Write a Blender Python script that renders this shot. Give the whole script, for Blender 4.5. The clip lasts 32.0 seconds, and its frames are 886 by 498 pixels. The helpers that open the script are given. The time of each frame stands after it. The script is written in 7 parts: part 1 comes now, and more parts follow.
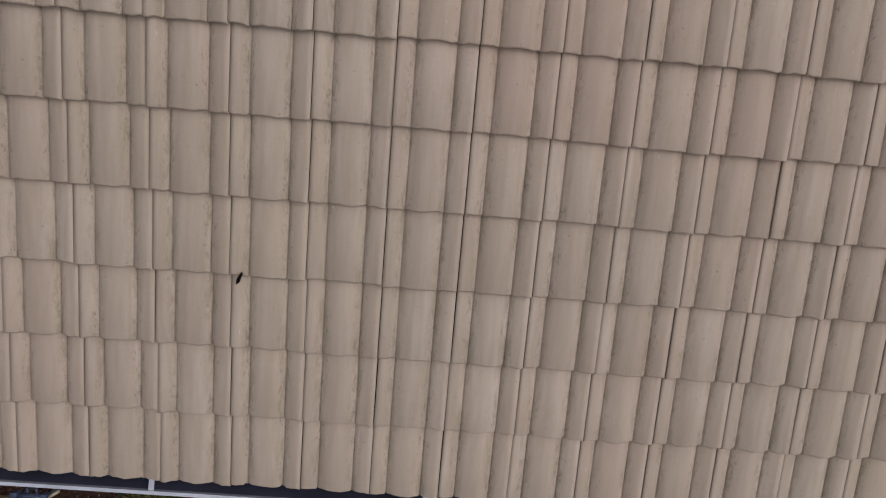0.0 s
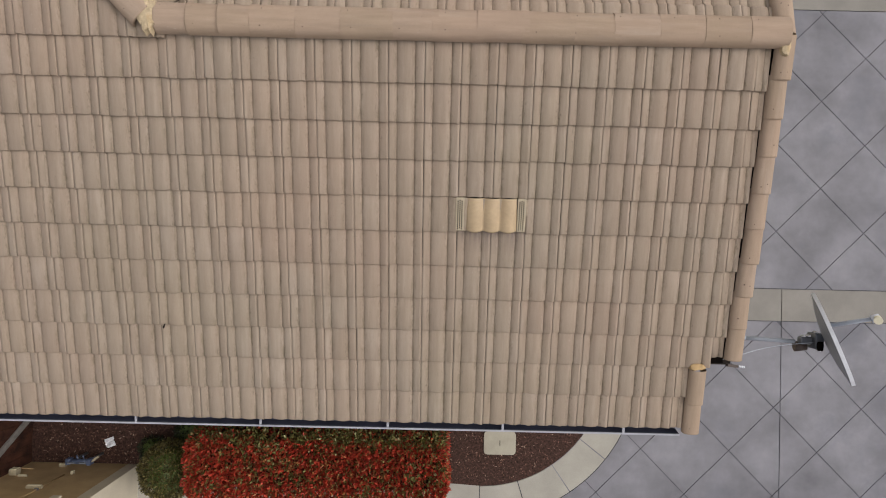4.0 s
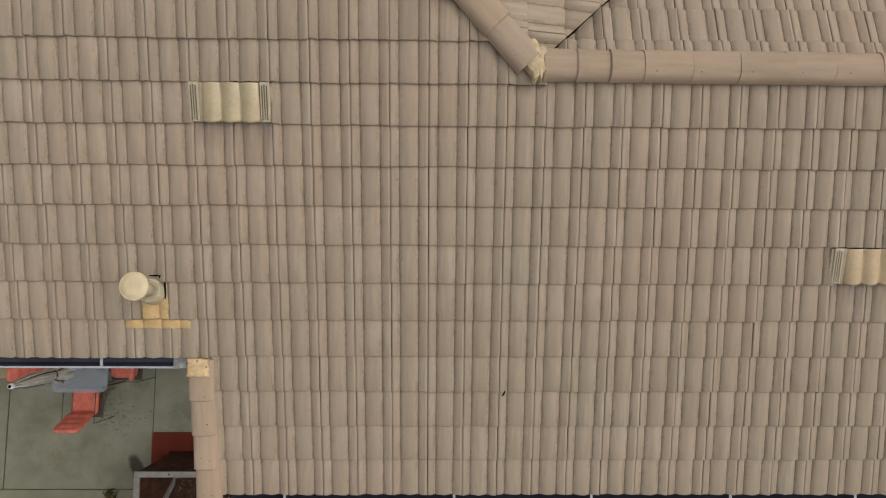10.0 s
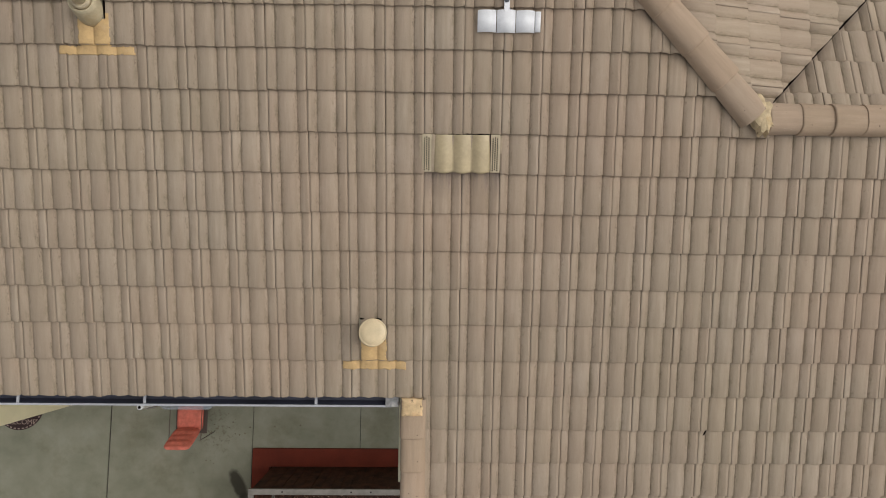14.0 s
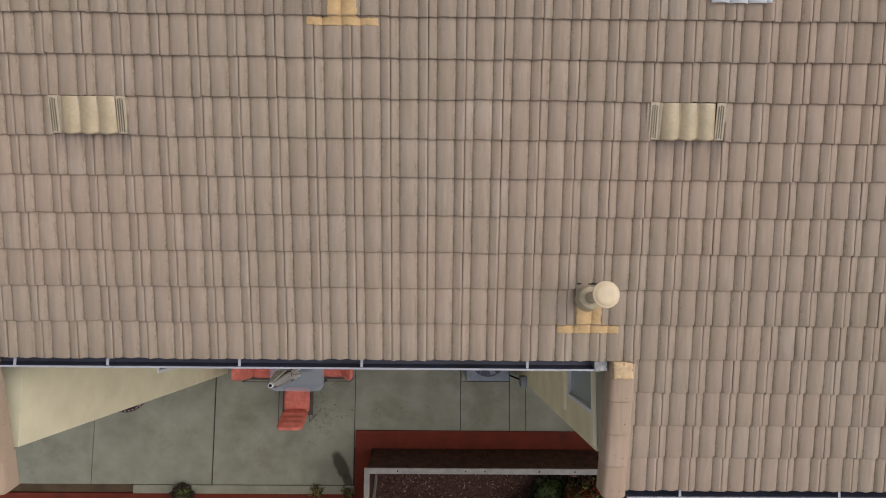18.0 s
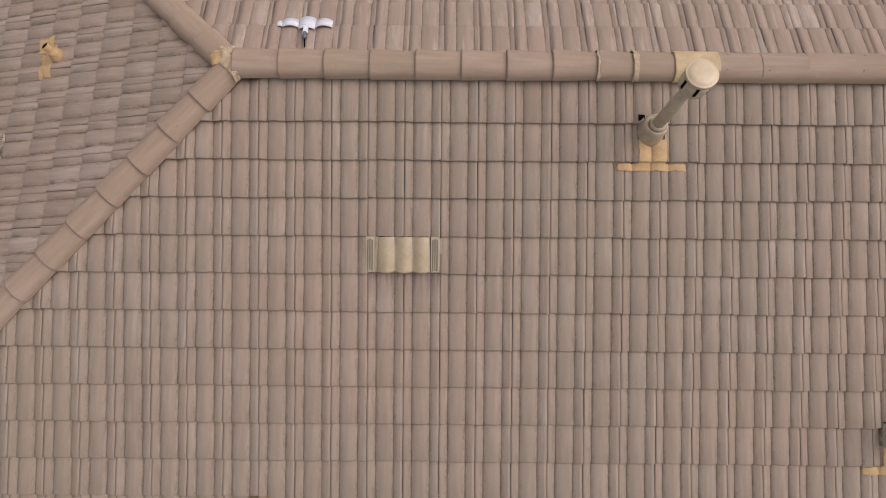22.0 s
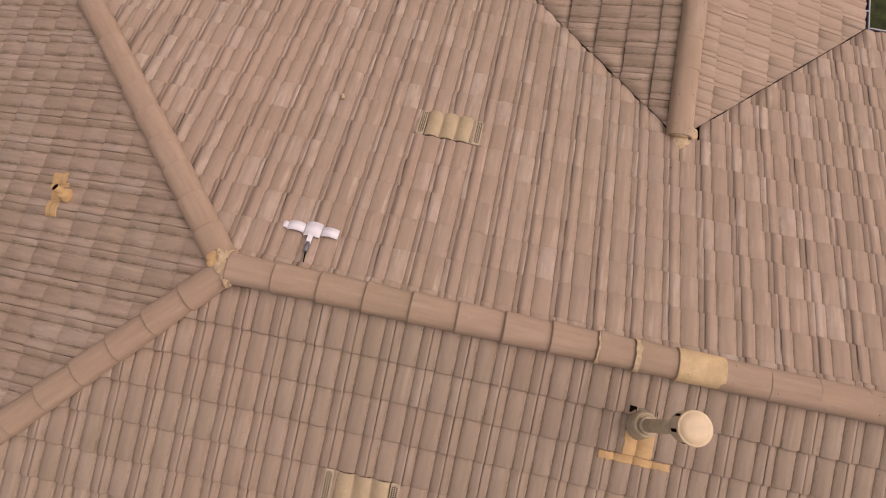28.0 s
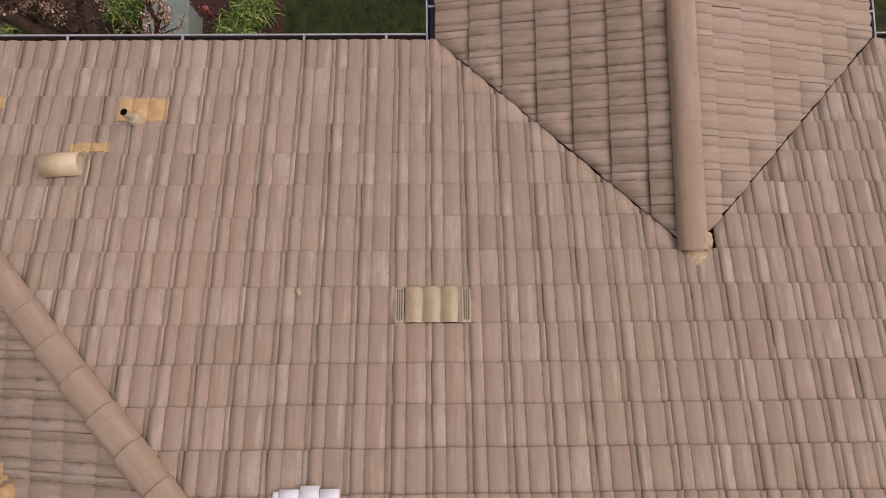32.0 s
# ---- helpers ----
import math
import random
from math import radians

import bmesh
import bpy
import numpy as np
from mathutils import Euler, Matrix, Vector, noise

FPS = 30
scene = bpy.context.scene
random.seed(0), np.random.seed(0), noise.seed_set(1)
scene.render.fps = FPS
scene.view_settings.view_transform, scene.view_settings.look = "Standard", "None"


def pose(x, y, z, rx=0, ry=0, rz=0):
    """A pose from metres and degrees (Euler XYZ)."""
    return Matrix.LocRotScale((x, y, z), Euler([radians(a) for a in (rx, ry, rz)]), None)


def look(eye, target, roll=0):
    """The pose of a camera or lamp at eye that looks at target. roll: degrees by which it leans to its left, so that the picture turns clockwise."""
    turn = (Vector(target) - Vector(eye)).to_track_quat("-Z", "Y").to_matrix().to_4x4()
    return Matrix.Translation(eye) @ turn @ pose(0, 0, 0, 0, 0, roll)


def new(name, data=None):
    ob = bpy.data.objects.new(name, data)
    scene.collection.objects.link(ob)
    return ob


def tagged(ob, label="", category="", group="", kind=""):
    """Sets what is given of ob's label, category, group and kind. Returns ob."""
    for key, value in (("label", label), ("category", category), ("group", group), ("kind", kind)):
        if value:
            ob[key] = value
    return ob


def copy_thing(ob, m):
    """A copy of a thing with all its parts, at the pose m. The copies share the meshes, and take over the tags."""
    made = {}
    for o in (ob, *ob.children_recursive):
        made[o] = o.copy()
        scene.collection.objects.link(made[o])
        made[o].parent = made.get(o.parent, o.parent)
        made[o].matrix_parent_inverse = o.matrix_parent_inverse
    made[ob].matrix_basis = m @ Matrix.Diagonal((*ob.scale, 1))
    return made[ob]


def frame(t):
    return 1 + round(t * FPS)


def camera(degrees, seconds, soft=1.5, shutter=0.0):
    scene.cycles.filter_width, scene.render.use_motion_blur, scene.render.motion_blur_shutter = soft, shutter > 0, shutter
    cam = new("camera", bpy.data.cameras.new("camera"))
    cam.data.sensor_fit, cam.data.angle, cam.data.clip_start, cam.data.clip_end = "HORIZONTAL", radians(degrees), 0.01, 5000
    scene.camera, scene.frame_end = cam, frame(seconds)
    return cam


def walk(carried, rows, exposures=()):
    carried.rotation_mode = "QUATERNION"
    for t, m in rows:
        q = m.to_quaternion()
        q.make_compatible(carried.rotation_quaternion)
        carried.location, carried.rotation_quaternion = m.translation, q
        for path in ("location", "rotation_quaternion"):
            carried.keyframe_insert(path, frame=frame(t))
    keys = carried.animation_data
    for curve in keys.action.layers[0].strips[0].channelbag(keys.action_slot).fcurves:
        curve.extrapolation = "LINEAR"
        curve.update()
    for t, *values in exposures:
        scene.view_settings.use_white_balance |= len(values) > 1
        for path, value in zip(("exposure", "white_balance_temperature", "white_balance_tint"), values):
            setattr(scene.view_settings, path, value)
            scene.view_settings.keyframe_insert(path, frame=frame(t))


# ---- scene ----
cam = camera(74.6, 32.0, soft=1.0)
RIDGE = 6.60  # height of the main ridge line over the ground
PATH = [
    (0, 8.589, -3.451, 1.197, 1.79, -2.11, 4.43),
    (0.5, 8.437, -3.440, 1.183, 1.79, -2.59, 5.26),
    (1, 8.574, -3.450, 1.570, 1.92, -1.80, 6.06),
    (1.5, 8.735, -3.388, 2.223, 0.66, -1.10, 6.33),
    (2, 8.802, -3.296, 2.887, 0.16, -0.18, 6.81),
    (2.5, 9.042, -3.157, 3.462, 0.29, -0.08, 7.21),
    (3, 9.658, -3.011, 3.958, 0.27, 0.11, 7.50),
    (3.5, 10.289, -2.898, 4.085, 0.14, 0.08, 3.19),
    (5.5, 10.342, -2.875, 3.973, 4.23, -0.62, -0.11),
    (6, 9.841, -2.813, 3.943, 4.28, -0.22, -0.05),
    (6.5, 9.221, -2.581, 3.854, 3.30, -0.74, -0.01),
    (7, 8.584, -2.472, 3.744, 5.01, -1.11, -0.08),
    (7.5, 8.178, -2.386, 3.691, 4.89, -1.07, -0.08),
    (8, 7.761, -2.591, 3.662, 5.04, -1.19, -0.13),
    (8.5, 7.621, -2.657, 3.636, 5.17, -1.17, -0.06),
    (9, 7.501, -2.707, 3.649, 5.15, -1.07, 0.03),
    (9.5, 7.326, -2.847, 3.676, 5.20, -0.92, 0.16),
    (10, 7.350, -2.821, 3.700, 5.20, -0.94, 0.26),
    (10.5, 7.439, -2.777, 3.748, 5.13, -0.97, 0.31),
    (11, 7.438, -2.815, 3.783, 5.19, -0.78, 0.36),
    (11.5, 7.159, -2.852, 3.765, 5.20, -0.69, 0.49),
    (12, 7.099, -2.793, 3.753, 5.12, -0.80, 0.51),
    (12.5, 6.680, -2.714, 3.765, 5.07, -0.78, 0.38),
    (13, 6.065, -2.592, 3.763, 5.02, -0.80, 0.45),
    (13.5, 5.813, -2.514, 3.804, 5.04, -0.88, 0.55),
    (15.5, 5.330, -2.416, 3.869, 4.97, -0.71, 0.33),
    (16, 5.169, -2.365, 3.863, 4.95, -0.69, 0.41),
    (16.5, 5.017, -2.444, 3.879, 4.98, -0.64, 0.39),
    (17, 4.763, -2.541, 3.882, 5.02, -0.63, 0.56),
    (17.5, 4.486, -2.645, 3.896, 5.07, -0.66, 0.46),
    (18, 3.972, -2.772, 3.930, 5.02, -0.66, 0.48),
    (18.5, 3.668, -2.777, 3.919, 5.08, -0.54, 0.55),
    (19, 2.857, -2.787, 3.919, 5.00, -0.59, 0.47),
    (19.5, 2.146, -2.779, 3.933, 5.03, -0.44, 0.54),
    (20, 1.872, -2.671, 3.913, 5.35, -0.43, 0.50),
    (20.5, 1.738, -2.595, 3.936, 8.09, -0.54, 0.48),
    (21, 1.791, -2.511, 3.979, 11.69, -0.06, 0.52),
    (21.5, 1.776, -2.471, 4.014, 14.14, 0.16, 0.56),
    (22, 1.660, -2.472, 4.013, 14.31, 0.13, 0.56),
    (22.5, 1.613, -2.491, 4.037, 14.27, 0.07, 0.52),
    (23, 1.647, -2.473, 4.040, 14.39, 0.07, 0.53),
    (23.5, 1.677, -2.458, 4.267, 14.30, 0.12, 0.56),
    (24, 1.767, -2.466, 4.336, 14.08, 0.24, 0.57),
    (24.5, 1.942, -2.379, 4.362, 14.26, 0.19, 0.61),
    (26.5, 2.326, -1.828, 4.328, 15.44, -0.20, 14.68),
    (27, 2.141, -1.504, 4.301, 14.97, -0.29, 14.72),
    (27.5, 1.992, -1.261, 4.285, 14.83, -0.43, 14.86),
    (28, 1.756, -0.579, 4.302, 14.27, -0.42, 12.14),
    (28.5, 1.468, 0.323, 4.324, 13.76, -0.88, 4.21),
    (29, 1.377, 0.831, 4.287, 14.02, -0.90, 1.14),
    (29.5, 1.321, 1.285, 4.255, 13.91, -0.96, 0.45),
    (30, 1.283, 1.653, 4.177, 9.60, -0.87, 0.18),
    (30.5, 1.287, 1.865, 4.097, 9.77, -0.79, -0.12),
    (31, 1.304, 1.934, 4.074, 9.86, -0.85, -0.27),
    (31.5, 1.294, 1.924, 4.021, 9.93, -0.72, -0.33),
    (32, 1.386, 1.724, 3.953, 5.61, -0.66, -0.52),
]
EXPOSURES = [(0, -0.03, 6200, 14), (3, 0.04, 6550, 12), (6, 0.02, 6750, 10), (9, -0.07, 6800, 7), (13, -0.06, 6850, 7), (16, -0.12, 6550, 10), (17, -0.10, 6350, 13), (18, -0.02, 6500, 13), (19, -0.02, 6350, 15), (21, 0.03, 6450, 19), (22.5, -0.09, 6700, 20), (24, -0.06, 7000, 26), (27, -0.03, 7600, 30), (28, -0.07, 7800, 31), (30, -0.16, 7400, 26), (32, -0.17, 7050, 25)]
walk(cam, [(t, pose(x, y, z + RIDGE, rx, ry, rz)) for t, x, y, z, rx, ry, rz in PATH], EXPOSURES)

# ---- world and sun: a bright overcast day ----
world = bpy.data.worlds.new("overcast_sky")
scene.world = world
world.use_nodes = True
wn = world.node_tree.nodes
sky = wn.new("ShaderNodeTexSky")
sky.sky_type = "NISHITA"
sky.sun_disc = False
sky.sun_elevation, sky.sun_rotation = radians(50), radians(75)
sky.air_density, sky.dust_density, sky.ozone_density = 1.0, 4.0, 0.6
pale = wn.new("ShaderNodeHueSaturation")
pale.inputs["Saturation"].default_value = 0.25
world.node_tree.links.new(sky.outputs[0], pale.inputs["Color"])
world.node_tree.links.new(pale.outputs[0], wn["Background"].inputs[0])
wn["Background"].inputs[1].default_value = 0.16
sun = new("sun", bpy.data.lights.new("sun", "SUN"))
sun.data.energy, sun.data.angle, sun.data.color = 0.4, radians(45), (1.0, 0.96, 0.9)
sun.matrix_world = look((8, -6, 40), (0, 0, 0))


# ---- materials ----
def hexa(r, g, b):
    """Linear colour from 0..255 display values."""
    return tuple((c / 255 / 12.92 if c / 255 < 0.04045 else ((c / 255 + 0.055) / 1.055) ** 2.4) for c in (r, g, b)) + (1.0,)


class Mat:
    """A small builder for node materials."""

    def __init__(self, name, rough=0.8, metal=0.0, spec=0.35):
        self.m = bpy.data.materials.new(name)
        self.m.use_nodes = True
        self.t = self.m.node_tree
        self.b = self.t.nodes["Principled BSDF"]
        self.b.inputs["Roughness"].default_value = rough
        self.b.inputs["Metallic"].default_value = metal
        self.b.inputs["Specular IOR Level"].default_value = spec

    def node(self, kind, **vals):
        n = self.t.nodes.new(kind)
        for k, v in vals.items():
            if k in n.inputs:
                n.inputs[k].default_value = v
            else:
                n.inputs[k.replace("_", " ")].default_value = v
        return n

    def link(self, a, b):
        self.t.links.new(a, b)

    def coords(self, scale=(1, 1, 1), shift=None):
        tc = self.t.nodes.new("ShaderNodeTexCoord")
        mp = self.t.nodes.new("ShaderNodeMapping")
        mp.inputs["Scale"].default_value = scale
        self.link(tc.outputs["Object"], mp.inputs["Vector"])
        if shift is not None:
            comb = self.node("ShaderNodeVectorMath")
            comb.operation = "SCALE"
            comb.inputs[0].default_value = (37.0, 91.0, 53.0)
            self.link(shift, comb.inputs["Scale"])
            self.link(comb.outputs[0], mp.inputs["Location"])
        return mp.outputs[0]

    def noise(self, vec, scale, detail=4, rough=0.6):
        n = self.node("ShaderNodeTexNoise", Scale=scale, Detail=detail, Roughness=rough)
        self.link(vec, n.inputs["Vector"])
        return n.outputs["Fac"]

    def ramp(self, fac, *stops):
        n = self.t.nodes.new("ShaderNodeValToRGB")
        while len(n.color_ramp.elements) < len(stops):
            n.color_ramp.elements.new(0.5)
        for e, (p, c) in zip(n.color_ramp.elements, stops):
            e.position = p
            e.color = c if len(c) == 4 else (*c, 1)
        self.link(fac, n.inputs["Fac"])
        return n.outputs["Color"]

    def mix(self, fac, a, b, mode="MIX"):
        n = self.t.nodes.new("ShaderNodeMix")
        n.data_type, n.blend_type = "RGBA", mode
        for sock, val in ((n.inputs["Factor"], fac), (n.inputs["A"], a), (n.inputs["B"], b)):
            pick = sock
            if isinstance(val, bpy.types.NodeSocket):
                self.link(val, pick)
            else:
                pick.default_value = val
        return n.outputs["Result"]

    def colour(self, c):
        if isinstance(c, bpy.types.NodeSocket):
            self.link(c, self.b.inputs["Base Color"])
        else:
            self.b.inputs["Base Color"].default_value = c
        return self

    def bump(self, height, strength=0.3, dist=0.005):
        n = self.node("ShaderNodeBump", Strength=strength, Distance=dist)
        self.link(height, n.inputs["Height"])
        self.link(n.outputs[0], self.b.inputs["Normal"])
        return self


G0, G1 = (0, 0, 0, 1), (1, 1, 1, 1)




def tile_material(name, tones, pale_amount, dirt_amount, moss=0.0, waves=True, run=0.0, shift=0.018):
    m = Mat(name, rough=0.86, spec=0.3)
    info = m.t.nodes.new("ShaderNodeObjectInfo")
    rnd = info.outputs["Random"]
    base = m.ramp(rnd, *tones)
    long = m.coords((1, 1, 1), rnd)
    # long streaks down the slope
    st = m.coords((26, 2.2, 8), rnd)
    streak = m.noise(st, 1.0, 5, 0.62)
    col = m.mix(m.ramp(streak, (0.34, G0), (0.66, G1)), m.mix(0.36, base, hexa(122, 103, 84)), base)
    pale = m.ramp(m.noise(m.coords((17, 1.6, 5), rnd), 1.0, 3, 0.5), (0.58, G0), (0.74, (pale_amount,) * 3))
    col = m.mix(pale, col, hexa(204, 188, 170))
    hx = m.t.nodes.new("ShaderNodeTexCoord")
    hs = m.t.nodes.new("ShaderNodeSeparateXYZ")
    m.link(hx.outputs["Object"], hs.inputs[0])
    cell = m.node("ShaderNodeMath")
    cell.operation = "MULTIPLY_ADD"
    cell.inputs[1].default_value, cell.inputs[2].default_value = 2 / 0.2845, 0.5 + 2 * shift
    m.link(hs.outputs[0], cell.inputs[0])
    floor = m.node("ShaderNodeMath")
    floor.operation = "FLOOR"
    m.link(cell.outputs[0], floor.inputs[0])
    mixup = m.node("ShaderNodeMath")
    mixup.operation = "MULTIPLY_ADD"
    mixup.inputs[1].default_value = 731.0
    m.link(rnd, mixup.inputs[0])
    m.link(floor.outputs[0], mixup.inputs[2])
    white = m.t.nodes.new("ShaderNodeTexWhiteNoise")
    white.noise_dimensions = "1D"
    m.link(mixup.outputs[0], white.inputs["W"])
    worn = m.ramp(m.noise(m.coords((9, 3, 4), rnd), 1.0, 4, 0.6), (0.35, G0), (0.6, G1))
    wash = m.mix(1.0, m.ramp(white.outputs["Value"], (0.80, G0), (0.90, (pale_amount * 0.8,) * 3)), worn, "MULTIPLY")
    col = m.mix(wash, col, hexa(200, 186, 174))
    rosy = m.ramp(m.noise(m.coords((14, 3, 5), rnd), 0.8, 3), (0.55, G0), (0.75, (0.22,) * 3))
    col = m.mix(rosy, col, hexa(172, 144, 126))
    grey = m.ramp(m.noise(m.coords((34, 2.6, 7), rnd), 0.9, 4, 0.6), (0.54, G0), (0.68, (0.30,) * 3))
    col = m.mix(grey, col, hexa(140, 124, 112))
    # dirt that the water leaves along the troughs
    tc = m.t.nodes.new("ShaderNodeTexCoord")
    sep = m.t.nodes.new("ShaderNodeSeparateXYZ")
    m.link(tc.outputs["Object"], sep.inputs[0])
    wave = m.node("ShaderNodeMath")
    wave.operation = "MULTIPLY_ADD"
    wave.inputs[1].default_value, wave.inputs[2].default_value = 2 * math.pi / 0.2845, 2 * math.pi * shift
    m.link(sep.outputs[0], wave.inputs[0])
    cosn = m.t.nodes.new("ShaderNodeMath")
    cosn.operation = "COSINE"
    m.link(wave.outputs[0], cosn.inputs[0])
    absn = m.t.nodes.new("ShaderNodeMath")
    absn.operation = "ABSOLUTE"
    m.link(cosn.outputs[0], absn.inputs[0])
    if not waves:
        absn.inputs[0].default_value = 1.0
        m.t.links.remove(absn.inputs[0].links[0])
    trough = m.ramp(absn.outputs[0], (0.0, G1), (0.30, (0.75,) * 3), (0.66, G0))
    patch = m.ramp(m.noise(m.coords((30, 7, 12), rnd), 1.0, 7, 0.8), (0.48, G0), (0.60, (min(0.9, dirt_amount * 0.85),) * 3))
    both = m.mix(1.0, trough, patch, "MULTIPLY")
    col = m.mix(both, col, hexa(112, 101, 78))
    # specks of grime that gather beside the troughs, and a few anywhere
    beside = m.ramp(absn.outputs[0], (0.0, G1), (0.35, (0.8,) * 3), (0.75, G0))
    where = m.ramp(m.noise(m.coords((11, 5, 6), rnd), 1.0, 3, 0.6), (0.42, G0), (0.56, G1))
    speck = m.ramp(m.noise(m.coords((1, 0.4, 1), rnd), 85.0, 5, 0.72), (0.54, G0), (0.61, (0.16 + dirt_amount * 0.48,) * 3))
    grime = m.mix(1.0, m.mix(1.0, beside, where, "MULTIPLY"), speck, "MULTIPLY")
    col = m.mix(grime, col, hexa(84, 67, 48))
    line = m.ramp(absn.outputs[0], (0.0, (0.22,) * 3), (0.10, G0))
    col = m.mix(m.mix(1.0, line, m.ramp(m.noise(m.coords((18, 7, 6), rnd), 1.0, 3), (0.3, G0), (0.6, G1)), "MULTIPLY"), col, hexa(104, 85, 65))
    # broad drifts of tint over the whole slope
    where_on = m.t.nodes.new("ShaderNodeNewGeometry").outputs["Position"]
    drift = m.noise(where_on, 0.55, 3, 0.5)
    col = m.mix(m.ramp(drift, (0.5, G0), (0.68, (0.17,) * 3)), col, hexa(176, 142, 122))
    col = m.mix(m.ramp(drift, (0.32, (0.18,) * 3), (0.48, G0)), col, hexa(146, 134, 106))
    spots = m.ramp(m.noise(long, 70.0, 4, 0.6), (0.66, G0), (0.72, (0.5,) * 3))
    col = m.mix(spots, col, hexa(84, 76, 64))
    nicks = m.ramp(m.noise(m.coords((1.4, 0.5, 1), rnd), 60.0, 2, 0.5), (0.745, G0), (0.78, (0.4,) * 3))
    col = m.mix(nicks, col, hexa(206, 194, 182))
    if moss:
        film = m.ramp(m.noise(m.coords((5, 2.2, 3), rnd), 1.0, 4, 0.65), (0.42, G0), (0.66, (moss,) * 3))
        col = m.mix(film, col, hexa(112, 101, 76))
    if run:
        # a darker fade that starts under a vent and streaks down the tile
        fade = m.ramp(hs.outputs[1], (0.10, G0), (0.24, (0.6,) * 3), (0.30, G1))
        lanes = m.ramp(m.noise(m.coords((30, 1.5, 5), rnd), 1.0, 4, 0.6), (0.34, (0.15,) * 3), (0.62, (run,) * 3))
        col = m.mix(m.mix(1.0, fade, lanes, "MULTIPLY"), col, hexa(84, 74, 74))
    grain = m.noise(long, 340.0, 3, 0.7)
    col = m.mix(0.13, col, m.ramp(grain, (0.3, hexa(88, 78, 68)), (0.7, hexa(214, 202, 186))))
    m.colour(col)
    m.bump(m.mix(0.5, grain, m.noise(long, 60.0, 4, 0.6)), 0.5, 0.003)
    return m.m


SHIFT_N, HUMP_N = 0.085, 0.017   # the north slope's waves sit further over and are lower
TILE_TONES = ((0.0, hexa(157, 141, 124)), (0.25, hexa(163, 147, 130)), (0.5, hexa(159, 142, 126)), (0.75, hexa(166, 149, 131)), (1.0, hexa(161, 146, 130)))
TONES_N = ((0.0, hexa(162, 143, 126)), (0.3, hexa(171, 151, 134)), (0.55, hexa(165, 146, 130)), (0.8, hexa(174, 154, 138)), (1.0, hexa(166, 149, 134)))
TILE = tile_material("roof_tile_concrete", TILE_TONES, 0.2, 0.8)
TILE_N = tile_material("roof_tile_weathered", TONES_N, 0.55, 0.55, shift=SHIFT_N)
# west slopes get little sun; their tile colour is lifted by 1.22 to offset it
TONES_W_LIFTED = tuple((p, tuple(min(1, k * 1.22) for k in c[:3]) + (1,)) for p, c in TONES_N)
TILE_W_LIFTED = tile_material("roof_tile_west_lifted", TONES_W_LIFTED, 0.55, 1.0, 0.22)
TILE_G = tile_material("roof_tile_mossy", TONES_W_LIFTED, 0.4, 1.2, 0.42)
TILE_E = tile_material("roof_tile_plain", TONES_N, 0.14, 0.3)
TILE_VENT_FADE = tile_material("roof_tile_dark_fade", TILE_TONES, 0.3, 0.9, run=0.8)


def plain_material(name, tone, rough=0.8, metal=0.0, vary=0.10, scale=6.0, grain=120.0, bump=0.15, dark=None, spec=0.35, pits=None):
    m = Mat(name, rough, metal, spec)
    v = m.coords()
    low = tuple(c * (1 - vary * 2.2) for c in tone[:3]) + (1,)
    high = tuple(min(1, c * (1 + vary)) for c in tone[:3]) + (1,)
    col = m.ramp(m.noise(v, scale, 5), (0.3, low), (0.7, high))
    if dark is not None:
        col = m.mix(m.ramp(m.noise(v, scale * 0.35, 6, 0.7), (0.55, G0), (0.72, G1)), col, dark)
    g = m.noise(v, grain, 3)
    col = m.mix(1.0, col, m.ramp(g, (0.3, (0.9,) * 3), (0.7, (1.0,) * 3)), "MULTIPLY")
    if pits is not None:
        col = m.mix(m.ramp(m.noise(v, 26, 3, 0.55), (0.64, G0), (0.69, (0.85,) * 3)), col, pits)
    m.colour(col)
    m.bump(g, bump, 0.003)
    return m.m


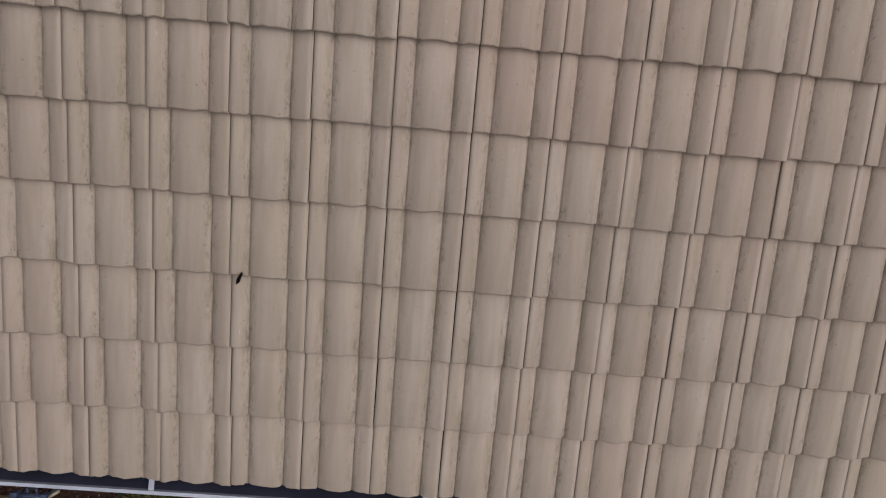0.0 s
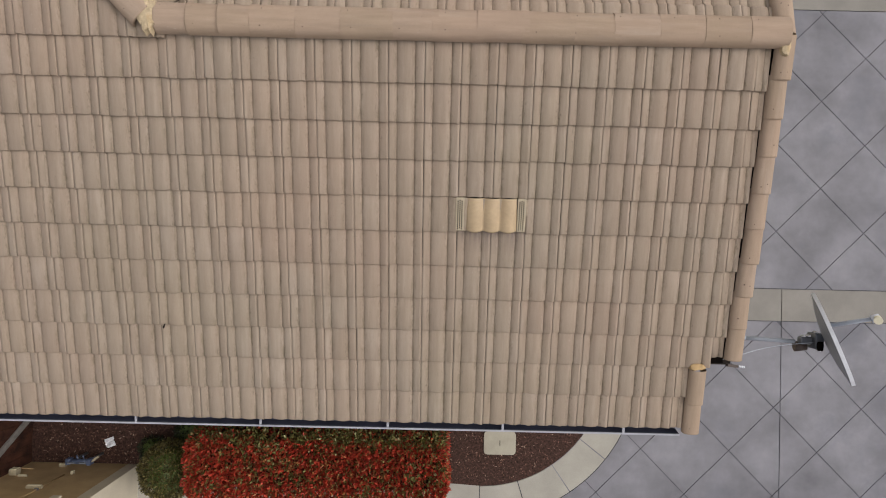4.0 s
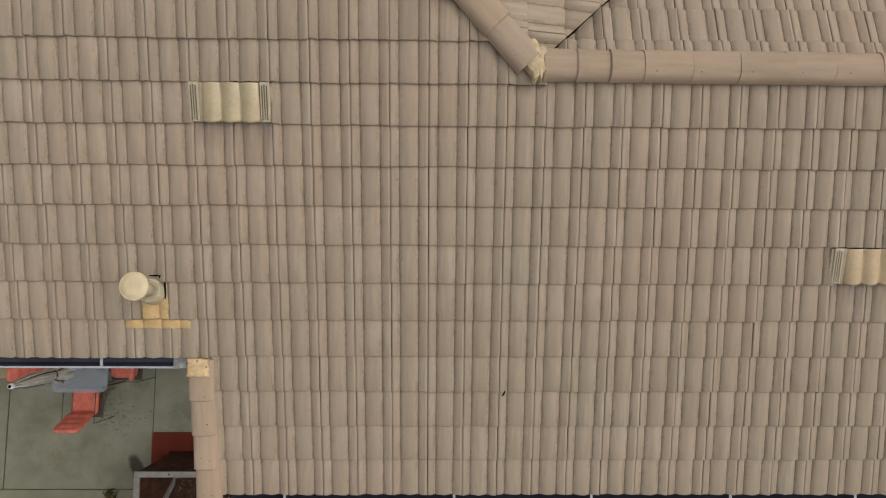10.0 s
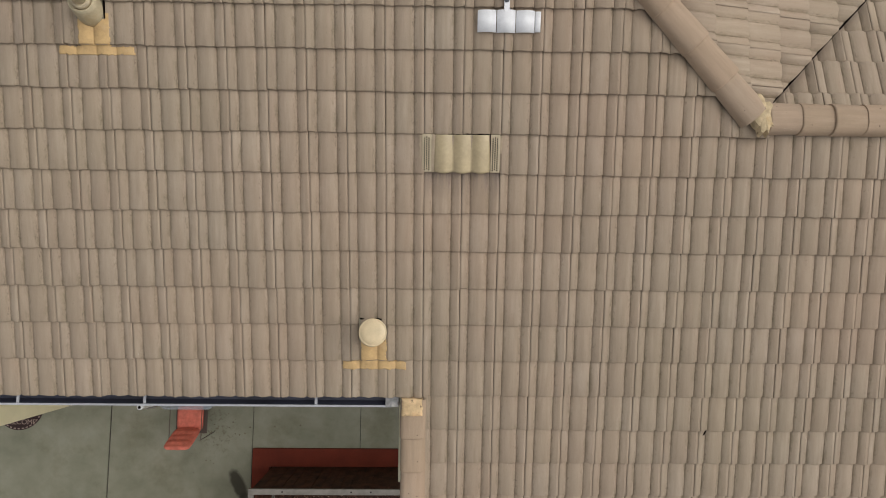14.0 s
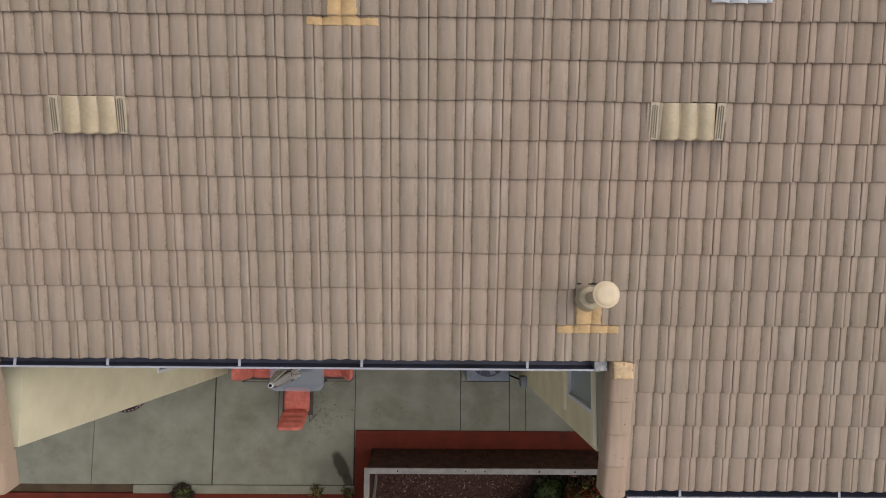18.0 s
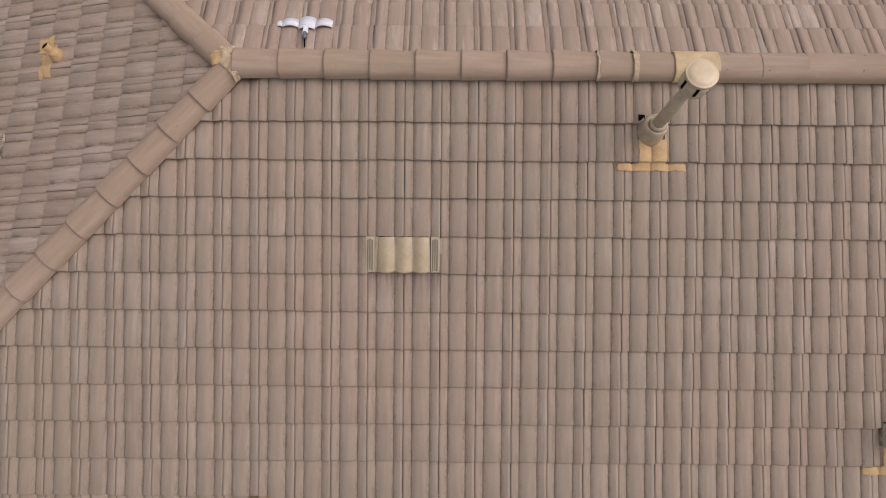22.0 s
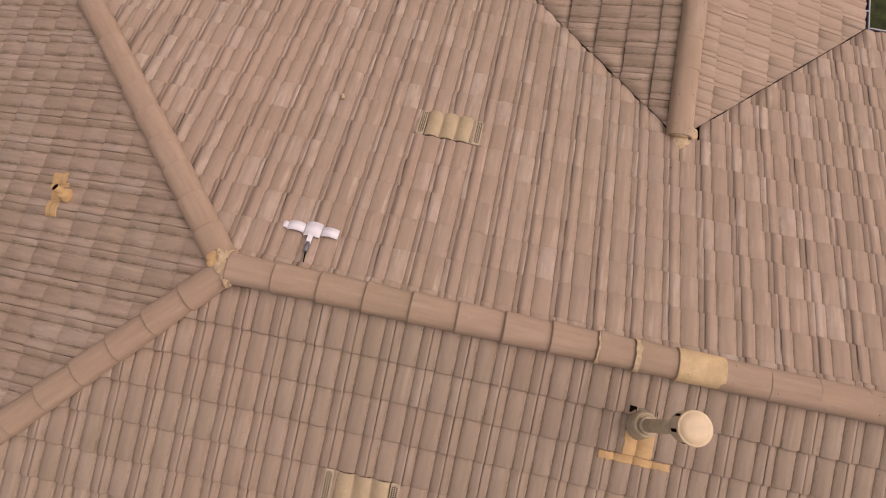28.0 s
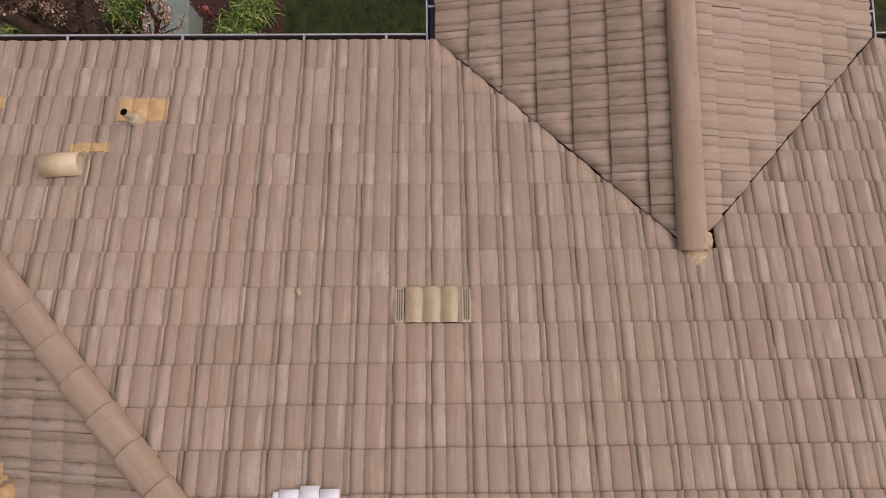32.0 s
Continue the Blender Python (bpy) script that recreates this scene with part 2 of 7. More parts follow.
def patio_material():
    """Grey-green concrete with a damp blot, brown splashes and faint drifts."""
    m = Mat("patio_concrete", 0.82, 0.0, 0.35)
    v = m.coords()
    col = m.ramp(m.noise(v, 1.7, 6, 0.62), (0.30, hexa(128, 129, 114)), (0.52, hexa(144, 144, 130)), (0.70, hexa(156, 155, 142)))
    col = m.mix(m.ramp(m.noise(v, 0.8, 6, 0.72), (0.52, G0), (0.70, (0.7,) * 3)), col, hexa(116, 112, 92))
    for x, y, turn, sx, sy, tone, top, mask in ((2.33, -5.69, 27, 0.17, 0.42, hexa(66, 63, 55), 0.9, 0.0), (2.46, -5.96, 20, 0.13, 0.24, hexa(66, 63, 55), 0.85, 0.0), (1.87, -4.78, 10, 0.45, 0.55, hexa(94, 82, 56), 0.85, 1.0), (2.3, -4.2, 0, 0.5, 0.6, hexa(110, 104, 84), 0.5, 0.0), (0.3, -3.6, 0, 0.8, 0.7, hexa(118, 116, 98), 0.45, 0.0)):
        mp = m.node("ShaderNodeMapping")
        mp.vector_type = "TEXTURE"
        mp.inputs["Location"].default_value = (x, y, 0)
        mp.inputs["Rotation"].default_value = (0, 0, math.radians(turn))
        mp.inputs["Scale"].default_value = (sx, sy, 10)
        m.link(v, mp.inputs["Vector"])
        ln = m.node("ShaderNodeVectorMath")
        ln.operation = "LENGTH"
        m.link(mp.outputs[0], ln.inputs[0])
        wob = m.node("ShaderNodeMath")
        wob.operation = "MULTIPLY_ADD"
        wob.inputs[1].default_value = 1.3 if sx > 0.2 else 0.5
        m.link(m.noise(v, 5.0, 5, 0.62), wob.inputs[0])
        m.link(ln.outputs["Value"], wob.inputs[2])
        fac = m.ramp(wob.outputs[0], (0.0, (top,) * 3), (0.9 if mask else 0.98, G0)) if mask else m.ramp(wob.outputs[0], (0.75, (top,) * 3), (1.0, G0))
        if mask:
            far = m.node("ShaderNodeMath")
            far.operation = "MULTIPLY"
            far.inputs[1].default_value = 0.5
            m.link(wob.outputs[0], far.inputs[0])
            fac = m.ramp(far.outputs[0], (0.3, G1), (0.85, G0))
            fac = m.mix(1.0, fac, m.ramp(m.noise(v, 13.0, 5, 0.7), (0.52, G0), (0.62, (top,) * 3)), "MULTIPLY")
        col = m.mix(fac, col, tone)
    g = m.noise(v, 90, 3)
    col = m.mix(1.0, col, m.ramp(g, (0.3, (0.86,) * 3), (0.7, (1.0,) * 3)), "MULTIPLY")
    m.colour(col)
    m.bump(g, 0.25, 0.003)
    return m.m


CAP = tile_material("ridge_cap_concrete", ((0.0, hexa(166, 144, 122)), (0.5, hexa(173, 149, 128)), (1.0, hexa(169, 147, 128))), 0.16, 0.0, 0.10, False)
MORTAR = plain_material("mortar_cream", hexa(198, 178, 146), 0.9, vary=0.14, scale=22, grain=160, bump=0.5, dark=hexa(184, 154, 112), pits=hexa(96, 80, 62))
RIDGE_COAT = plain_material("ridge_coat_cream", hexa(204, 180, 140), 0.7, vary=0.10, scale=9, bump=0.2, dark=hexa(190, 164, 128))
SEALANT = plain_material("flashing_ochre", hexa(200, 168, 122), 0.8, vary=0.12, scale=9, bump=0.25, dark=hexa(190, 166, 134))
CREAM = plain_material("vent_cream_paint", hexa(188, 164, 131), 0.4, vary=0.06, scale=4, grain=40, bump=0.02, dark=hexa(198, 164, 130), spec=0.5)
BOOT = plain_material("boot_stained", hexa(188, 175, 148), 0.6, vary=0.14, scale=9, bump=0.12, dark=hexa(176, 154, 116))
PIPE = plain_material("pipe_grey_beige", hexa(192, 180, 154), 0.6, vary=0.12, scale=12, bump=0.1)
CAPPALE = plain_material("flue_cap_cream", hexa(213, 193, 159), 0.28, vary=0.06, scale=9, bump=0.03, spec=0.5)
CREAM_OLD = plain_material("vent_faded_paint", hexa(180, 163, 132), 0.32, vary=0.07, scale=5, grain=40, bump=0.02, dark=hexa(186, 158, 130), spec=0.55)
WHITE = plain_material("white_metal", hexa(228, 229, 235), 0.35, vary=0.05, scale=12, bump=0.05)
GUTTER_N = plain_material("gutter_inside_brown", hexa(84, 72, 66), 0.6, vary=0.14, scale=5, bump=0.06, dark=hexa(62, 52, 46))
GUTTER = plain_material("gutter_inside_dark", hexa(72, 74, 90), 0.5, vary=0.12, scale=5, bump=0.04, dark=hexa(56, 57, 66))
SLEEVE = plain_material("stained_galvanised", hexa(150, 150, 152), 0.5, 0.3, vary=0.2, scale=18, bump=0.2, dark=hexa(206, 202, 196), pits=hexa(84, 74, 66))
RIM = plain_material("gutter_rim_grey", hexa(170, 172, 180), 0.45, vary=0.08, scale=7, bump=0.05)
SOAKER = plain_material("soaker_sheet", hexa(142, 135, 118), 0.6, vary=0.14, scale=16, bump=0.1)
FLANGE = plain_material("vent_flange_sheet", hexa(166, 150, 130), 0.6, vary=0.12, scale=12, bump=0.1)
STRIP = plain_material("vent_strip_paint", hexa(186, 172, 148), 0.5, vary=0.12, scale=20, bump=0.1)
HOLE = Mat("hole_dark", 0.95, 0.0, 0.0).colour(hexa(20, 17, 15)).m
FELT = plain_material("roof_felt", hexa(50, 42, 36), 0.95, vary=0.15)
STUCCO = plain_material("cream_stucco", hexa(226, 218, 186), 0.92, vary=0.05, scale=3, grain=150, bump=0.6)
STUCCO_W = plain_material("pale_stucco", hexa(214, 204, 184), 0.92, vary=0.05, scale=3, grain=150, bump=0.6)
STUCCO_T = plain_material("tan_stucco", hexa(196, 168, 128), 0.92, vary=0.08, scale=3, grain=150, bump=0.6)
TRIM = plain_material("trim_cream", hexa(236, 228, 200), 0.7, vary=0.04)
CONCRETE = plain_material("kerb_concrete", hexa(146, 145, 130), 0.85, vary=0.13, scale=2.2, grain=90, bump=0.25, dark=hexa(122, 119, 102))
SLAB = patio_material()
PAVING = plain_material("drive_concrete", hexa(134, 133, 139), 0.8, vary=0.17, scale=0.9, grain=90, bump=0.2, dark=hexa(112, 113, 122))
BAND = plain_material("paving_band", hexa(140, 136, 130), 0.85, vary=0.08, scale=1.5, grain=90, bump=0.2)
WALKWAY = plain_material("walkway_concrete", hexa(170, 166, 156), 0.85, vary=0.08, scale=1.5, grain=90, bump=0.2)
MULCH = plain_material("bark_mulch", hexa(76, 53, 45), 0.95, vary=0.4, scale=30, grain=70, bump=1.0, dark=hexa(58, 40, 35))
REDCURB = plain_material("red_painted_curb", hexa(112, 45, 31), 0.85, vary=0.12, scale=2.5, grain=40, bump=0.15, dark=hexa(72, 36, 26))
DARKWOOD = plain_material("dark_stained_wood", hexa(80, 49, 37), 0.8, vary=0.3, scale=6, grain=60, bump=0.4, dark=hexa(38, 25, 20))
GREYWOOD = plain_material("grey_rail_wood", hexa(142, 138, 134), 0.85, vary=0.12, scale=8, bump=0.3)
REDFABRIC = plain_material("red_cushion", hexa(226, 128, 112), 0.9, vary=0.12, scale=10, grain=200, bump=0.3)
CHAIRFRAME = plain_material("dark_metal_frame", hexa(88, 76, 70), 0.5, vary=0.1)
GREYMETAL = plain_material("grey_metal", hexa(120, 124, 132), 0.45, 0.4, vary=0.1, scale=8)
ACGREY = plain_material("unit_grey_paint", hexa(128, 134, 146), 0.5, vary=0.08, scale=8)
DISHGREY = plain_material("dish_grey_paint", hexa(138, 142, 152), 0.45, vary=0.06, scale=6)
TERRACOTTA = tile_material("terracotta_tile", ((0.0, hexa(150, 98, 76)), (0.5, hexa(176, 116, 90)), (1.0, hexa(190, 132, 102))), 0.2, 0.3)
SOIL = plain_material("earth", hexa(92, 76, 58), 0.95, vary=0.2, scale=2, grain=60, bump=0.5)
LAWN = plain_material("lawn_ground", hexa(50, 60, 28), 0.95, vary=0.3, scale=5, grain=80, bump=0.6)
BARK = plain_material("tree_bark", hexa(96, 78, 68), 0.95, vary=0.25, scale=12, grain=60, bump=0.6)
GREENBOX = plain_material("green_box_paint", hexa(128, 140, 134), 0.6, vary=0.06, scale=4)
LIDGREY = plain_material("box_lid_concrete", hexa(172, 166, 150), 0.85, vary=0.06, scale=5)
REDPAINT = plain_material("red_paint", hexa(158, 86, 76), 0.5)
STREET = plain_material("asphalt", hexa(78, 78, 80), 0.9, vary=0.15, scale=2, grain=120, bump=0.5)
DRIVE_JOINT = plain_material("score_line_grey", hexa(92, 92, 98), 0.95, vary=0.2)
ARMGREY = plain_material("arm_pale_grey", hexa(176, 182, 192), 0.45, vary=0.06, scale=6)
SPECK = plain_material("dirt_on_concrete", hexa(122, 116, 99), 0.9, vary=0.25, scale=9)
MOSS = plain_material("dark_moss", hexa(74, 60, 46), 0.95, vary=0.3, scale=40)
JOINT = plain_material("joint_dark", hexa(56, 54, 54), 0.95, vary=0.2)


def leaf_material(name, tones, rough=0.55):
    m = Mat(name, rough)
    geo = m.t.nodes.new("ShaderNodeNewGeometry")
    m.colour(m.ramp(geo.outputs["Random Per Island"], *tones))
    m.b.inputs["Subsurface Weight"].default_value = 0.0
    return m.m


LEAF_RED = leaf_material("photinia_leaves", ((0.0, hexa(110, 42, 31)), (0.25, hexa(158, 52, 37)), (0.78, hexa(192, 70, 50)), (0.86, hexa(150, 88, 54)), (1.0, hexa(162, 120, 74))))
LEAF_GREEN = leaf_material("shrub_leaves", ((0.0, hexa(34, 46, 22)), (0.4, hexa(62, 76, 36)), (0.8, hexa(84, 98, 46)), (1.0, hexa(112, 120, 66))))
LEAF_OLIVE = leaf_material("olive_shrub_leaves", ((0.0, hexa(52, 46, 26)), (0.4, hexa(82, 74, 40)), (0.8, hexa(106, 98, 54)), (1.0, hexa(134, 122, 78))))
LEAF_DARK = leaf_material("dark_bed_leaves", ((0.0, hexa(20, 24, 14)), (0.6, hexa(40, 46, 26)), (1.0, hexa(66, 74, 44))))
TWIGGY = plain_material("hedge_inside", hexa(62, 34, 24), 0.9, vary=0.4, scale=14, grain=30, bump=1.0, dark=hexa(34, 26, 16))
LEAF_MIX = leaf_material("photinia_low_leaves", ((0.0, hexa(70, 64, 34)), (0.3, hexa(102, 98, 52)), (0.55, hexa(128, 126, 72)), (0.72, hexa(142, 140, 88)), (0.8, hexa(176, 172, 128)), (0.86, hexa(124, 66, 40)), (1.0, hexa(160, 62, 42))))
LEAF_STRAP = leaf_material("strap_leaves", ((0.0, hexa(48, 68, 26)), (0.5, hexa(86, 112, 44)), (0.85, hexa(124, 146, 66)), (1.0, hexa(176, 188, 110))))
BLOSSOM = leaf_material("blossom_clusters", ((0.0, hexa(132, 92, 66)), (0.32, hexa(170, 130, 108)), (0.60, hexa(192, 160, 138)), (0.84, hexa(216, 196, 178)), (1.0, hexa(236, 226, 212))))


# ---- mesh helpers ----
def mesh_of(name, verts, faces, mat, smooth=()):
    me = bpy.data.meshes.new(name)
    me.from_pydata(verts, [], faces)
    me.materials.append(mat)
    if smooth is True:
        me.polygons.foreach_set("use_smooth", [True] * len(me.polygons))
    elif smooth:
        flags = [False] * len(me.polygons)
        for i in smooth:
            flags[i] = True
        me.polygons.foreach_set("use_smooth", flags)
    me.update()
    return me


def from_bm(name, bm, mat):
    me = bpy.data.meshes.new(name)
    bmesh.ops.recalc_face_normals(bm, faces=bm.faces)
    bm.to_mesh(me)
    bm.free()
    me.materials.append(mat)
    return me


def part(name, bm, material, parent, label=""):
    me = bm if isinstance(bm, bpy.types.Mesh) else from_bm(name, bm, material)
    ob = new(name, me)
    ob.parent = parent
    return tagged(ob, label)


def thing(name, label, category, group="", m=None, kind="", data=None):
    ob = new(name, data)
    if m is not None:
        ob.matrix_world = m
    return tagged(ob, label, category, group, kind)


def box(bm, x0, x1, y0, y1, z0, z1, bevel=0.0):
    g = bmesh.ops.create_cube(bm, size=1.0, matrix=Matrix.LocRotScale(((x0 + x1) / 2, (y0 + y1) / 2, (z0 + z1) / 2), None, (abs(x1 - x0), abs(y1 - y0), abs(z1 - z0))))
    if bevel:
        es = {e for v in g["verts"] for e in v.link_edges}
        bmesh.ops.bevel(bm, geom=list(es), offset=bevel, segments=2, affect="EDGES", profile=0.5)
    return bm


def cyl(bm, a, b, r0, r1=None, seg=16, caps=True):
    a, b = Vector(a), Vector(b)
    d = b - a
    m = Matrix.Translation((a + b) / 2) @ d.to_track_quat("Z", "Y").to_matrix().to_4x4()
    bmesh.ops.create_cone(bm, cap_ends=caps, segments=seg, radius1=r0, radius2=r0 if r1 is None else r1, depth=d.length, matrix=m)
    return bm


def smooth_bm(bm):
    for f in bm.faces:
        f.smooth = len(f.verts) == 4
    return bm


def lathe(points, seg=24):
    bm = bmesh.new()
    rings = []
    for r, z in points:
        rings.append([bm.verts.new((r * math.cos(2 * math.pi * i / seg), r * math.sin(2 * math.pi * i / seg), z)) for i in range(seg)])
    for a, b in zip(rings, rings[1:]):
        for i in range(seg):
            bm.faces.new((a[i], a[(i + 1) % seg], b[(i + 1) % seg], b[i])).smooth = True
    for ring in (rings[0], rings[-1]):
        bm.faces.new(ring)
    return bm


def daub(rx, ry, h, seed, square=False, ragged=1.0):
    """A trowelled dab of mortar: ragged edge, broken flat top."""
    bm = bmesh.new()
    rings, seg = [], 40
    for k in range(9):
        q = k / 8
        ring = []
        for i in range(seg):
            a = 2 * math.pi * i / seg
            c, s = math.cos(a), math.sin(a)
            edge = 1 + ragged * 0.22 * noise.noise(Vector((c * 1.3, s * 1.3, seed))) + ragged * 0.16 * noise.noise(Vector((c * 5, s * 5, seed * 3))) + 0.05 * noise.noise(Vector((c * 15, s * 15, seed)))
            if square:
                edge = (0.5 + 0.5 * edge) / max(abs(c), abs(s)) * 0.9
            x, y = rx * q * edge * c, ry * q * edge * s
            calm = 0.3 if square else 1.0
            top = h * (1 - q ** (8 if square else 3.5)) + calm * 0.3 * h * noise.noise(Vector((x * 26, y * 26, seed))) + calm * 0.08 * h * noise.noise(Vector((x * 80, y * 80, seed)))
            ring.append(bm.verts.new((x, y, top if k < 8 else -0.05)))
        rings.append(ring)
    for p, q in zip(rings, rings[1:]):
        for i in range(seg):
            bm.faces.new((p[i], p[(i + 1) % seg], q[(i + 1) % seg], q[i]))
    bm.faces.new(rings[-1][::-1])
    bmesh.ops.remove_doubles(bm, verts=rings[0], dist=1.0)
    return bm


def blob(rx, ry, rz, seed, sub=3, rough=0.25):
    """A lump of mortar with an uneven outline."""
    bm = bmesh.new()
    bmesh.ops.create_icosphere(bm, subdivisions=sub, radius=1.0)
    for v in bm.verts:
        n = noise.fractal(v.co * 1.7 + Vector((seed, seed * 2, 0)), 1.0, 2.0, 3)
        k = 1 + rough * n
        v.co = Vector((v.co.x * rx * k, v.co.y * ry * k, v.co.z * rz * (1 + 0.4 * n)))
    for f in bm.faces:
        f.smooth = True
    return bm


def slab(points, z0, z1):
    """A prism over a plan polygon."""
    bm = bmesh.new()
    low = [bm.verts.new((x, y, z0)) for x, y in points]
    top = [bm.verts.new((x, y, z1)) for x, y in points]
    bm.faces.new(low[::-1])
    bm.faces.new(top)
    n = len(points)
    for i in range(n):
        bm.faces.new((low[i], low[(i + 1) % n], top[(i + 1) % n], top[i]))
    return bm


# ---- the roof's planes ----
P = 0.2886                       # rise over run
RUN = math.sqrt(1 + P * P)       # slope length for one metre of plan
CS, SN = 1 / RUN, P / RUN
PITCH = 0.2845                   # width of a tile
HUMP = 0.0225                    # height of a tile's waves
SHIFT = 0.018                    # the waves sit a little off the middle of a tile
CREST = 0.55                     # how broad their crests are
LIFT = 0.033                     # how far a tile's front stands over the row below


def frame_of(u, v, o):
    """A slope's own axes: u along the eave, v up the slope, then its normal."""
    u, v = Vector(u), Vector(v)
    n = u.cross(v)
    return Matrix(((u.x, v.x, n.x, o[0]), (u.y, v.y, n.y, o[1]), (u.z, v.z, n.z, o[2]), (0, 0, 0, 1)))


EAVE_S, EAVE_N, EAVE_W, EAVE_E = -4.381, 4.150, -4.16, 11.17
RE = 6.92                        # east end of the main ridge
S_FRAME = frame_of((1, 0, 0), (0, CS, SN), (0, EAVE_S, RIDGE + P * EAVE_S))
N_FRAME = frame_of((-1, 0, 0), (0, -CS, SN), (0, EAVE_N, RIDGE - P * EAVE_N))
W_FRAME = frame_of((0, -1, 0), (CS, 0, SN), (EAVE_W, 0, RIDGE + P * EAVE_W))
E_FRAME = frame_of((0, 1, 0), (-CS, 0, SN), (EAVE_E, 0, RIDGE - P * (EAVE_E - RE)))
LOW_Y = -1.14                    # ridge line of the lower east gable
LOW_EAVE = 1.97
L_FRAME = frame_of((-1, 0, 0), (0, -CS, SN), (0, LOW_EAVE, RIDGE + P * LOW_Y - P * (LOW_EAVE - LOW_Y)))
WING_X, WING_HALF, WING_END = 3.43, 2.01, 4.80
APEX = EAVE_N - WING_HALF
WING_TOP = RIDGE - P * EAVE_N + P * WING_HALF
WW_FRAME = frame_of((0, -1, 0), (CS, 0, SN), (WING_X - WING_HALF, 0, WING_TOP - P * WING_HALF))
WE_FRAME = frame_of((0, 1, 0), (-CS, 0, SN), (WING_X + WING_HALF, 0, WING_TOP - P * WING_HALF))

PROFILE = (0.005, 0.06, 0.12, 0.17, 0.205, 0.224, 0.232, 0.240, 0.259, 0.30, 0.38, 0.48, 0.58, 0.66, 0.705, 0.724, 0.732, 0.740, 0.759, 0.80, 0.86, 0.92, 0.995)


def tile_mesh(name, width, length, mat, seed, lift=LIFT, front=0.0, shift=SHIFT, hump=HUMP):
    """One interlocking concrete tile with two low waves, a thick front edge, and a slight unevenness."""
    rnd = random.Random(seed)
    j = [rnd.uniform(-0.0012, 0.0012) for _ in PROFILE]
    nick = [rnd.uniform(-0.0042, 0.0042) for _ in PROFILE]
    verts, n = [], len(PROFILE)
    places = [PROFILE[0]] + [q + SHIFT - shift for q in PROFILE[1:-1]] + [PROFILE[-1]]
    for q, k, e in zip(places, j, nick):
        h = hump * abs(math.cos(2 * math.pi * (q + shift))) ** CREST - hump * 0.68
        x = q * width
        verts += [(x, 0.004 + e - front, h + lift - 0.022 + k), (x, -0.002 + e - front, h + lift - 0.028 + k), (x, e - front, h + lift - 0.046), (x, length + 0.05, h - 0.022), (x, length + 0.05, h - 0.044)]
    faces, smooth = [], []
    for i in range(n - 1):
        a, b = 5 * i, 5 * i + 5
        smooth.append(len(faces))
        faces.append((a, b, b + 3, a + 3))
        smooth.append(len(faces))
        faces.append((a + 1, b + 1, b, a))
        faces.append((a + 2, b + 2, b + 1, a + 1))
        faces.append((a + 2, a + 4, b + 4, b + 2))
    faces.append((0, 3, 4, 2, 1))
    a = 5 * (n - 1)
    faces.append((a, a + 1, a + 2, a + 4, a + 3))
    return mesh_of(name, verts, faces, mat, smooth)


def tile_top(u, v, pitch, course, shift, lift=LIFT):
    """Height of the laid tiles over their slope, u from a joint and v from the eave."""
    inside = v % course
    hump = HUMP_N if shift == SHIFT_N else HUMP
    return hump * abs(math.cos(2 * math.pi * (u / pitch + shift))) ** CREST - hump * 0.68 - 0.022 + lift * (1 - inside / (course + 0.05))


def cut_mesh(src, planes, name):
    bm = bmesh.new()
    bm.from_mesh(src)
    for co, no in planes:
        bmesh.ops.bisect_plane(bm, geom=bm.verts[:] + bm.edges[:] + bm.faces[:], plane_co=co, plane_no=no, clear_outer=True)
        edges = [e for e in bm.edges if e.is_boundary]
        if edges:
            bmesh.ops.holes_fill(bm, edges=edges, sides=0)
    if len(bm.faces) < 3:
        bm.free()
        return None
    me = bpy.data.meshes.new(name)
    bm.to_mesh(me)
    bm.free()
    me.materials.append(src.materials[0])
    return me


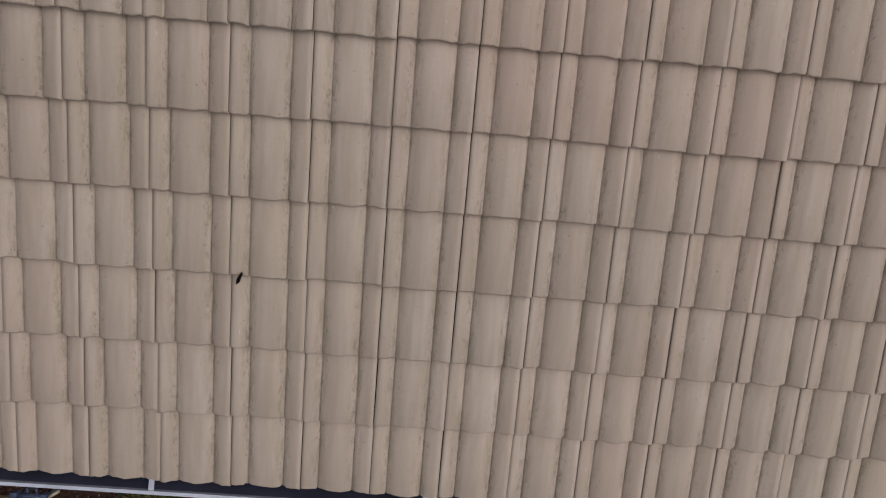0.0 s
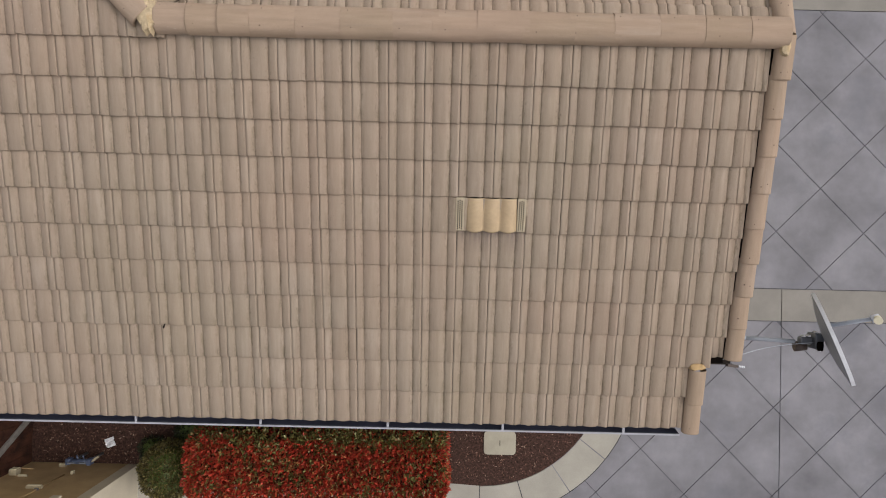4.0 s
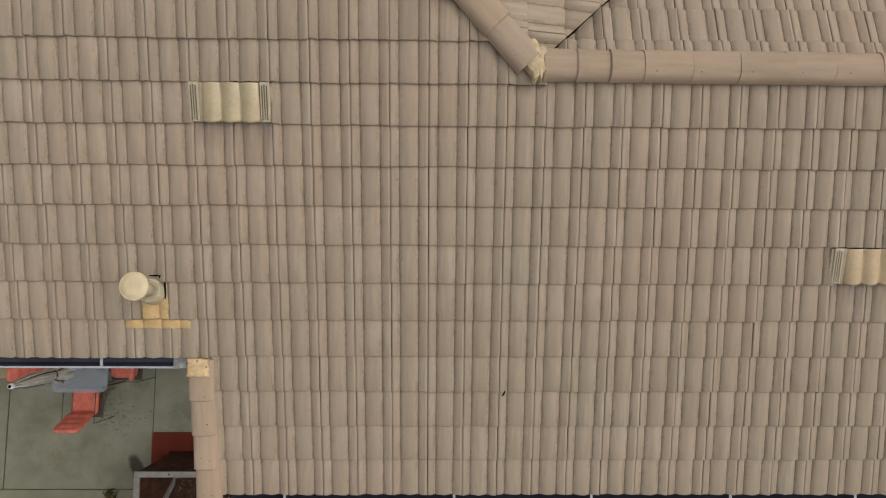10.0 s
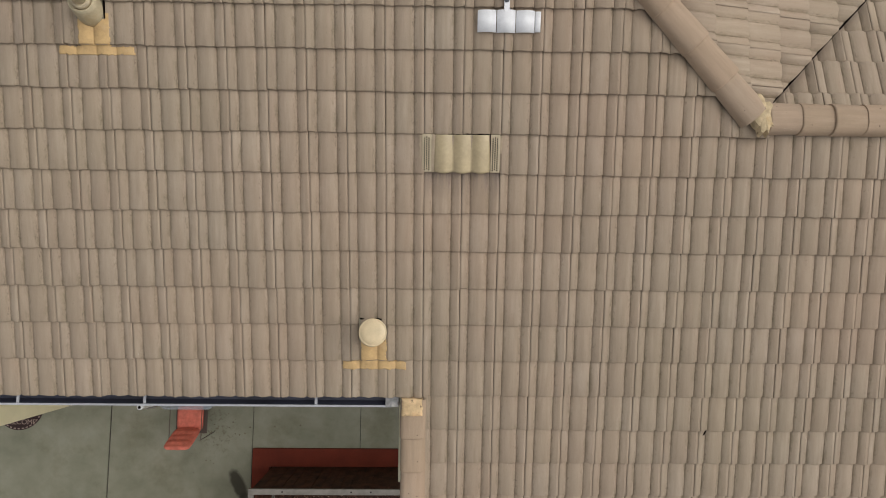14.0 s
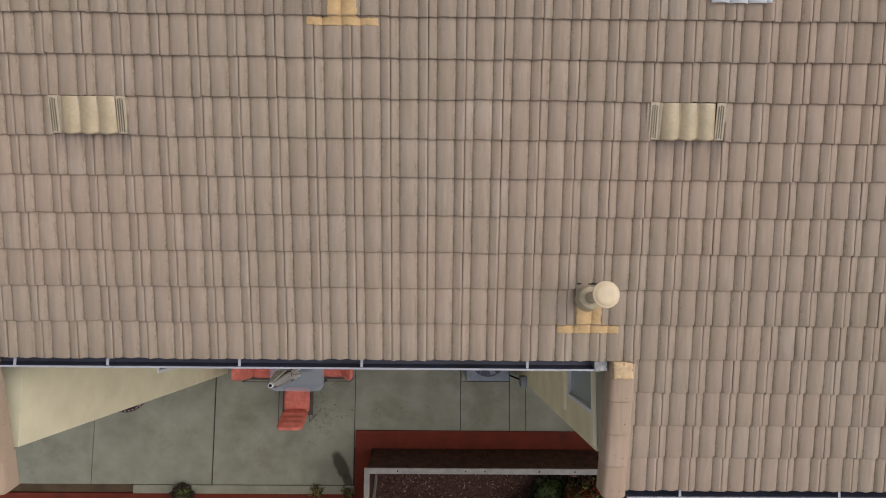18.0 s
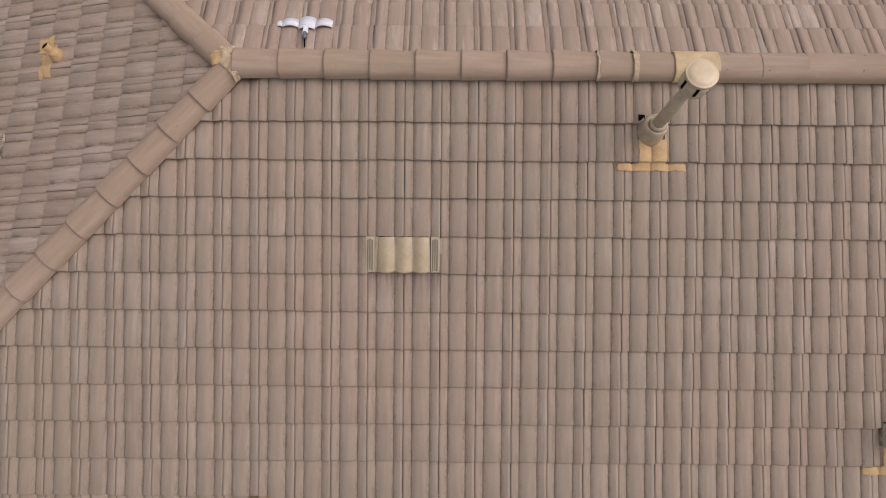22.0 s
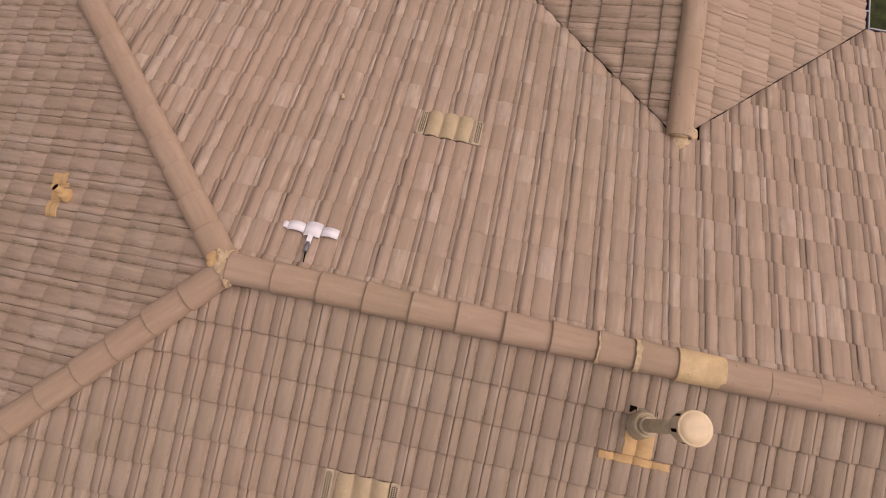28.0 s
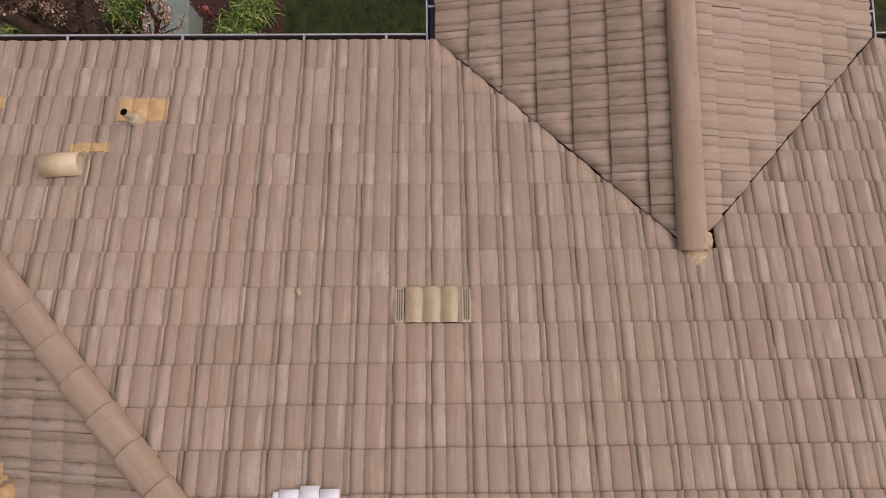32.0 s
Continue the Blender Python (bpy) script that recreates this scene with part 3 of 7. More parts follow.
def lay_tiles(parent, m, anchor, pitch, course, rows, cols, mat, halves=(), skip=None, seed=1, lift=LIFT, stained=None, eave=None, loose=1.0, shift=SHIFT):
    """Lays tiles over a slope. anchor: u of a joint. halves: (a, b, c) keep a*u + b*v <= c in the slope's own plane."""
    rnd = random.Random(seed)
    kinds = [tile_mesh("roof_tile", pitch, course, mat, seed * 10 + i, lift, 0.0, shift, HUMP_N if shift == SHIFT_N else HUMP) for i in range(5)]
    eaves = [tile_mesh("roof_tile", pitch, course, mat, seed * 10 + 7 + i, lift, 0.022, shift, HUMP_N if shift == SHIFT_N else HUMP) for i in range(3)]
    back = parent.matrix_world.inverted()
    for r in range(*rows):
        v0 = r * course
        for c in range(*cols):
            u0 = anchor + c * pitch
            if skip is not None and skip(u0 + pitch / 2, v0 + course / 2):
                continue
            corners = [(u0, v0 - 0.006), (u0 + pitch, v0 - 0.006), (u0, v0 + course + 0.052), (u0 + pitch, v0 + course + 0.052)]
            planes, out = [], False
            for a, b, lim in halves:
                d = [a * u + b * v - lim for u, v in corners]
                if min(d) > -0.004:
                    out = True
                    break
                if max(d) > 0.004:
                    ln = math.hypot(a, b)
                    off = (lim - a * u0 - b * v0) / ln
                    planes.append((Vector((a / ln * off, b / ln * off, 0)), Vector((a / ln, b / ln, 0))))
            if out:
                continue
            me = kinds[rnd.randrange(len(kinds))]
            if r == 0 or (eave is not None and eave(u0 + pitch / 2, v0 + course / 2)):
                me = eaves[rnd.randrange(3)]
            # tiles in the row below a vent carry the darker fade
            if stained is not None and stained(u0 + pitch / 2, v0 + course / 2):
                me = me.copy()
                me.materials[0] = TILE_VENT_FADE
            if planes:
                me = cut_mesh(me, planes, "roof_tile_cut")
                if me is None or len(me.polygons) == 0:
                    continue
            ob = new("roof_tile", me)
            ob.parent = parent
            wob = pose(u0 + rnd.uniform(-0.0009, 0.0009), v0 + rnd.uniform(-0.004, 0.004), rnd.uniform(-0.002, 0.002), rnd.uniform(-0.25, 0.25) * loose, rnd.uniform(-0.4, 0.4) * loose, rnd.uniform(-0.14, 0.14) * loose)
            ob.matrix_local = back @ m @ wob


def deck(name, pts, label, thick=0.16):
    """The boarded roof under the tiles; pts: its corners on the tile plane, in the world."""
    bm = bmesh.new()
    top = [bm.verts.new((x, y, z - 0.075)) for x, y, z in pts]
    low = [bm.verts.new((x, y, z - 0.075 - thick)) for x, y, z in pts]
    bm.faces.new(top)
    bm.faces.new(low[::-1])
    for i in range(len(pts)):
        k = (i + 1) % len(pts)
        bm.faces.new((top[k], top[i], low[i], low[k]))
    bm.normal_update()
    bmesh.ops.triangulate(bm, faces=bm.faces)
    ob = new(name, from_bm(name, bm, FELT))
    return tagged(ob, label, "roof slope", kind="structure")


def zs(y):
    return RIDGE + P * y


def cap_mesh(name, w, h, length, mat, seed, taper=0.90, thick=0.016, rim=1.0):
    """One barrel ridge cap, wider at its open front end."""
    rnd = random.Random(seed)
    seg, verts, faces, smooth = 12, [], [], []
    for y, k, lift in ((0.0, 1.0, 0.008 * rim), (0.005, 1 + 0.012 * rim, 0.012 * rim), (0.016, 1 + 0.012 * rim, 0.012 * rim), (length, taper, 0.0)):
        for i in range(seg + 1):
            a = math.pi * i / seg
            c, s = math.cos(a), math.sin(a)
            x = w / 2 * k * math.copysign(abs(c) ** 0.85, c)
            z = h * k * abs(s) ** 0.72 + lift + rnd.uniform(-0.0008, 0.0008)
            verts.append((x, y, z))
    for i in range(seg + 1):
        a = math.pi * i / seg
        c, s = math.cos(a), math.sin(a)
        verts.append(((w / 2 - thick) * math.copysign(abs(c) ** 0.85, c), 0.0, (h - thick) * abs(s) ** 0.72 + 0.006 - (0.006 if i in (0, seg) else 0)))
    n = seg + 1
    for i in range(seg):
        for k in (1, 2):
            smooth.append(len(faces))
            faces.append((k * n + i, (k + 1) * n + i, (k + 1) * n + i + 1, k * n + i + 1))
        faces.append((i, n + i, n + i + 1, i + 1))
        faces.append((4 * n + i, i, i + 1, 4 * n + i + 1))
    return mesh_of(name, verts, faces, mat, smooth)


def nail_mesh():
    """The dark head of a nail, a low dome."""
    bm = bmesh.new()
    cyl(bm, (0, 0, -0.012), (0, 0, 0.002), 0.0055, 0.004, 7)
    return from_bm("nail_head", bm, MOSS)


NAIL_MESH = nail_mesh()


def lay_caps(parent, a, b, step, w=0.27, h=0.10, mat=None, seed=3, up=None, start=0.0, name="ridge_cap", taper=0.90, rim=1.0):
    """A row of caps from a (where the open ends look) to b."""
    rnd = random.Random(seed)
    mat = mat or CAP
    kinds = [cap_mesh(name, w, h, step + 0.05, mat, seed * 7 + i, taper, rim=rim) for i in range(3)]
    a, b = Vector(a), Vector(b)
    d = (b - a).normalized()
    up = Vector(up or (0, 0, 1))
    side = d.cross(up).normalized()
    top = side.cross(d).normalized()
    total, s, out = (b - a).length, start, []
    back = parent.matrix_world.inverted()
    while s < total - 0.06:
        o = a + d * s
        m = Matrix(((side.x, d.x, top.x, o.x), (side.y, d.y, top.y, o.y), (side.z, d.z, top.z, o.z), (0, 0, 0, 1)))
        fit = min(1.0, (total - s + 0.03) / (step + 0.05))
        ob = new(name, kinds[rnd.randrange(3)])
        ob.parent = parent
        ob.matrix_local = back @ m @ pose(rnd.uniform(-0.003, 0.003), 0, rnd.uniform(-0.002, 0.003), rnd.uniform(-0.5, 0.5), rnd.uniform(-0.8, 0.8), rnd.uniform(-0.7, 0.7)) @ Matrix.Diagonal((1, fit, 1, 1))
        for lean in (62, 121):
            if rnd.random() < 0.6:
                c, k = math.cos(radians(lean)), math.sin(radians(lean))
                head = new("nail_head", NAIL_MESH)
                head.parent = ob
                head.matrix_local = pose(w / 2 * math.copysign(abs(c) ** 0.85, c), step * rnd.uniform(0.12, 0.3), h * k ** 0.72 + 0.006 * rim)
        out.append(ob)
        s += step
    return out


def board(name, a, b, label, half=0.05, drop=0.09):
    """The batten under a row of caps, which carries them."""
    a, b = Vector(a), Vector(b)
    d = (b - a).normalized()
    bm = bmesh.new()
    side = d.cross(Vector((0, 0, 1))).normalized() * half
    top = side.cross(d).normalized() * drop
    vs = [bm.verts.new(p + s * side + t * Vector((0, 0, 1)) * drop) for p in (a, b) for s, t in ((-1, -1.0), (1, -1.0), (1, 0.3), (-1, 0.3))]
    for f in ((0, 1, 2, 3), (7, 6, 5, 4), (0, 4, 5, 1), (1, 5, 6, 2), (2, 6, 7, 3), (3, 7, 4, 0)):
        bm.faces.new([vs[i] for i in f])
    ob = new(name, from_bm(name, bm, FELT))
    return tagged(ob, label, "roof ridge", kind="structure")

# ---- things of the roof: builders ----
def rake_mesh(name, width, drop, length, mat, seed, side):
    """One rake tile: a rounded top that turns down over the verge."""
    rnd = random.Random(seed)
    pro = [(-0.01, -0.030), (0.0, -0.004), (0.10, 0.020), (0.30, 0.032), (0.58, 0.035), (0.80, 0.030), (0.91, 0.018), (0.96, -0.006), (1.0, -drop)]
    verts, faces, smooth = [], [], []
    for y, k, lift in ((0.0, 1.0, 0.0), (0.005, 1.008, 0.004), (0.016, 1.008, 0.004), (length + 0.035, 0.97, -0.014)):
        for x, z in pro:
            verts.append((side * x * width * k, y, z * k + lift + rnd.uniform(-0.001, 0.001)))
    n = len(pro)
    for x, z in pro:
        verts.append((side * min(x * width, width - 0.018), 0.0, z - 0.018))

    def quad(a, b, c, d):
        faces.append((a, b, c, d) if side > 0 else (d, c, b, a))

    for i in range(n - 1):
        for k in (1, 2):
            smooth.append(len(faces))
            quad(k * n + i, k * n + i + 1, (k + 1) * n + i + 1, (k + 1) * n + i)
        quad(i, i + 1, n + i + 1, n + i)
        quad(4 * n + i, 4 * n + i + 1, i + 1, i)
    return mesh_of(name, verts, faces, mat, smooth)


def lay_rake(parent, slope, u, v0, v1, step, width, drop, side, seed):
    """Rake tiles up a slope along u; side: 1 turns down towards +u, -1 towards -u."""
    rnd = random.Random(seed)
    kinds = [rake_mesh("rake_tile", width, drop, step, CAP, seed * 5 + i, side) for i in range(3)]
    back = parent.matrix_world.inverted()
    v = v0
    while v < v1 - 0.08:
        ob = new("rake_tile", kinds[rnd.randrange(3)])
        ob.parent = parent
        m = slope @ pose(u + rnd.uniform(-0.004, 0.004), v, 0.020 + rnd.uniform(-0.003, 0.003), rnd.uniform(-0.6, 0.6), 0, rnd.uniform(-0.9, 0.9))
        ob.matrix_local = back @ m @ Matrix.Diagonal((1, min(1.0, (v1 - v) / step), 1, 1))
        for q in (0.3, 0.62):
            if rnd.random() < 0.7:
                head = new("nail_head", NAIL_MESH)
                head.parent = ob
                head.matrix_local = pose(side * width * q, step * rnd.uniform(0.12, 0.4), 0.033)
        v += step


def roof_vent(slope, u0, u1, v0, v1, label, paint):
    """A tile vent: flange, three-wave cover and two perforated side strips."""
    top = thing("roof_vent", label, "roof vent", "tile vents on the roof", slope @ pose(u0, v0, 0))
    w, l = u1 - u0, v1 - v0
    part("flange", box(bmesh.new(), -0.036, w + 0.012, 0.010, l - 0.012, -0.035, 0.005, 0.003), FLANGE, top, "grey-beige sheet flange")
    bm = bmesh.new()
    n, a, b = 36, 0.078, w - 0.078
    rows = []
    for v, z in ((0.018, 0.0), (0.018, 0.024), (0.032, 0.029), (l - 0.008, 0.008)):
        rows.append([bm.verts.new((a + (b - a) * i / n, v - 0.013 * (v < 0.1) * abs(math.sin(math.pi * 3 * i / n)) * (z > 0), z + 0.029 * abs(math.sin(math.pi * 3 * i / n)) ** 0.8 * (z > 0) - 0.012)) for i in range(n + 1)])
    for p, q in zip(rows, rows[1:]):
        for i in range(n):
            bm.faces.new((p[i], p[i + 1], q[i + 1], q[i])).smooth = True
    for s in (0, n):
        f = bm.verts.new((a if s == 0 else b, l - 0.006, -0.012))
        bm.faces.new([r[s] for r in rows] + [f])
    cover = part("cover", bm, paint, top, "cream painted three-wave cover")
    for k, (x0, x1) in enumerate(((-0.012, 0.056), (b + 0.004, w - 0.006))):
        strip = part("perforated_strip", box(bmesh.new(), x0, x1, 0.014, l - 0.004, -0.01, 0.014, 0.003), STRIP, top, "perforated metal strip")
        hb = bmesh.new()
        cols = 3
        for c in range(cols):
            for r in range(15):
                bmesh.ops.create_circle(hb, cap_ends=True, segments=8, radius=0.0062, matrix=Matrix.Translation((x0 + 0.016 + 0.0165 * c, 0.030 + (l - 0.05) * (r + 0.5 * (c % 2)) / 15, 0.0148)))
        part("hole", hb, HOLE, strip)
    part("slot", box(bmesh.new(), b - 0.001, b + 0.0035, 0.014, l - 0.006, -0.01, 0.009), HOLE, top, "dark slot beside the cover")
    part("sheet_fold", box(bmesh.new(), 0.057, a + 0.002, 0.014, l - 0.006, -0.01, 0.011, 0.003), FLANGE, top, "folded sheet beside the cover")
    return top


SLOPE_GRID = {"S": (S_FRAME, 6.170, PITCH, 0.2842 * RUN), "N": (N_FRAME, -1.0666, PITCH, 0.2842 * RUN), "W": (W_FRAME, 0.31, 0.289, 0.287 * RUN)}


def sealant_film(side, rects, label, group, seed, rough=0.006):
    """A brushed coat of sealant that lies on the tiles; rects: (u0, u1, v0, v1) in the slope's plane, edges ragged."""
    slope, anchor, pitch, course = SLOPE_GRID[side]
    cell = 0.006
    u0, u1 = min(q[0] for q in rects) - 0.03, max(q[1] for q in rects) + 0.03
    v0, v1 = min(q[2] for q in rects) - 0.03, max(q[3] for q in rects) + 0.03
    nu, nv = int((u1 - u0) / cell), int((v1 - v0) / cell)

    def covered(u, v):
        e = rough * (1.3 * noise.noise(Vector((u * 22, v * 22, seed))) + 0.9 * noise.noise(Vector((u * 70, v * 70, seed))))
        return any(a - e < u < b + e and c - e < v < d + e for a, b, c, d in rects)

    bm = bmesh.new()
    verts = {}

    def vert(i, k):
        if (i, k) not in verts:
            u, v = u0 + i * cell, v0 + k * cell
            z = tile_top(u - anchor, v, pitch, course, SHIFT_N if side == "N" else SHIFT) + 0.006 + 0.0012 * noise.noise(Vector((u * 60, v * 60, seed)))
            verts[i, k] = bm.verts.new((u - u0, v - v0, z))
        return verts[i, k]

    for i in range(nu):
        for k in range(nv):
            if covered(u0 + (i + 0.5) * cell, v0 + (k + 0.5) * cell):
                bm.faces.new((vert(i, k), vert(i + 1, k), vert(i + 1, k + 1), vert(i, k + 1))).smooth = True
    ext = bmesh.ops.extrude_face_region(bm, geom=bm.faces[:])
    for g in ext["geom"]:
        if isinstance(g, bmesh.types.BMVert):
            g.co.z -= 0.012
    return thing("sealant_coat", label, "sealant", group, slope @ pose(u0, v0, 0), data=from_bm("sealant_coat", bm, SEALANT))


def upright(slope, u, v):
    """A level pose at a spot of a slope."""
    return Matrix.Translation(slope @ Vector((u, v, 0)))


def mortar(name_label, at, sx, sy, sz, seed, turn=0, mat=None, group="", square=False, ragged=1.0):
    ob = thing("mortar_patch", name_label, "mortar patch", group, pose(*at, 0, 0, turn), data=from_bm("mortar_patch", daub(sx * 1.12, sy * 1.12, sz * 0.8, seed, square, ragged), mat or MORTAR))
    return ob


def gutter(name, a, b, out, straps, label, width=0.088, inside=None):
    """An open box gutter from a to b along its eave; out: the way it stands off the wall."""
    a, b, out = Vector(a), Vector(b), Vector(out)
    d = (b - a).normalized()
    root = thing(name, label, "gutter", kind="structure")
    ln = (b - a).length

    def run(pts):
        bm = bmesh.new()
        ends = []
        for o in (a, b):
            ends.append([bm.verts.new(o + out * s + Vector((0, 0, z))) for s, z in pts])
        n = len(pts)
        for i in range(n):
            k = (i + 1) % n
            bm.faces.new((ends[0][i], ends[0][k], ends[1][k], ends[1][i]))
        bm.faces.new(ends[0])
        bm.faces.new(ends[1][::-1])
        return bm

    t = 0.006
    part("trough", run(((0, 0), (0, -0.11), (width * 0.75, -0.11), (width, -0.02), (width - t, -0.02), (width * 0.75 - t, -0.11 + t), (t, -0.11 + t), (t, 0))), inside or GUTTER, root, "dark gutter trough")
    part("rim", run(((width - 0.006, -0.022), (width + 0.009, -0.024), (width + 0.009, 0.002), (width - 0.006, 0.002))), RIM, root, "pale grey gutter rim")
    for s in straps:
        o = a + d * s
        bm = bmesh.new()
        vs = []
        for e in (-0.011, 0.011):
            for q, z in ((-0.02, 0.008), (width - 0.01, 0.006), (width - 0.01, 0.0025), (-0.02, 0.002)):
                vs.append(bm.verts.new(o + d * e + out * q + Vector((0, 0, z))))
        for f in ((0, 1, 2, 3), (7, 6, 5, 4), (0, 4, 5, 1), (1, 5, 6, 2), (2, 6, 7, 3), (3, 7, 4, 0)):
            bm.faces.new([vs[i] for i in f])
        part("strap", bm, RIM, root, "pale metal strap")
    return root


# ---- the house: walls ----
TOPW = RIDGE - 1.40


def wall(name, x0, x1, y0, y1, z0=-0.05, z1=None, mat=None, label="cream stucco house wall", holes=()):
    """A wall box; holes: (a0, a1, z0, z1) along its length."""
    z1 = TOPW if z1 is None else z1
    bm = bmesh.new()
    along_x = (x1 - x0) > (y1 - y0)
    lo, hi = (x0, x1) if along_x else (y0, y1)
    cuts = sorted({lo, hi, *[h[0] for h in holes], *[h[1] for h in holes]})
    for a, b in zip(cuts, cuts[1:]):
        spans = [(z0, z1)]
        for h in holes:
            if h[0] <= a and b <= h[1]:
                spans = [(z0, h[2]), (h[3], z1)]
        for za, zb in spans:
            if along_x:
                box(bm, a, b, y0, y1, za, zb)
            else:
                box(bm, x0, x1, a, b, za, zb)
    bmesh.ops.remove_doubles(bm, verts=bm.verts, dist=1e-5)
    ob = new(name, from_bm(name, bm, mat or STUCCO))
    return tagged(ob, label, "wall", kind="structure")


WIN_R = (-3.80, -3.05, RIDGE - 2.50, RIDGE - 1.46)
WIN_L = (-3.77, -3.1, RIDGE - 4.9, RIDGE - 3.94)
wall("wall_south_west", -3.9, 0.08, -4.10, -3.90)
wall("wall_court_west", 0.08, 0.28, -4.10, -2.8, holes=(WIN_L,))
wall("wall_court_back", 0.28, 5.42, -3.0, -2.8)
wall("wall_court_east", 5.42, 5.62, -4.11, -2.8, holes=(WIN_R,))
wall("wall_south_east", 5.62, 12.25, -4.11, -3.91)
wall("wall_east", 12.25, 12.45, -4.11, 1.7)
wall("wall_east_north", 10.9, 12.25, 1.5, 1.7)
wall("wall_east_upper", 10.7, 10.9, 1.5, 3.9)
wall("wall_north_east", 5.15, 10.7, 3.7, 3.9)
wall("wall_wing_east", 4.95, 5.15, 3.7, 4.5)
wall("wall_wing_north", 1.70, 5.15, 4.5, 4.65)
wall("wall_wing_west", 1.70, 1.90, 3.9, 4.5)
wall("wall_north_west", -3.9, 1.90, 3.7, 3.9)
wall("wall_west", -4.1, -3.9, -4.06, 3.9)
for nm, fx, d, (a0, a1, z0, z1), tag in (("window_1", 5.42, -1, WIN_R, "white-framed upper window in a cream wall, sky reflection in its glass colour"), ("window_2", 0.28, 1, WIN_L, "white-framed lower window in the cream courtyard wall")):
    win = thing(nm, tag, "window", kind="structure")
    bm = bmesh.new()
    s = sorted((fx + d * 0.012, fx - d * 0.06))
    for y0, y1, q0, q1 in ((a0, a0 + 0.035, z0, z1), (a1 - 0.035, a1, z0, z1), (a0 + 0.035, a1 - 0.035, z0, z0 + 0.035), (a0 + 0.035, a1 - 0.035, z1 - 0.035, z1)):
        box(bm, s[0], s[1], y0, y1, q0, q1)
    part("window_frame", bm, WHITE, win, "white window frame")
    # the pale grey-blue base colour stands for the sky reflected in the pane
    glass = Mat("window_glass_sky_toned_" + nm[-1], rough=0.05, spec=0.6)
    glass.b.inputs["Base Color"].default_value = hexa(140, 152, 158)
    part("pane", box(bmesh.new(), fx - d * 0.03 - 0.004, fx - d * 0.03 + 0.004, a0 + 0.03, a1 - 0.03, z0 + 0.03, z1 - 0.03), glass.m, win, "glass pane with the sky's reflection in its grey colour")
    s = sorted((fx, fx + d * 0.03))
    for y0, y1, q0, q1 in () if nm == "window_2" else ((a0 - 0.16, a1 + 0.1, z0 - 0.15, z0 - 0.08), (a0 - 0.26, a1 + 0.1, z1 + 0.004, z1 + 0.075)):
        part("window_trim", box(bmesh.new(), s[0], s[1], y0, y1, q0, q1), TRIM, win, "cream stucco trim")

# ---- the roof's decks ----
deck_s = deck("roof_south", [(x, y, zs(y)) for x, y in ((-4.36, -4.36), (0.19, -4.36), (0.19, -3.225), (5.595, -3.225), (5.595, -4.36), (12.62, -4.36), (12.62, -3.8), (12.93, -3.8), (12.93, LOW_Y), (RE - LOW_Y, LOW_Y), (RE, 0.0), (0.0, 0.0))], "south roof slope of weathered tan concrete tiles")
deck_n = deck("roof_north", [(x, y, zs(-y)) for x, y in ((0.0, 0.0), (RE, 0.0), (RE + 4.13, 4.13), (WING_X + WING_HALF, 4.13), (WING_X, APEX), (WING_X - WING_HALF, 4.13), (-4.13, 4.13))], "north roof slope of pale-streaked concrete tiles")
deck_w = deck("roof_west", [(x, y, RIDGE + P * x) for x, y in ((0, 0), (-4.14, 4.14), (-4.14, -4.14))], "west hip slope of grey-tan concrete tiles")
deck_e = deck("roof_east", [(x, y, RIDGE - P * (x - RE)) for x, y in ((RE, 0.0), (RE - LOW_Y, LOW_Y), (11.15, 1.95), (11.15, 4.23))], "east hip slope of tan concrete tiles")
zl = RIDGE + P * LOW_Y
deck_l = deck("roof_east_gable_north", [(x, y, zl - P * (y - LOW_Y)) for x, y in ((RE - LOW_Y, LOW_Y), (12.85, LOW_Y), (12.85, 1.95), (11.15, 1.95))], "north slope of the lower east gable")
deck_ww = deck("roof_wing_west", [(x, y, WING_TOP - P * (WING_X - x)) for x, y in ((WING_X, APEX), (WING_X, WING_END - 0.02), (WING_X - 1.99, WING_END - 0.02), (WING_X - 1.99, 4.13))], "west slope of the north wing's gable")
deck_we = deck("roof_wing_east", [(x, y, WING_TOP - P * (x - WING_X)) for x, y in ((WING_X, APEX), (WING_X + 1.99, 4.13), (WING_X + 1.99, WING_END - 0.02), (WING_X, WING_END - 0.02))], "east slope of the north wing's gable")

# ---- vents ----
CS_S, CS_N = 0.2842 * RUN, 0.2842 * RUN
roof_vent(S_FRAME, 10.4375, 11.0065, 6 * CS_S, 7 * CS_S, "cream three-wave tile vent with perforated sides on the south slope", CREAM)
roof_vent(S_FRAME, 5.601, 6.170, 10 * CS_S, 11 * CS_S, "cream tile vent with perforated sides below the hip, darker tiles beneath", CREAM_OLD)
roof_vent(S_FRAME, 1.049, 1.618, 10 * CS_S, 11 * CS_S, "cream tile vent with perforated sides, darker tiles beneath", CREAM_OLD)
roof_vent(N_FRAME, -1.6356, -1.0666, 8 * CS_N, 9 * CS_N, "cream tile vent with perforated sides on the north slope", CREAM_OLD)
roof_vent(W_FRAME, 0.31, 0.888, 6 * 0.287 * RUN, 7 * 0.287 * RUN, "cream tile vent on the west hip slope", CREAM_OLD)

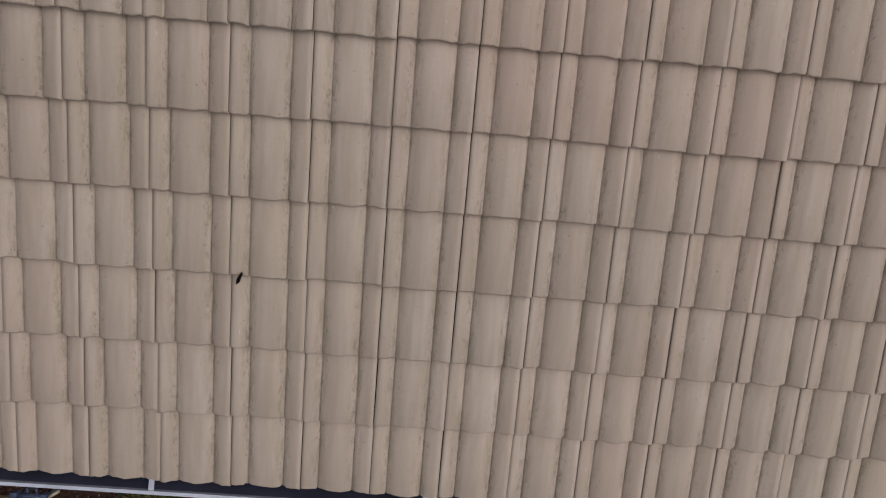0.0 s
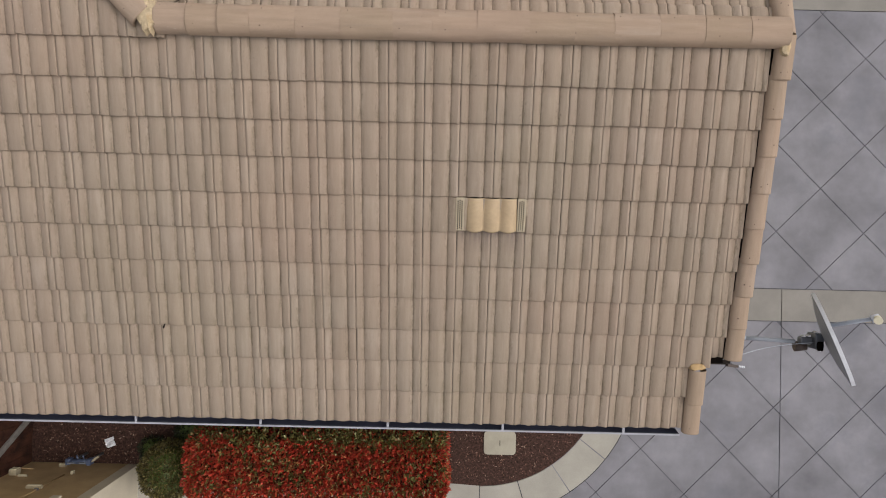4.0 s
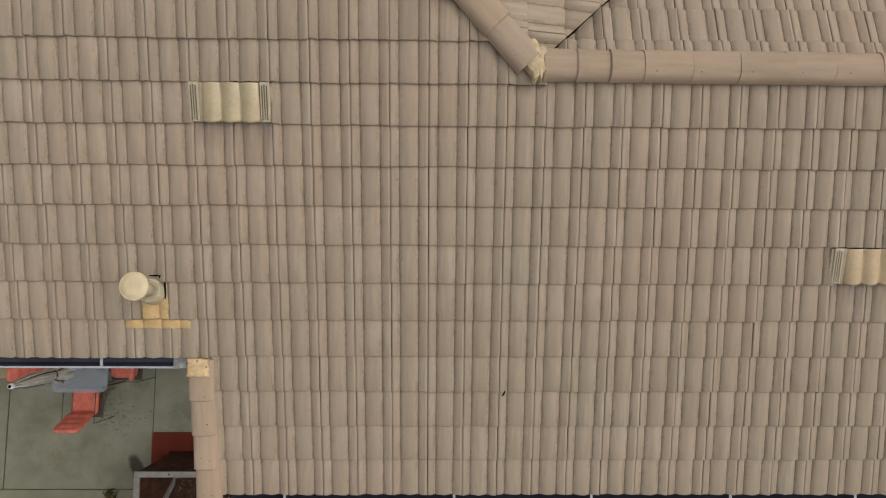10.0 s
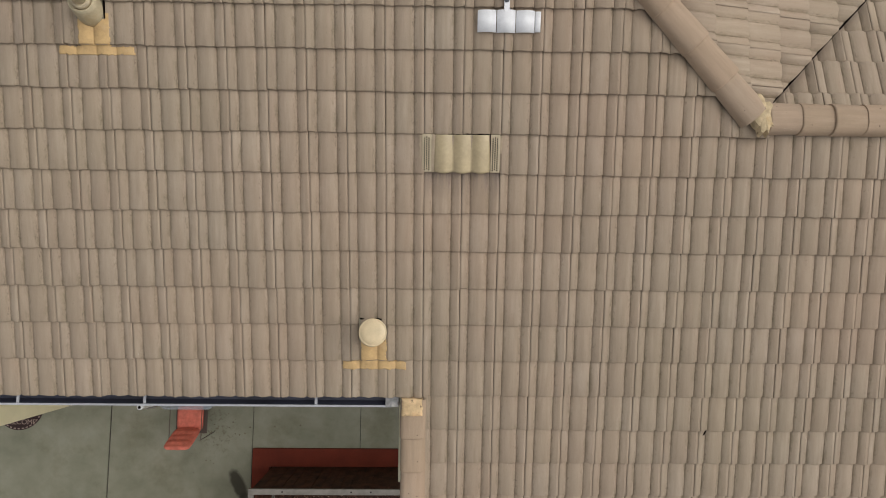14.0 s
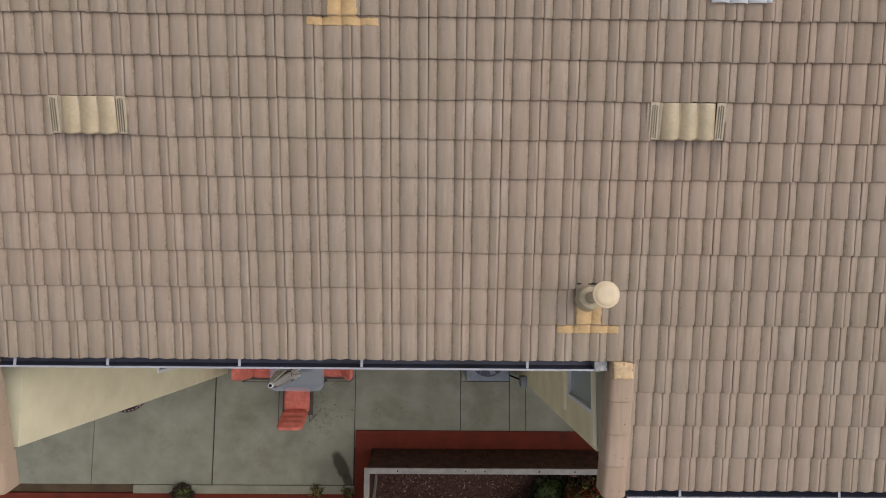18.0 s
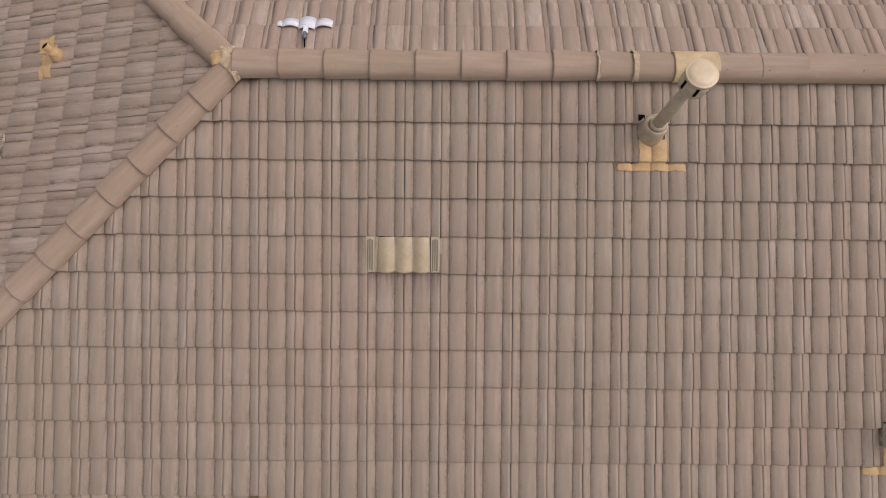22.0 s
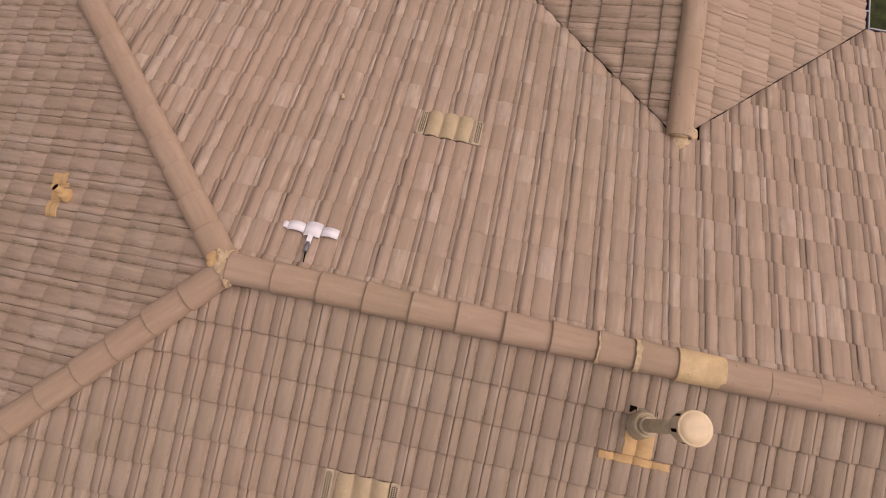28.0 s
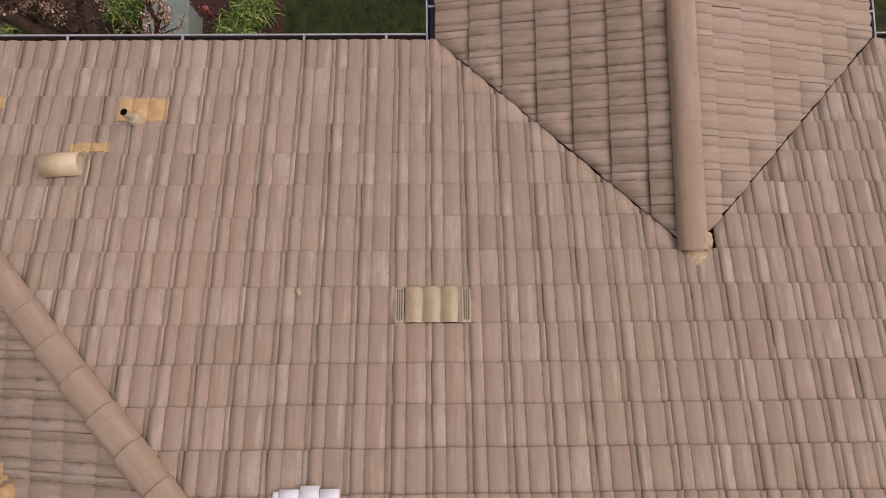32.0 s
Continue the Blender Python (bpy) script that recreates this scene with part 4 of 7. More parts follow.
# ---- flues and pipes ----
def flue(slope, u, v, height, lean, cap_r, label, tall):
    base = slope @ Vector((u, v, 0))
    top = thing("flue_pipe", label, "flue pipe", "flues on the south slope", Matrix.Translation(base))
    head = Vector((lean[0], lean[1], height))
    rise = 0.12 if tall else 0.085
    way = head / height
    boot = part("boot", smooth_bm(lathe(((0.108, -0.06), (0.100, 0.0), (0.093, rise * 0.7), (0.088, rise), (0.078, rise + 0.004), (0.066, rise - 0.01)), 32)), BOOT, top, "stained grey-beige flashing boot")
    boot.matrix_local = pose(0, 0, 0, -4, 3, 0)
    bm = bmesh.new()
    cyl(bm, (0, 0, 0), head, 0.047, seg=28)
    part("pipe", smooth_bm(bm), PIPE, top, "painted metal pipe")
    if tall:
        k = way * (rise + 0.005)
        part("storm_collar", smooth_bm(cyl(bmesh.new(), k - way * 0.02, k + way * 0.025, 0.064, 0.060, 28)), STRIP, top, "pale storm collar")
    cap = part("cap", smooth_bm(lathe(((cap_r * 0.95, -0.014), (cap_r, -0.012), (cap_r, 0.006), (cap_r * 0.96, 0.009), (cap_r * 0.88, 0.005), (cap_r * 0.84, 0.011), (cap_r * 0.5, 0.014), (0.004, 0.016)), 40)), CAPPALE, top, "round cream cap, glossy" if tall else "round cream cap")
    cap.matrix_local = Matrix.Translation(head + Vector((0, 0, 0.05)))
    r1, low = (cap_r * 0.92, -0.125) if tall else (0.066, -0.05)
    drum = part("vent_drum", smooth_bm(lathe(((0.05, low), (r1 * 0.86, low + 0.005), (r1 * 0.95, low + 0.017), (r1, low + 0.03), (r1, 0.036), (0.05, 0.037)), 36)), PIPE, top, "painted drum under the cap")
    drum.matrix_local = Matrix.Translation(head)
    for i in range(6 if tall else 0):
        slot = part("slot", box(bmesh.new(), r1 - 0.012, r1 + 0.0015, -0.011, 0.011, -0.07, 0.02, 0.003), HOLE, drum, "dark vent slot")
        slot.matrix_local = pose(0, 0, 0, 0, 0, 20 + 60 * i)
    fl = thing("pipe_flashing", "ochre-coated flashing apron across the tiles below a flue", "flashing", "flue flashings", slope @ pose(u, v, 0))
    part("soaker", box(bmesh.new(), -0.10, 0.10, -0.06, 0.125, -0.03, 0.009, 0.004), SOAKER, fl, "grey sheet round the pipe")
    hole = [(-0.100, 0.085), (-0.050, 0.090), (-0.052, 0.131), (-0.100, 0.133)] if tall else [(-0.092, 0.121), (0.066, 0.121), (0.068, 0.098), (0.095, 0.096), (0.095, 0.129), (-0.092, 0.131)]
    part("gap", slab(hole, -0.01, 0.0135), HOLE, fl, "dark gap under the cut tile")
    part("gap", slab([(0.100, -0.06), (0.104, -0.05), (0.105, 0.128), (0.101, 0.128)], -0.01, 0.0165), HOLE, fl, "dark slit beside the cut tile")
    return top, fl


def sealant_on(u, v, wide, arm, stem_w, stem_l, seed):
    sealant_film("S", ((u - wide / 2, u + wide / 2, v - arm, v + 0.012), (u - stem_w / 2, u + stem_w / 2, v - 0.02, v + stem_l)), "cracked ochre sealant band spread over the tiles", "flue flashings", seed)


flue(S_FRAME, 5.20, (-2.75 - EAVE_S) / CS, 0.315, (0.045, 0.03), 0.102, "short round flue with a cream cap above the courtyard eave", False)
sealant_on(5.215, (-2.985 - EAVE_S) / CS, 0.50, 0.052, 0.20, 0.20, 4)
flue(S_FRAME, 3.24, (-0.465 - EAVE_S) / CS, 0.74, (0.063, 0.03), 0.108, "tall painted flue with a storm collar and glossy cream cap", True)
sealant_on(3.256, (-0.71 - EAVE_S) / CS, 0.53, 0.045, 0.215, 0.235, 9)


def white_flashing(slope, u, v, label, lengths, narrow):
    """Bright metal pieces bent over the waves, with a short blue-grey stub."""
    top = thing("metal_flashing", label, "flashing", "white flashings by the ridge", slope @ pose(u, v, 0))
    for x, ln, half in zip((-0.137, 0.0, 0.137, narrow * 0.226), lengths, (0.066, 0.066, 0.066, 0.020)):
        bm = bmesh.new()
        n = 10
        rows = []
        for y in (-ln / 2, ln / 2):
            for dz in (0.0, -0.006):
                rows.append([bm.verts.new((x - half + 2 * half * j / n, y, 0.018 + 0.36 * half * math.sin(math.pi * j / n) ** 0.8 + dz)) for j in range(n + 1)])
        for p, q in ((0, 2), (1, 3), (0, 1), (2, 3)):
            for j in range(n):
                bm.faces.new((rows[p][j], rows[p][j + 1], rows[q][j + 1], rows[q][j])).smooth = True
        part("bent_sheet", bm, WHITE, top, "bright white bent sheet")
    part("tab", box(bmesh.new(), -0.02, 0.02, lengths[1] / 2 - 0.01, 0.14, 0.03, 0.042, 0.003), WHITE, top, "white upright tab")
    part("stub", smooth_bm(cyl(bmesh.new(), (0.0, 0.13, 0.03), (-0.01, 0.22, 0.055), 0.02, 0.017, 12)), GREYMETAL, top, "blue-grey metal stub")
    part("rod", smooth_bm(cyl(bmesh.new(), (-0.01, 0.2, 0.05), (-0.02, 0.30, 0.04), 0.006, 0.005, 8)), HOLE, top, "thin dark rod")
    return top


white_flashing(N_FRAME, -0.52, (EAVE_N - 0.455) / CS, "bright white metal flashing bent over tiles beside the ridge junction", (0.085, 0.13, 0.085, 0.06), 1)
white_flashing(S_FRAME, 6.18, (-0.50 - EAVE_S) / CS, "bright white metal flashing near the ridge on the south slope", (0.15, 0.155, 0.15, 0.14), 1)


def vent_pipe(side, u, v, patch_w, patch_l, off, label, lean=(-0.05, 0.07), tall=0.17, coat=None):
    slope = SLOPE_GRID[side][0]
    top = thing("vent_pipe", label, "vent pipe", "plumbing vents", upright(slope, u, v))
    tip = Vector((lean[0], lean[1], tall))
    coat = coat or PIPE
    part("cone", smooth_bm(lathe(((0.066, -0.05), (0.062, 0.015), (0.045, 0.06), (0.038, 0.07)))), coat, top, "coated cone")
    bm = bmesh.new()
    cyl(bm, (0, 0, 0), tip, 0.032, seg=20, caps=False)
    part("pipe", smooth_bm(bm), coat, top, "coated pipe")
    part("bore", cyl(bmesh.new(), tip * 0.9, tip * 0.985, 0.0315, seg=20), HOLE, top, "dark open end")
    cu, cv = u + off[0], v + off[1]
    sealant_film(side, ((cu - patch_w / 2, cu + patch_w / 2, cv - patch_l, cv + 0.03),), "ochre sealant patch round a vent pipe", "plumbing vents", 3 + abs(u))
    return top


vent_pipe("N", 1.19, (EAVE_N - 3.34) / CS, 0.43, 0.19, (-0.04, -0.03), "short plumbing vent with an open dark end in an ochre patch", (-0.02, 0.02))
vent_pipe("N", 2.535, (EAVE_N - 3.38) / CS, 0.19, 0.10, (-0.085, -0.115), "short plumbing vent near the north hip", (-0.04, 0.07))
vent_pipe("W", -0.40, (-1.76 - EAVE_W) / CS, 0.03, 0.03, (-0.09, -0.06), "short plumbing vent coated in ochre sealant on the west slope", (-0.05, 0.03), 0.11, SEALANT)
sealant_film("W", ((-0.60, -0.45, 2.17 / CS, 2.34 / CS), (-0.43, -0.20, 2.22 / CS, 2.36 / CS)), "faded ochre sealant band beside the west vent pipe", "plumbing vents", 8.0, 0.009)
hood = thing("hood_vent", "cream half-barrel hood vent lying on the north slope", "roof vent", "", N_FRAME @ pose(1.69, (EAVE_N - 2.91) / CS, 0.0, 0, 0, 4))
bm = bmesh.new()
seg = 16
ringa = []
for x in (-0.155, 0.155):
    for r in (0.098, 0.091):
        ringa.append([bm.verts.new((x, r * math.cos(a) * 1.05, max(-0.02, r * math.sin(a)) + 0.03)) for a in [math.radians(-10 + 200 * i / seg) for i in range(seg + 1)]])
for p, q in ((0, 2), (1, 3), (0, 1), (2, 3)):
    for i in range(seg):
        bm.faces.new((ringa[p][i], ringa[p][i + 1], ringa[q][i + 1], ringa[q][i])).smooth = True
part("barrel", bm, CAPPALE, hood, "cream painted barrel hood")
part("end_plate", cyl(bmesh.new(), (-0.12, 0, 0.035), (-0.105, 0, 0.03), 0.086, seg=24), PIPE, hood, "recessed grey end plate")
part("end_plate", cyl(bmesh.new(), (0.143, 0, 0.03), (0.153, 0, 0.03), 0.088, seg=24), CAPPALE, hood)
hv = (EAVE_N - 3.08) / CS
sealant_film("N", ((1.38, 1.70, hv - 0.05, hv + 0.03),), "ochre sealant smear above the hood vent", "plumbing vents", 6.0)

# ---- gutters ----
ze = zs(EAVE_S) - 0.055
gutter("gutter_south_east", (5.66, EAVE_S - 0.012, ze), (12.55, EAVE_S - 0.012, ze), (0, -1, 0), (0.465, 1.872, 3.021, 4.194, 5.255, 6.37), "dark gutter with pale rim along the south eave")
gutter("gutter_south_west", (-4.3, EAVE_S - 0.012, ze), (0.09, EAVE_S - 0.012, ze), (0, -1, 0), (0.9, 2.2, 3.82), "dark gutter with pale rim along the west wing's eave")
zi = zs(-3.244) - 0.055
gutter("gutter_court", (0.30, -3.256, zi), (5.36, -3.256, zi), (0, -1, 0), (0.189, 0.953, 2.041, 3.056, 4.438), "dark gutter with pale rim across the courtyard eave")
sleeve = thing("gutter_end_sleeve", "stained grey galvanised sleeve closing the courtyard gutter's end", "gutter sleeve", "", pose(5.355, -3.30, zi))
part("sleeve_body", box(bmesh.new(), -0.055, 0.055, -0.05, 0.046, -0.112, 0.006, 0.004), SLEEVE, sleeve)
zn = RIDGE - P * EAVE_N - 0.055
gutter("gutter_north_west", (1.32, EAVE_N + 0.012, zn), (-4.2, EAVE_N + 0.012, zn), (0, 1, 0), (0.379, 1.143, 2.265, 3.323, 4.004, 5.1), "brown-stained gutter with pale rim along the north eave", inside=GUTTER_N)
gutter("gutter_north_east", (11.1, EAVE_N + 0.012, zn), (5.53, EAVE_N + 0.012, zn), (0, 1, 0), (1.0, 2.4, 3.9, 5.2), "brown-stained gutter along the north eave east of the wing", inside=GUTTER_N)
gutter("gutter_wing_west", (WING_X - WING_HALF - 0.012, 4.16, zn), (WING_X - WING_HALF - 0.012, 4.76, zn), (-1, 0, 0), (0.36,), "short dark gutter on the wing's west eave")
gutter("gutter_wing_east", (WING_X + WING_HALF + 0.012, 4.76, zn), (WING_X + WING_HALF + 0.012, 4.16, zn), (1, 0, 0), (0.3,), "short dark gutter on the wing's east eave")

PATCH = plain_material("mortar_pad", hexa(208, 180, 142), 0.9, vary=0.14, scale=18, grain=160, bump=0.4, dark=hexa(212, 172, 128), pits=hexa(104, 88, 70))
# ---- mortar at the junctions ----
mortar("cracked cream mortar where the main ridge meets two hips", (0.0, 0.02, RIDGE + 0.066), 0.09, 0.13, 0.018, 1.3, 20, ragged=2.3)
mortar("ochre mortar smear at the hip junction", (-0.10, 0.05, RIDGE + 0.035), 0.07, 0.06, 0.03, 6.1, 0, SEALANT)
mortar("cream mortar where the lower ridge meets the hip", (8.07, -1.11, zl + 0.078), 0.075, 0.13, 0.02, 2.2, 12, ragged=1.7)
mortar("cream mortar at the lower ridge's gable end", (12.885, -1.20, zl + 0.020), 0.045, 0.10, 0.022, 3.4, 5, ragged=1.6)
mortar("cream mortar under the wing ridge's lower end", (3.44, 2.10, WING_TOP + 0.010), 0.085, 0.08, 0.03, 4.8)
lump = thing("mortar_patch", "cream mortar plugging the wing ridge's lower end", "mortar patch", "", pose(3.43, APEX + 0.03, WING_TOP + 0.02), data=from_bm("mortar_patch", blob(0.088, 0.045, 0.070, 4.1, 3, 0.2), MORTAR))
mortar("cream mortar packed beside the wing ridge's lower end", (3.565, 2.23, RIDGE - 0.675), 0.05, 0.085, 0.03, 9.4)
mortar("cream mortar pad at the courtyard's east rake", (5.52, -3.34, zs(-3.34) + 0.035), 0.09, 0.075, 0.035, 5.2, 0, PATCH, square=True)
mortar("cream mortar patch at the courtyard's west rake", (0.21, -3.31, zs(-3.31) + 0.03), 0.095, 0.06, 0.035, 6.6, 0, PATCH, square=True)
mortar("ochre mortar on top of the lower rake", (12.60, -3.81, zs(-3.81) + 0.022), 0.07, 0.032, 0.02, 7.7, 0, SEALANT)
mortar("ochre mortar at the wing's gable apex", (3.325, 4.775, WING_TOP + 0.012), 0.04, 0.07, 0.03, 8.1, 0, SEALANT)
for q, s in ((2.81, 0.009), (3.094, 0.020)):
    bm = bmesh.new()
    n = 14
    rings = []
    for dx in (-s, s):
        rings.append([bm.verts.new((dx + 0.012 * noise.noise(Vector((i * 0.9, dx * 50, q))), 0.124 * math.cos(math.pi * i / n), 0.1025 * abs(math.sin(math.pi * i / n)) ** 0.72 + 0.013)) for i in range(n + 1)])
    for i in range(n):
        bm.faces.new((rings[0][i], rings[0][i + 1], rings[1][i + 1], rings[1][i])).smooth = True
    thing("mortar_patch", "thin ring of cream mortar between ridge caps", "mortar patch", "", pose(q, 0.01, RIDGE - 0.008), data=from_bm("mortar_patch", bm, MORTAR))

# ---- satellite dish ----
dish = thing("satellite_dish", "grey satellite dish on an arm fixed to the east verge", "satellite dish", "", pose(14.02, -3.575, RIDGE - 1.42))
bm = bmesh.new()
rings, seg = [], 40
nrm = Vector((0.81, 0.36, 0.46)).normalized()
dn = (Vector((0, 0, -1)) + nrm * nrm.z).normalized()
q = nrm.to_track_quat("Z", "Y").to_matrix()
for back_off in (0.0, -0.010):
    for k in range(9):
        r = k / 8
        rings.append([bm.verts.new(q @ Vector((0.44 * r * math.cos(a), 0.46 * r * math.sin(a), 0.06 * r * r - 0.06 + back_off))) for a in [2 * math.pi * i / seg for i in range(seg)]])
for base in (0, 9):
    for a, b in zip(rings[base:base + 8], rings[base + 1:base + 9]):
        for i in range(seg):
            bm.faces.new((a[i], a[(i + 1) % seg], b[(i + 1) % seg], b[i])).smooth = True
for i in range(seg):
    bm.faces.new((rings[8][i], rings[8][(i + 1) % seg], rings[17][(i + 1) % seg], rings[17][i]))
bmesh.ops.remove_doubles(bm, verts=bm.verts, dist=0.0005)
part("reflector", bm, DISHGREY, dish, "grey oval reflector")
bm = bmesh.new()
ring = [[bm.verts.new(q @ Vector(((0.44 + dr) * math.cos(2 * math.pi * i / seg), (0.46 + dr) * math.sin(2 * math.pi * i / seg), dz))) for i in range(seg)] for dr, dz in ((-0.004, -0.016), (0.008, -0.016), (0.008, 0.016), (-0.004, 0.016))]
for a, b in zip(ring, ring[1:] + ring[:1]):
    for i in range(seg):
        bm.faces.new((a[i], a[(i + 1) % seg], b[(i + 1) % seg], b[i]))
part("rim", bm, WHITE, dish, "pale folded rim")
foot, focus = nrm * -0.03 + dn * 0.42, nrm * 0.39 + dn * 0.26
part("feed_arm", smooth_bm(cyl(bmesh.new(), foot, focus, 0.022, 0.019, seg=12)), ARMGREY, dish, "pale blue-grey feed arm")
part("receiver", smooth_bm(cyl(bmesh.new(), focus - nrm * 0.02, focus + nrm * 0.05, 0.04, 0.036, 16)), WHITE, dish, "white receiver head")
part("receiver_horn", smooth_bm(cyl(bmesh.new(), focus + nrm * 0.03, focus + nrm * 0.02 - dn * 0.09, 0.03, 0.038, 16)), TRIM, dish, "cream horn")
hub = nrm * -0.13
part("bracket", box(bmesh.new(), hub.x - 0.05, hub.x + 0.03, hub.y - 0.06, hub.y + 0.09, hub.z - 0.08, hub.z + 0.06, 0.01), GREYMETAL, dish, "grey tilt bracket")
part("bracket_disc", smooth_bm(cyl(bmesh.new(), hub + Vector((-0.02, -0.03, 0.05)), hub + Vector((0.0, -0.03, 0.075)), 0.045, seg=20)), HOLE, dish, "dark pivot disc")
part("clamp", box(bmesh.new(), hub.x - 0.17, hub.x - 0.06, hub.y - 0.02, hub.y + 0.05, hub.z - 0.04, hub.z + 0.03, 0.012), GREYMETAL, dish, "metal clamp")
part("clamp_knuckle", smooth_bm(cyl(bmesh.new(), hub + Vector((-0.19, -0.05, -0.05)), hub + Vector((-0.09, -0.04, -0.03)), 0.05, 0.042, 16)), CHAIRFRAME, dish, "dark clamp knuckle")
for dx, dy in ((-0.15, 0.06), (-0.1, 0.065), (-0.03, 0.1), (0.0, -0.07)):
    part("bolt", smooth_bm(cyl(bmesh.new(), hub + Vector((dx, dy, 0.0)), hub + Vector((dx, dy, 0.05)), 0.010, seg=8)), WHITE, dish)
elbow = hub + Vector((-0.2, 0.0, -0.03))
part("mast", smooth_bm(cyl(bmesh.new(), elbow, elbow + Vector((-0.45, 0.02, -0.03)), 0.02, seg=14)), ARMGREY, dish, "blue-grey tubular mast")
part("mast_arm", smooth_bm(cyl(bmesh.new(), elbow + Vector((-0.44, 0.02, -0.03)), elbow + Vector((-1.3, -0.03, -0.2)), 0.02, seg=14)), ARMGREY, dish, "tubular arm under the verge")
part("foot_plate", box(bmesh.new(), elbow.x - 1.36, elbow.x - 1.28, -0.2, 0.1, -0.55, -0.1, 0.005), GREYMETAL, dish)
tab = thing("verge_clip", "small dark bent clip with white connectors at the verge", "cable clip", "", pose(12.93, -3.80, zs(-3.80) - 0.02, 0, 12, -8))
part("clip_strip", box(bmesh.new(), -0.06, 0.05, -0.012, 0.012, -0.02, 0.012, 0.003), CHAIRFRAME, tab, "dark bent strip")
for k in (0, 1, 2):
    part("connector", smooth_bm(cyl(bmesh.new(), (0.06 + 0.022 * k, 0, 0.0), (0.075 + 0.022 * k, 0.004, 0.002), 0.010, seg=10)), WHITE, tab)
cab = thing("cable", "thin pale cable hanging from the verge to the dish", "cable")
pts = [(12.68, -3.78, RIDGE - 1.14), (12.92, -3.74, RIDGE - 1.13), (13.2, -3.68, RIDGE - 1.3), (13.5, -3.64, RIDGE - 1.38), (13.85, -3.62, RIDGE - 1.44)]
cu = bpy.data.curves.new("cable", "CURVE")
cu.dimensions, cu.bevel_depth, cu.bevel_resolution = "3D", 0.0035, 2
sp = cu.splines.new("NURBS")
sp.points.add(len(pts) - 1)
for pt, co in zip(sp.points, pts):
    pt.co = (*co, 1)
sp.use_endpoint_u = True
cu.materials.append(ARMGREY)
co = new("cord", cu)
co.parent = cab
part("gap", box(bmesh.new(), 12.60, 12.83, -3.775, -3.70, zs(-3.75) - 0.06, zs(-3.75) - 0.012), HOLE, deck_s)

# ---- ground ----
gm = bmesh.new()
bmesh.ops.create_grid(gm, x_segments=4, y_segments=4, size=1500)
ground = thing("ground", "bare earth and lawn around the house", "ground", kind="structure", data=from_bm("ground", gm, SOIL), m=pose(0, 0, -0.05))


def flat(name, pts, z1, mat, label, category, z0=-0.06):
    return thing(name, label, category, kind="structure", data=from_bm(name, slab(pts, z0, z1), mat))


def clip_poly(poly, a, b, c):
    """The part of a polygon where a*x + b*y <= c."""
    out = []
    for i, p in enumerate(poly):
        q = poly[(i + 1) % len(poly)]
        dp, dq = a * p[0] + b * p[1] - c, a * q[0] + b * q[1] - c
        if dp <= 0:
            out.append(p)
        if dp * dq < 0:
            t = dp / (dp - dq)
            out.append((p[0] + t * (q[0] - p[0]), p[1] + t * (q[1] - p[1])))
    return out


def paving(parent, x0, x1, y0, y1, angle, size, ox, oy, gap, mat, name="paving_slab", top=0.0, thick=0.03):
    """Slabs on a turned grid, cut to a rectangle, with open joints between them."""
    c, s = math.cos(radians(angle)), math.sin(radians(angle))
    reach = int(max(x1 - x0, y1 - y0) / size) + 3
    mx, my = (x0 + x1) / 2, (y0 + y1) / 2
    ci = round(((mx - ox) * c + (my - oy) * s) / size)
    cj = round((-(mx - ox) * s + (my - oy) * c) / size)
    for i in range(ci - reach, ci + reach):
        for j in range(cj - reach, cj + reach):
            poly = [(i * size + gap, j * size + gap), ((i + 1) * size - gap, j * size + gap), ((i + 1) * size - gap, (j + 1) * size - gap), (i * size + gap, (j + 1) * size - gap)]
            poly = [(ox + u * c - v * s, oy + u * s + v * c) for u, v in poly]
            for half in ((1, 0, x1), (-1, 0, -x0), (0, 1, y1), (0, -1, -y0)):
                if poly:
                    poly = clip_poly(poly, *half)
            if len(poly) > 2:
                area = abs(sum(p[0] * q[1] - q[0] * p[1] for p, q in zip(poly, poly[1:] + poly[:1]))) / 2
                if area > 0.003:
                    part(name, slab(poly, top - thick, top), mat, parent)


court = flat("patio", [(-4.5, -6.02), (2.57, -6.02), (2.57, -5.37), (8.2, -5.37), (8.2, -3.0), (-4.5, -3.0)], -0.02, JOINT, "stained grey-green concrete patio with saw-cut joints", "patio")
edges_x = (-4.5, -2.02, 0.08, 2.55, 4.42, 5.29, 5.58, 6.88, 8.2)
for a, b in zip(edges_x, edges_x[1:]):
    low_y = -6.014 if a < 2.5 else -5.375
    for y0, y1 in (((low_y, -4.215), (-4.205, -3.0)) if a in (4.42,) else ((low_y, -3.0),)):
        ga, gb = (0.011 if a == 0.08 else 0.006), (0.011 if b == 0.08 else 0.006)
        part("concrete_panel", slab([(a + ga, y0), (b - gb, y0), (b - gb, y1), (a + ga, y1)], -0.03, 0.0), SLAB, court)
rnd = random.Random(77)
verts, faces = [], []
for _ in range(46):
    x, y = rnd.gauss(2.0, 0.28), rnd.gauss(-4.85, 0.38)
    if rnd.random() < 0.3:
        x, y = rnd.uniform(0.4, 4.4), rnd.uniform(-5.9, -4.3)
    if x > 2.5 and y < -5.0:
        continue
    rr = rnd.choice((0.005, 0.007, 0.010, 0.016))
    n = len(verts)
    verts += [(x + rr * rnd.uniform(0.6, 1.4) * math.cos(k * 1.047), y + rr * rnd.uniform(0.6, 1.4) * math.sin(k * 1.047), 0.003) for k in range(6)]
    faces.append(tuple(range(n, n + 6)))
